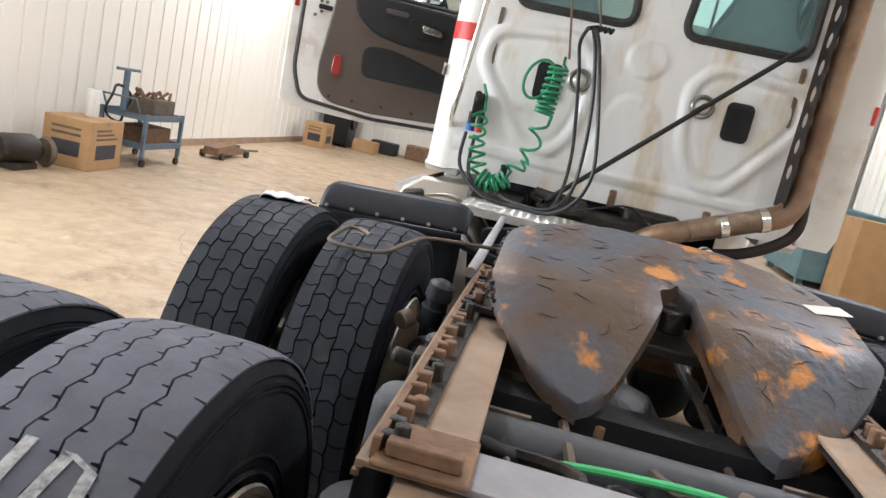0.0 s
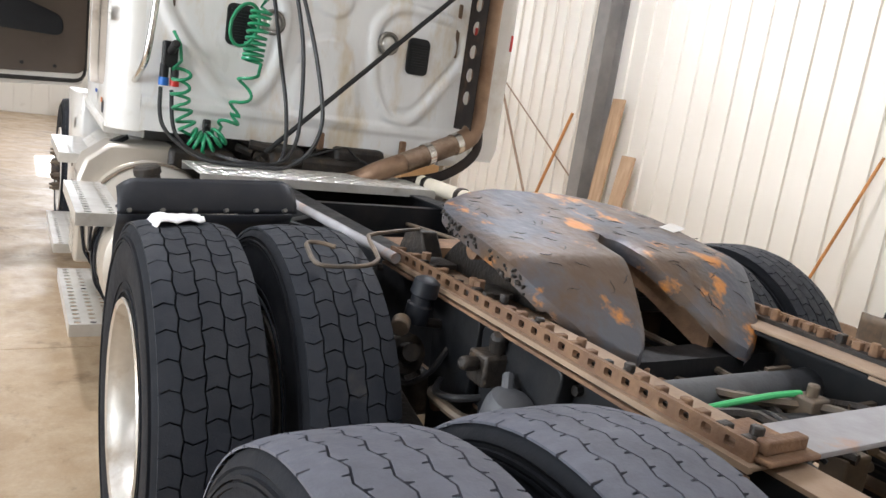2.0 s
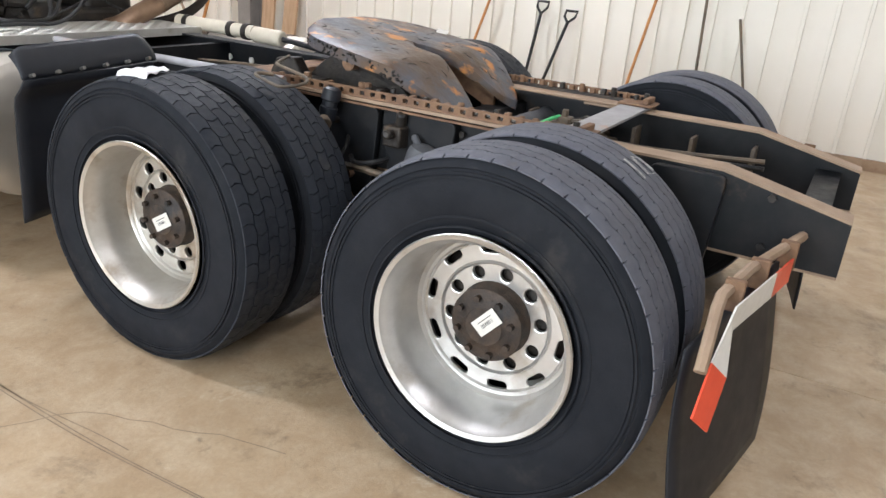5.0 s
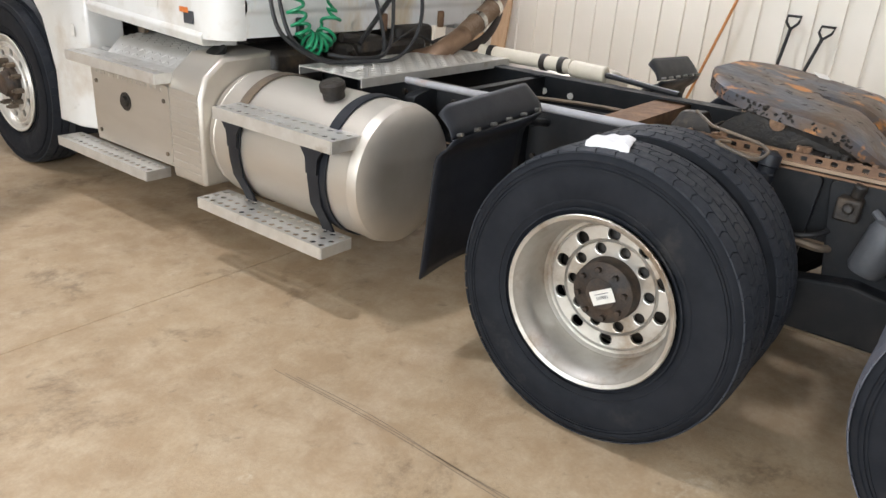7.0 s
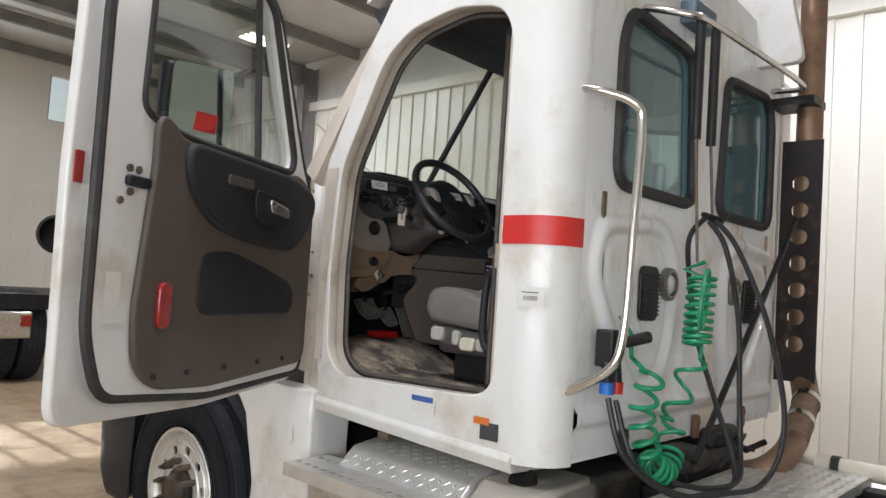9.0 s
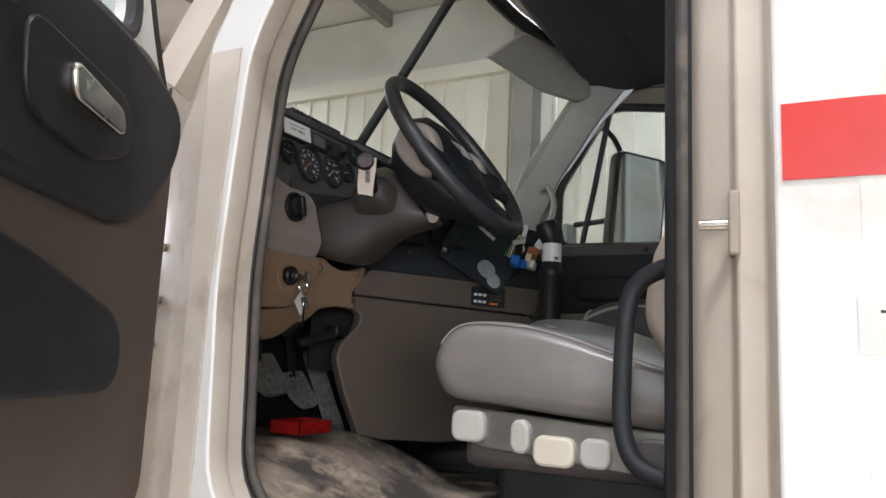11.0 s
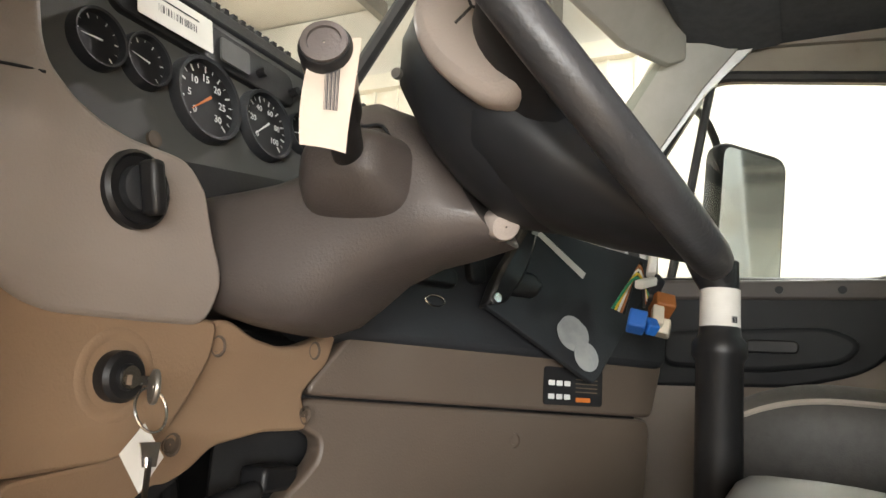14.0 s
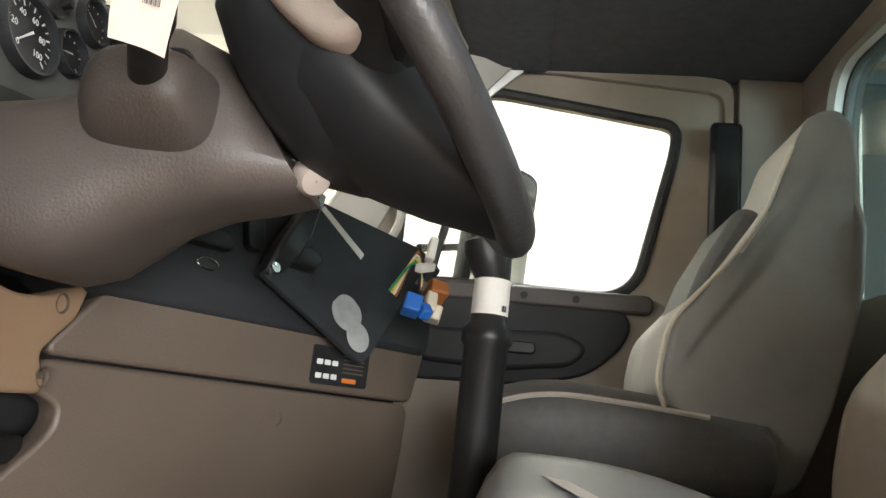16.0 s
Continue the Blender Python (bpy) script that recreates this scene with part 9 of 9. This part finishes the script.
carton("cardboard_box", -5.12, 6.10, 0.50, 0.62, 0.50, 4, "large printed cardboard box against the wall")
bm = B()
lathe(bm, [(0.02, 0.0), (0.068, 0.0), (0.07, 0.006), (0.07, 0.275), (0.066, 0.28), (0.02, 0.28)], (-5.16, 6.24, 0.504), (0, 0, 1), 28)
solo("paper_roll", bm, M_PAPER, "white roll of paper towel standing on the box", "paper roll")
# blue-grey cart with a pump and boxes
cart = thing("tool_cart", "blue-grey two-shelf tool cart with caster wheels", "cart", (-5.12, 7.15, 0))
for z in (0.20, 0.52):
    bm = B()
    box(bm, -0.28, 0.28, -0.40, 0.40, z, z + 0.012)
    for s in (-1, 1):
        box(bm, s * 0.28 - 0.006, s * 0.28 + 0.006, -0.40, 0.40, z, z + 0.07)
        box(bm, -0.28, 0.28, s * 0.40 - 0.006, s * 0.40 + 0.006, z, z + 0.07)
    part("shelf", bm, M_CART, cart, bevel=0.004)
for sx in (-1, 1):
    for sy in (-1, 1):
        part("leg", box(B(), sx * 0.27 - 0.02, sx * 0.27 + 0.02, sy * 0.39 - 0.02, sy * 0.39 + 0.02, 0.09, 0.60), M_CART, cart)
        part("caster", cyl(B(), (sx * 0.27 - 0.015, sy * 0.37, 0.045), (sx * 0.27 + 0.015, sy * 0.37, 0.045), 0.045, seg=16), M_GREASE, cart)
part("handle", tube(B(), [(-0.2, -0.42, 0.6), (-0.2, -0.52, 0.75), (0.2, -0.52, 0.75), (0.2, -0.42, 0.6)], 0.012, 8), M_CART, cart)
pump = thing("drum_pump", "blue-grey stand with a T-handle and coiled hose", "pump", (-5.2, 6.85, 0.533))
part("column", cyl(B(), (0, 0, 0.0), (0, 0, 0.50), 0.035, seg=14), M_CART, pump)
part("t_handle", cyl(B(), (-0.02, -0.17, 0.50), (0.02, 0.20, 0.50), 0.017, seg=10), M_CART, pump)
part("hose", tube(B(), [(0.03 * math.sin(a * 3), -0.10 + 0.20 * math.cos(a), 0.12 + 0.20 * math.sin(a)) for a in (k * 0.3 for k in range(30))], 0.014, 8), M_HOSE, pump)
tray = solo("parts_crate", box(B(), -5.30, -4.93, 7.05, 7.48, 0.534, 0.75), M_STRAP, "brown metal crate of parts standing on the cart", "crate", 0.01)
bm = B()
rnd = random.Random(5)
for k in range(14):
    x, y = rnd.uniform(-5.26, -4.97), rnd.uniform(7.08, 7.45)
    cyl(bm, (x, y, 0.751), (x + rnd.uniform(-0.1, 0.1), y + rnd.uniform(-0.1, 0.1), 0.79 + rnd.uniform(0, 0.06)), 0.018, seg=8)
solo("scrap_parts", bm, M_RUST, "heap of rusty small parts on the crate", "scrap", kind="stuff")
solo("lower_crate", box(B(), -5.32, -4.95, 7.0, 7.5, 0.214, 0.42), M_RUST, "rusty red crate on the lower cart shelf", "crate", 0.01)
# floor jack lying flat
fj = thing("floor_jack", "low rusty red trolley jack on the floor", "jack", (-5.0, 9.2, 0))
part("body", loft(B(), [[(-0.12, y, z0), (0.12, y, z0), (0.10, y, z1), (-0.10, y, z1)] for y, z0, z1 in ((-0.5, 0.05, 0.16), (0.0, 0.05, 0.20), (0.4, 0.05, 0.12))]), M_RUST, fj, bevel=0.01)
part("saddle", cyl(B(), (0, 0.3, 0.12), (0, 0.3, 0.17), 0.06), M_GREASE, fj)
part("handle", cyl(B(), (0, -0.45, 0.12), (0.15, 0.75, 0.10), 0.018), M_STRAP, fj)
for sx in (-1, 1):
    for y in (-0.42, 0.38):
        part("roller", cyl(B(), (sx * 0.12, y, 0.05), (sx * 0.17, y, 0.05), 0.05), M_GREASE, fj)
gr = thing("bench_motor", "dark electric motor lying on the floor by the wall", "motor", (-5.2, 5.25, 0))
part("housing", lathe(B(), [(0.001, -0.2), (0.12, -0.19), (0.14, -0.12), (0.14, 0.14), (0.10, 0.2), (0.001, 0.21)], (0, 0, 0.18), (0.3, 1, 0), 20), M_GREASE, gr)
part("wheel", lathe(B(), [(0.03, -0.03), (0.13, -0.03), (0.15, 0), (0.13, 0.03), (0.03, 0.03)], (0.08, 0.30, 0.155), (0.3, 1, 0), 24), M_STRAP, gr)
part("foot", box(B(), -0.12, 0.12, -0.15, 0.15, 0.0, 0.06), M_GREASE, gr)
carton("cardboard_box", -5.25, 13.9, 0.45, 0.55, 0.50, 0, "printed cardboard box by the corner of the wall")
solo("low_carton", box(B(), -4.85, -4.35, 15.1, 15.6, 0.001, 0.24), M_CARD, "low brown carton on the floor", "box", 0.006)
cab2 = thing("welder_cabinet", "tall black welding machine with yellow top", "machine", (-5.3, 15.4, 0))
part("body", box(B(), -0.3, 0.3, -0.35, 0.35, 0.05, 1.35), M_BLACK, cab2, bevel=0.03)
part("yellow_cap", box(B(), -0.12, 0.12, -0.2, 0.2, 1.351, 1.75), M_YELLOW, cab2, bevel=0.02)
part("reel", cyl(B(), (0.3, 0, 0.6), (0.36, 0, 0.6), 0.2, seg=20), M_FLAP, cab2)
for sx in (-1, 1):
    part("foot", box(B(), sx * 0.25 - 0.05, sx * 0.25 + 0.05, -0.3, 0.3, 0.0, 0.05), M_BLACK, cab2)
for k, (x, y) in enumerate(((-4.3, 15.9), (-3.5, 16.1), (-2.7, 15.8))):
    solo("storage_bin", box(B(), x - 0.3, x + 0.3, y - 0.2, y + 0.2, 0.001, 0.28 + 0.05 * k), M_CHAR if k != 1 else M_RUST, "dark low storage bin on the floor", "bin", 0.02, group="bins by the end wall")
for y in (13.0, 13.75):
    sg = tagged(put_mesh("wall_notice", plate_mesh("wall_notice", [rr(y - 0.12, y + 0.12, 1.45, 1.85, 0.004)], 0.004, M_PAPER, at_x(X0 + 0.045)), None), "small white notice with dark print on the wall", "notice", "wall notices")
    bm = B()
    for k in range(3):
        box(bm, X0 + 0.048, X0 + 0.0495, y - 0.09, y + 0.09, 1.53 + 0.1 * k, 1.56 + 0.1 * k)
    part("print", bm, M_BLUE_INK, sg)

# tools leaning on the east wall
def long_tool(name, foot, top, r, m, label, grip=False, head=None):
    t = thing(name, label, name.split("_")[-1], foot, "tools leaning on the wall")
    d = Vector(top) - Vector(foot)
    part("shaft", cyl(B(), (0, 0, 0), d, r, seg=10), m, t)
    if grip:
        bm = B()
        u = Vector((0, 1, 0))
        e = d + d.normalized() * 0.10
        tube(bm, [d - d.normalized() * 0.02, d + u * 0.055 + d.normalized() * 0.04, e + u * 0.06, e - u * 0.06, d - u * 0.055 + d.normalized() * 0.04, d - d.normalized() * 0.02], 0.013, 8)
        part("d_grip", bm, M_BLACK, t)
        bm = B()
        sheet(bm, lambda a, b: Vector((-0.02 - 0.03 * math.cos((a - 0.5) * 2.2), (a - 0.5) * 0.24, -0.02 + 0.30 * b)), 8, 4)
        bl = part("blade", bm, M_STRAP, t)
        bl.modifiers.new("thick", "SOLIDIFY").thickness = 0.003
    if head:
        part("head", box(B(), -0.04, 0.04, -head, head, 0.0, 0.09), M_STRAP, t, bevel=0.01)
    return t


XW = X1 - 0.06
long_tool("garden_shovel", (XW - 0.20, 2.36, 0.02), (XW - 0.02, 2.28, 1.02), 0.016, M_BLACK, "black D-grip shovel leaning on the wall", True)
long_tool("garden_shovel", (XW - 0.20, 2.21, 0.02), (XW - 0.02, 1.98, 0.96), 0.016, M_BLACK, "black D-grip shovel leaning on the wall", True)
long_tool("push_broom", (XW - 0.16, 3.16, 0.0), (XW - 0.01, 2.745, 1.50), 0.014, M_HANDLE, "orange wooden broom handle leaning on the wall", head=0.22)
long_tool("push_broom", (XW - 0.16, 1.33, 0.0), (XW - 0.01, 1.08, 1.56), 0.014, M_HANDLE, "orange wooden broom handle leaning on the wall", head=0.22)
long_tool("garden_rake", (XW - 0.14, 0.60, 0.0), (XW - 0.01, 0.70, 1.78), 0.013, M_STRAP, "dark metal tool with black grip leaning on the wall", head=0.15)
long_tool("wood_pole", (XW - 0.14, 7.15, 0.0), (XW - 0.01, 6.66, 1.52), 0.02, M_HANDLE, "wooden pole leaning on the wall")
long_tool("wood_pole", (XW - 0.10, 7.0, 0.0), (XW - 0.01, 8.3, 1.75), 0.018, M_TANRUST, "dull brown pole leaning on the wall")
long_tool("metal_pole", (XW - 0.10, 0.05, 0.0), (XW - 0.01, 0.36, 1.15), 0.012, M_STRAP, "thin grey pole leaning on the wall")
for (yf, yt, h, w) in ((5.82, 5.91, 1.74, 0.095), (5.50, 5.63, 1.12, 0.10)):
    m = frame_of((XW - 0.22, yf, 0.0), (0, 1, 0), (0.16, yt - yf, h))
    ln = math.sqrt(0.16 ** 2 + (yt - yf) ** 2 + h * h)
    tagged(put_mesh("pine_board", plate_mesh("pine_board", [rr(-w, w, 0.004, ln, 0.004, 1)], 0.03, M_WOOD, m), None, bevel=0), "raw pine board leaning beside the column", "board", "pine boards")
# crate with cartons beyond the right side of the cab
crt = thing("teal_crate", "teal painted metal bin by the wall", "bin", (3.9, 11.1, 0))
for x0, x1, y0, y1 in ((-0.55, 0.5, -0.9, -0.87), (-0.55, 0.5, 0.87, 0.9), (-0.55, -0.52, -0.87, 0.87), (0.47, 0.5, -0.87, 0.87)):
    part("side_panel", box(B(), x0, x1, y0, y1, 0.1, 1.2), M_TEAL, crt, bevel=0.008)
part("bin_bottom", box(B(), -0.52, 0.47, -0.87, 0.87, 0.1, 0.13), M_TEAL, crt)
for sx in (-0.5, 0.4):
    for sy in (-0.8, 0.7):
        part("foot", box(B(), sx, sx + 0.1, sy, sy + 0.1, 0.0, 0.1), M_TEAL, crt)
carton("cardboard_box", 4.03, 9.80, 0.68, 0.58, 1.14, 4, "tall plain brown cardboard box standing by the wall", True)
rt = tagged(part("red_bin", box(B(), 3.6, 4.1, 0.35, 0.75, 0.001, 0.42), M_REFL, None, bevel=0.02), "red bin standing by the wall", "bin")
part("green_lid", box(B(), 3.58, 4.12, 0.33, 0.77, 0.421, 0.44), M_GREEN, rt, bevel=0.005)

# another vehicle's rear axle at the far end
pv = thing("parked_truck", "rear of a parked dark truck with worn tyres", "truck", (0.55, 13.3, 0))
for x in (-0.35, 0.0, 0.75):
    w = put_mesh("wheel", WHEEL_RIMS[("round", 0.175, M_RIM.name)], pv)
    w.matrix_basis = Matrix.Translation((x, 0.0, 0.62)) @ Matrix.Scale(1.21, 4)
    put_mesh("tyre", TYRES["drive"], w)
part("axle", cyl(B(), (-0.3, 0, 0.62), (1.2, 0, 0.62), 0.09), M_GREASE, pv)
bm = B()
box(bm, -0.75, -0.1, -0.75, -0.6, 0.62, 0.98)
part("bumper", bm, M_CHROME, pv, bevel=0.03)
part("tail_lamp", box(B(), -0.24, -0.12, -0.78, -0.75, 0.78, 0.93), M_REFL, pv, bevel=0.01)
part("chassis", box(B(), -0.6, 1.4, -0.7, 2.2, 1.0, 1.2), M_FRAME, pv)
part("bumper_bracket", box(B(), -0.5, -0.3, -0.6, 0.0, 0.7, 1.05), M_FRAME, pv)

# ---- tags, rag and stickers on the truck ----
bm = B()


def cloth(u, v):
    x, y = -1.205 + 0.135 * u, 1.27 + 0.15 * v + 0.04 * u
    r = math.sqrt(max(0.0, (R_TYRE + 0.004) ** 2 - (y - 1.31) ** 2)) + R_TYRE
    return (x, y, r - 0.002 + 0.008 * abs(math.sin(7 * u + 3 * v)) + 0.006 * math.sin(9 * v) ** 2 - (0.02 * max(0, 0.12 - u) / 0.12))


sheet(bm, cloth, 24, 16)
solo("white_rag", bm, M_RAG, "crumpled white cloth lying on the tyre", "rag").modifiers.new("thick", "SOLIDIFY").thickness = 0.002
for y, turn in ((-0.01, 48), (1.30, 30)):
    m = frame_of((-1.1515, y + 0.0, 0.505 if y > 1 else 0.53), (0, -math.cos(radians(turn)), math.sin(radians(turn))), (0, math.sin(radians(turn)), math.cos(radians(turn))))
    paper("hub_sticker", m, 0.088, 0.050, "white paper inventory sticker on the wheel hub", "label", True, "hub stickers")
fm = frame_of((0.452, 1.115, fw_z(1.115) + 0.003), (0.9, 0.4, 0.06), (-0.4, 0.9, 0.15))
paper("plate_sticker", fm, 0.12, 0.055, "white paper sticker on the rusty coupling plate", "label", False)
paper("cab_sticker", frame_of((-1.1035, 3.52, 1.625), (0, -1, 0), (0, 0, 1)), 0.115, 0.07, "white paper sticker on the cab side", "label", True)
paper("sill_sticker", frame_of((-1.104, 3.98, 1.195), (0, -1, 0), (0, 0, 1)), 0.12, 0.06, "white and blue notice on the door sill", "label", False)
paper("deck_sticker", pose(-0.62, 3.0, 0.960, 0, 0, 20), 0.16, 0.05, "white paper strip lying on the deck plate", "label", False)
bm = B()
box(bm, -1.106, -1.1045, 3.93, 4.04, 1.205, 1.225)
solo("sill_print", bm, M_BLUE_INK, "blue printed heading of the sill notice", "label")
bm = B()
box(bm, -1.1045, -1.103, 3.62, 3.70, 1.12, 1.18)
wl = solo("warning_label", bm, M_INK, "black warning label with orange head on the sill", "label")
part("orange_head", box(B(), -1.106, -1.1046, 3.66, 3.73, 1.17, 1.195), M_ORANGE, wl)
# chalk strokes on the worn inner tyre
def chalk(a0, x0, a1, x1, w):
    n = 8
    return [[(x0 + (x1 - x0) * k / n + s * w, -(R_TYRE + 0.0035) * math.sin(a0 + (a1 - a0) * k / n), R_TYRE - 0.004 + (R_TYRE + 0.0035) * math.cos(a0 + (a1 - a0) * k / n)) for s in (-1, 1)] for k in range(n + 1)]


chalk_word = thing("chalk_mark", "white chalk strokes on the worn tyre tread", "chalk mark", (-0.79, -0.2, 1.0))
for a0, x0, a1, x1 in ((0.44, -0.805, 0.60, -0.81), (0.45, -0.755, 0.48, -0.72), (0.48, -0.72, 0.59, -0.715), (0.46, -0.755, 0.59, -0.765), (0.59, -0.765, 0.61, -0.72)):
    ob = part("stroke", loft(B(), [[(x + 0.79, y + 0.2, z - 1.0) for x, y, z in row] for row in chalk(a0, x0, a1, x1, 0.008)], cap=False, closed=False), M_CHALK, chalk_word)
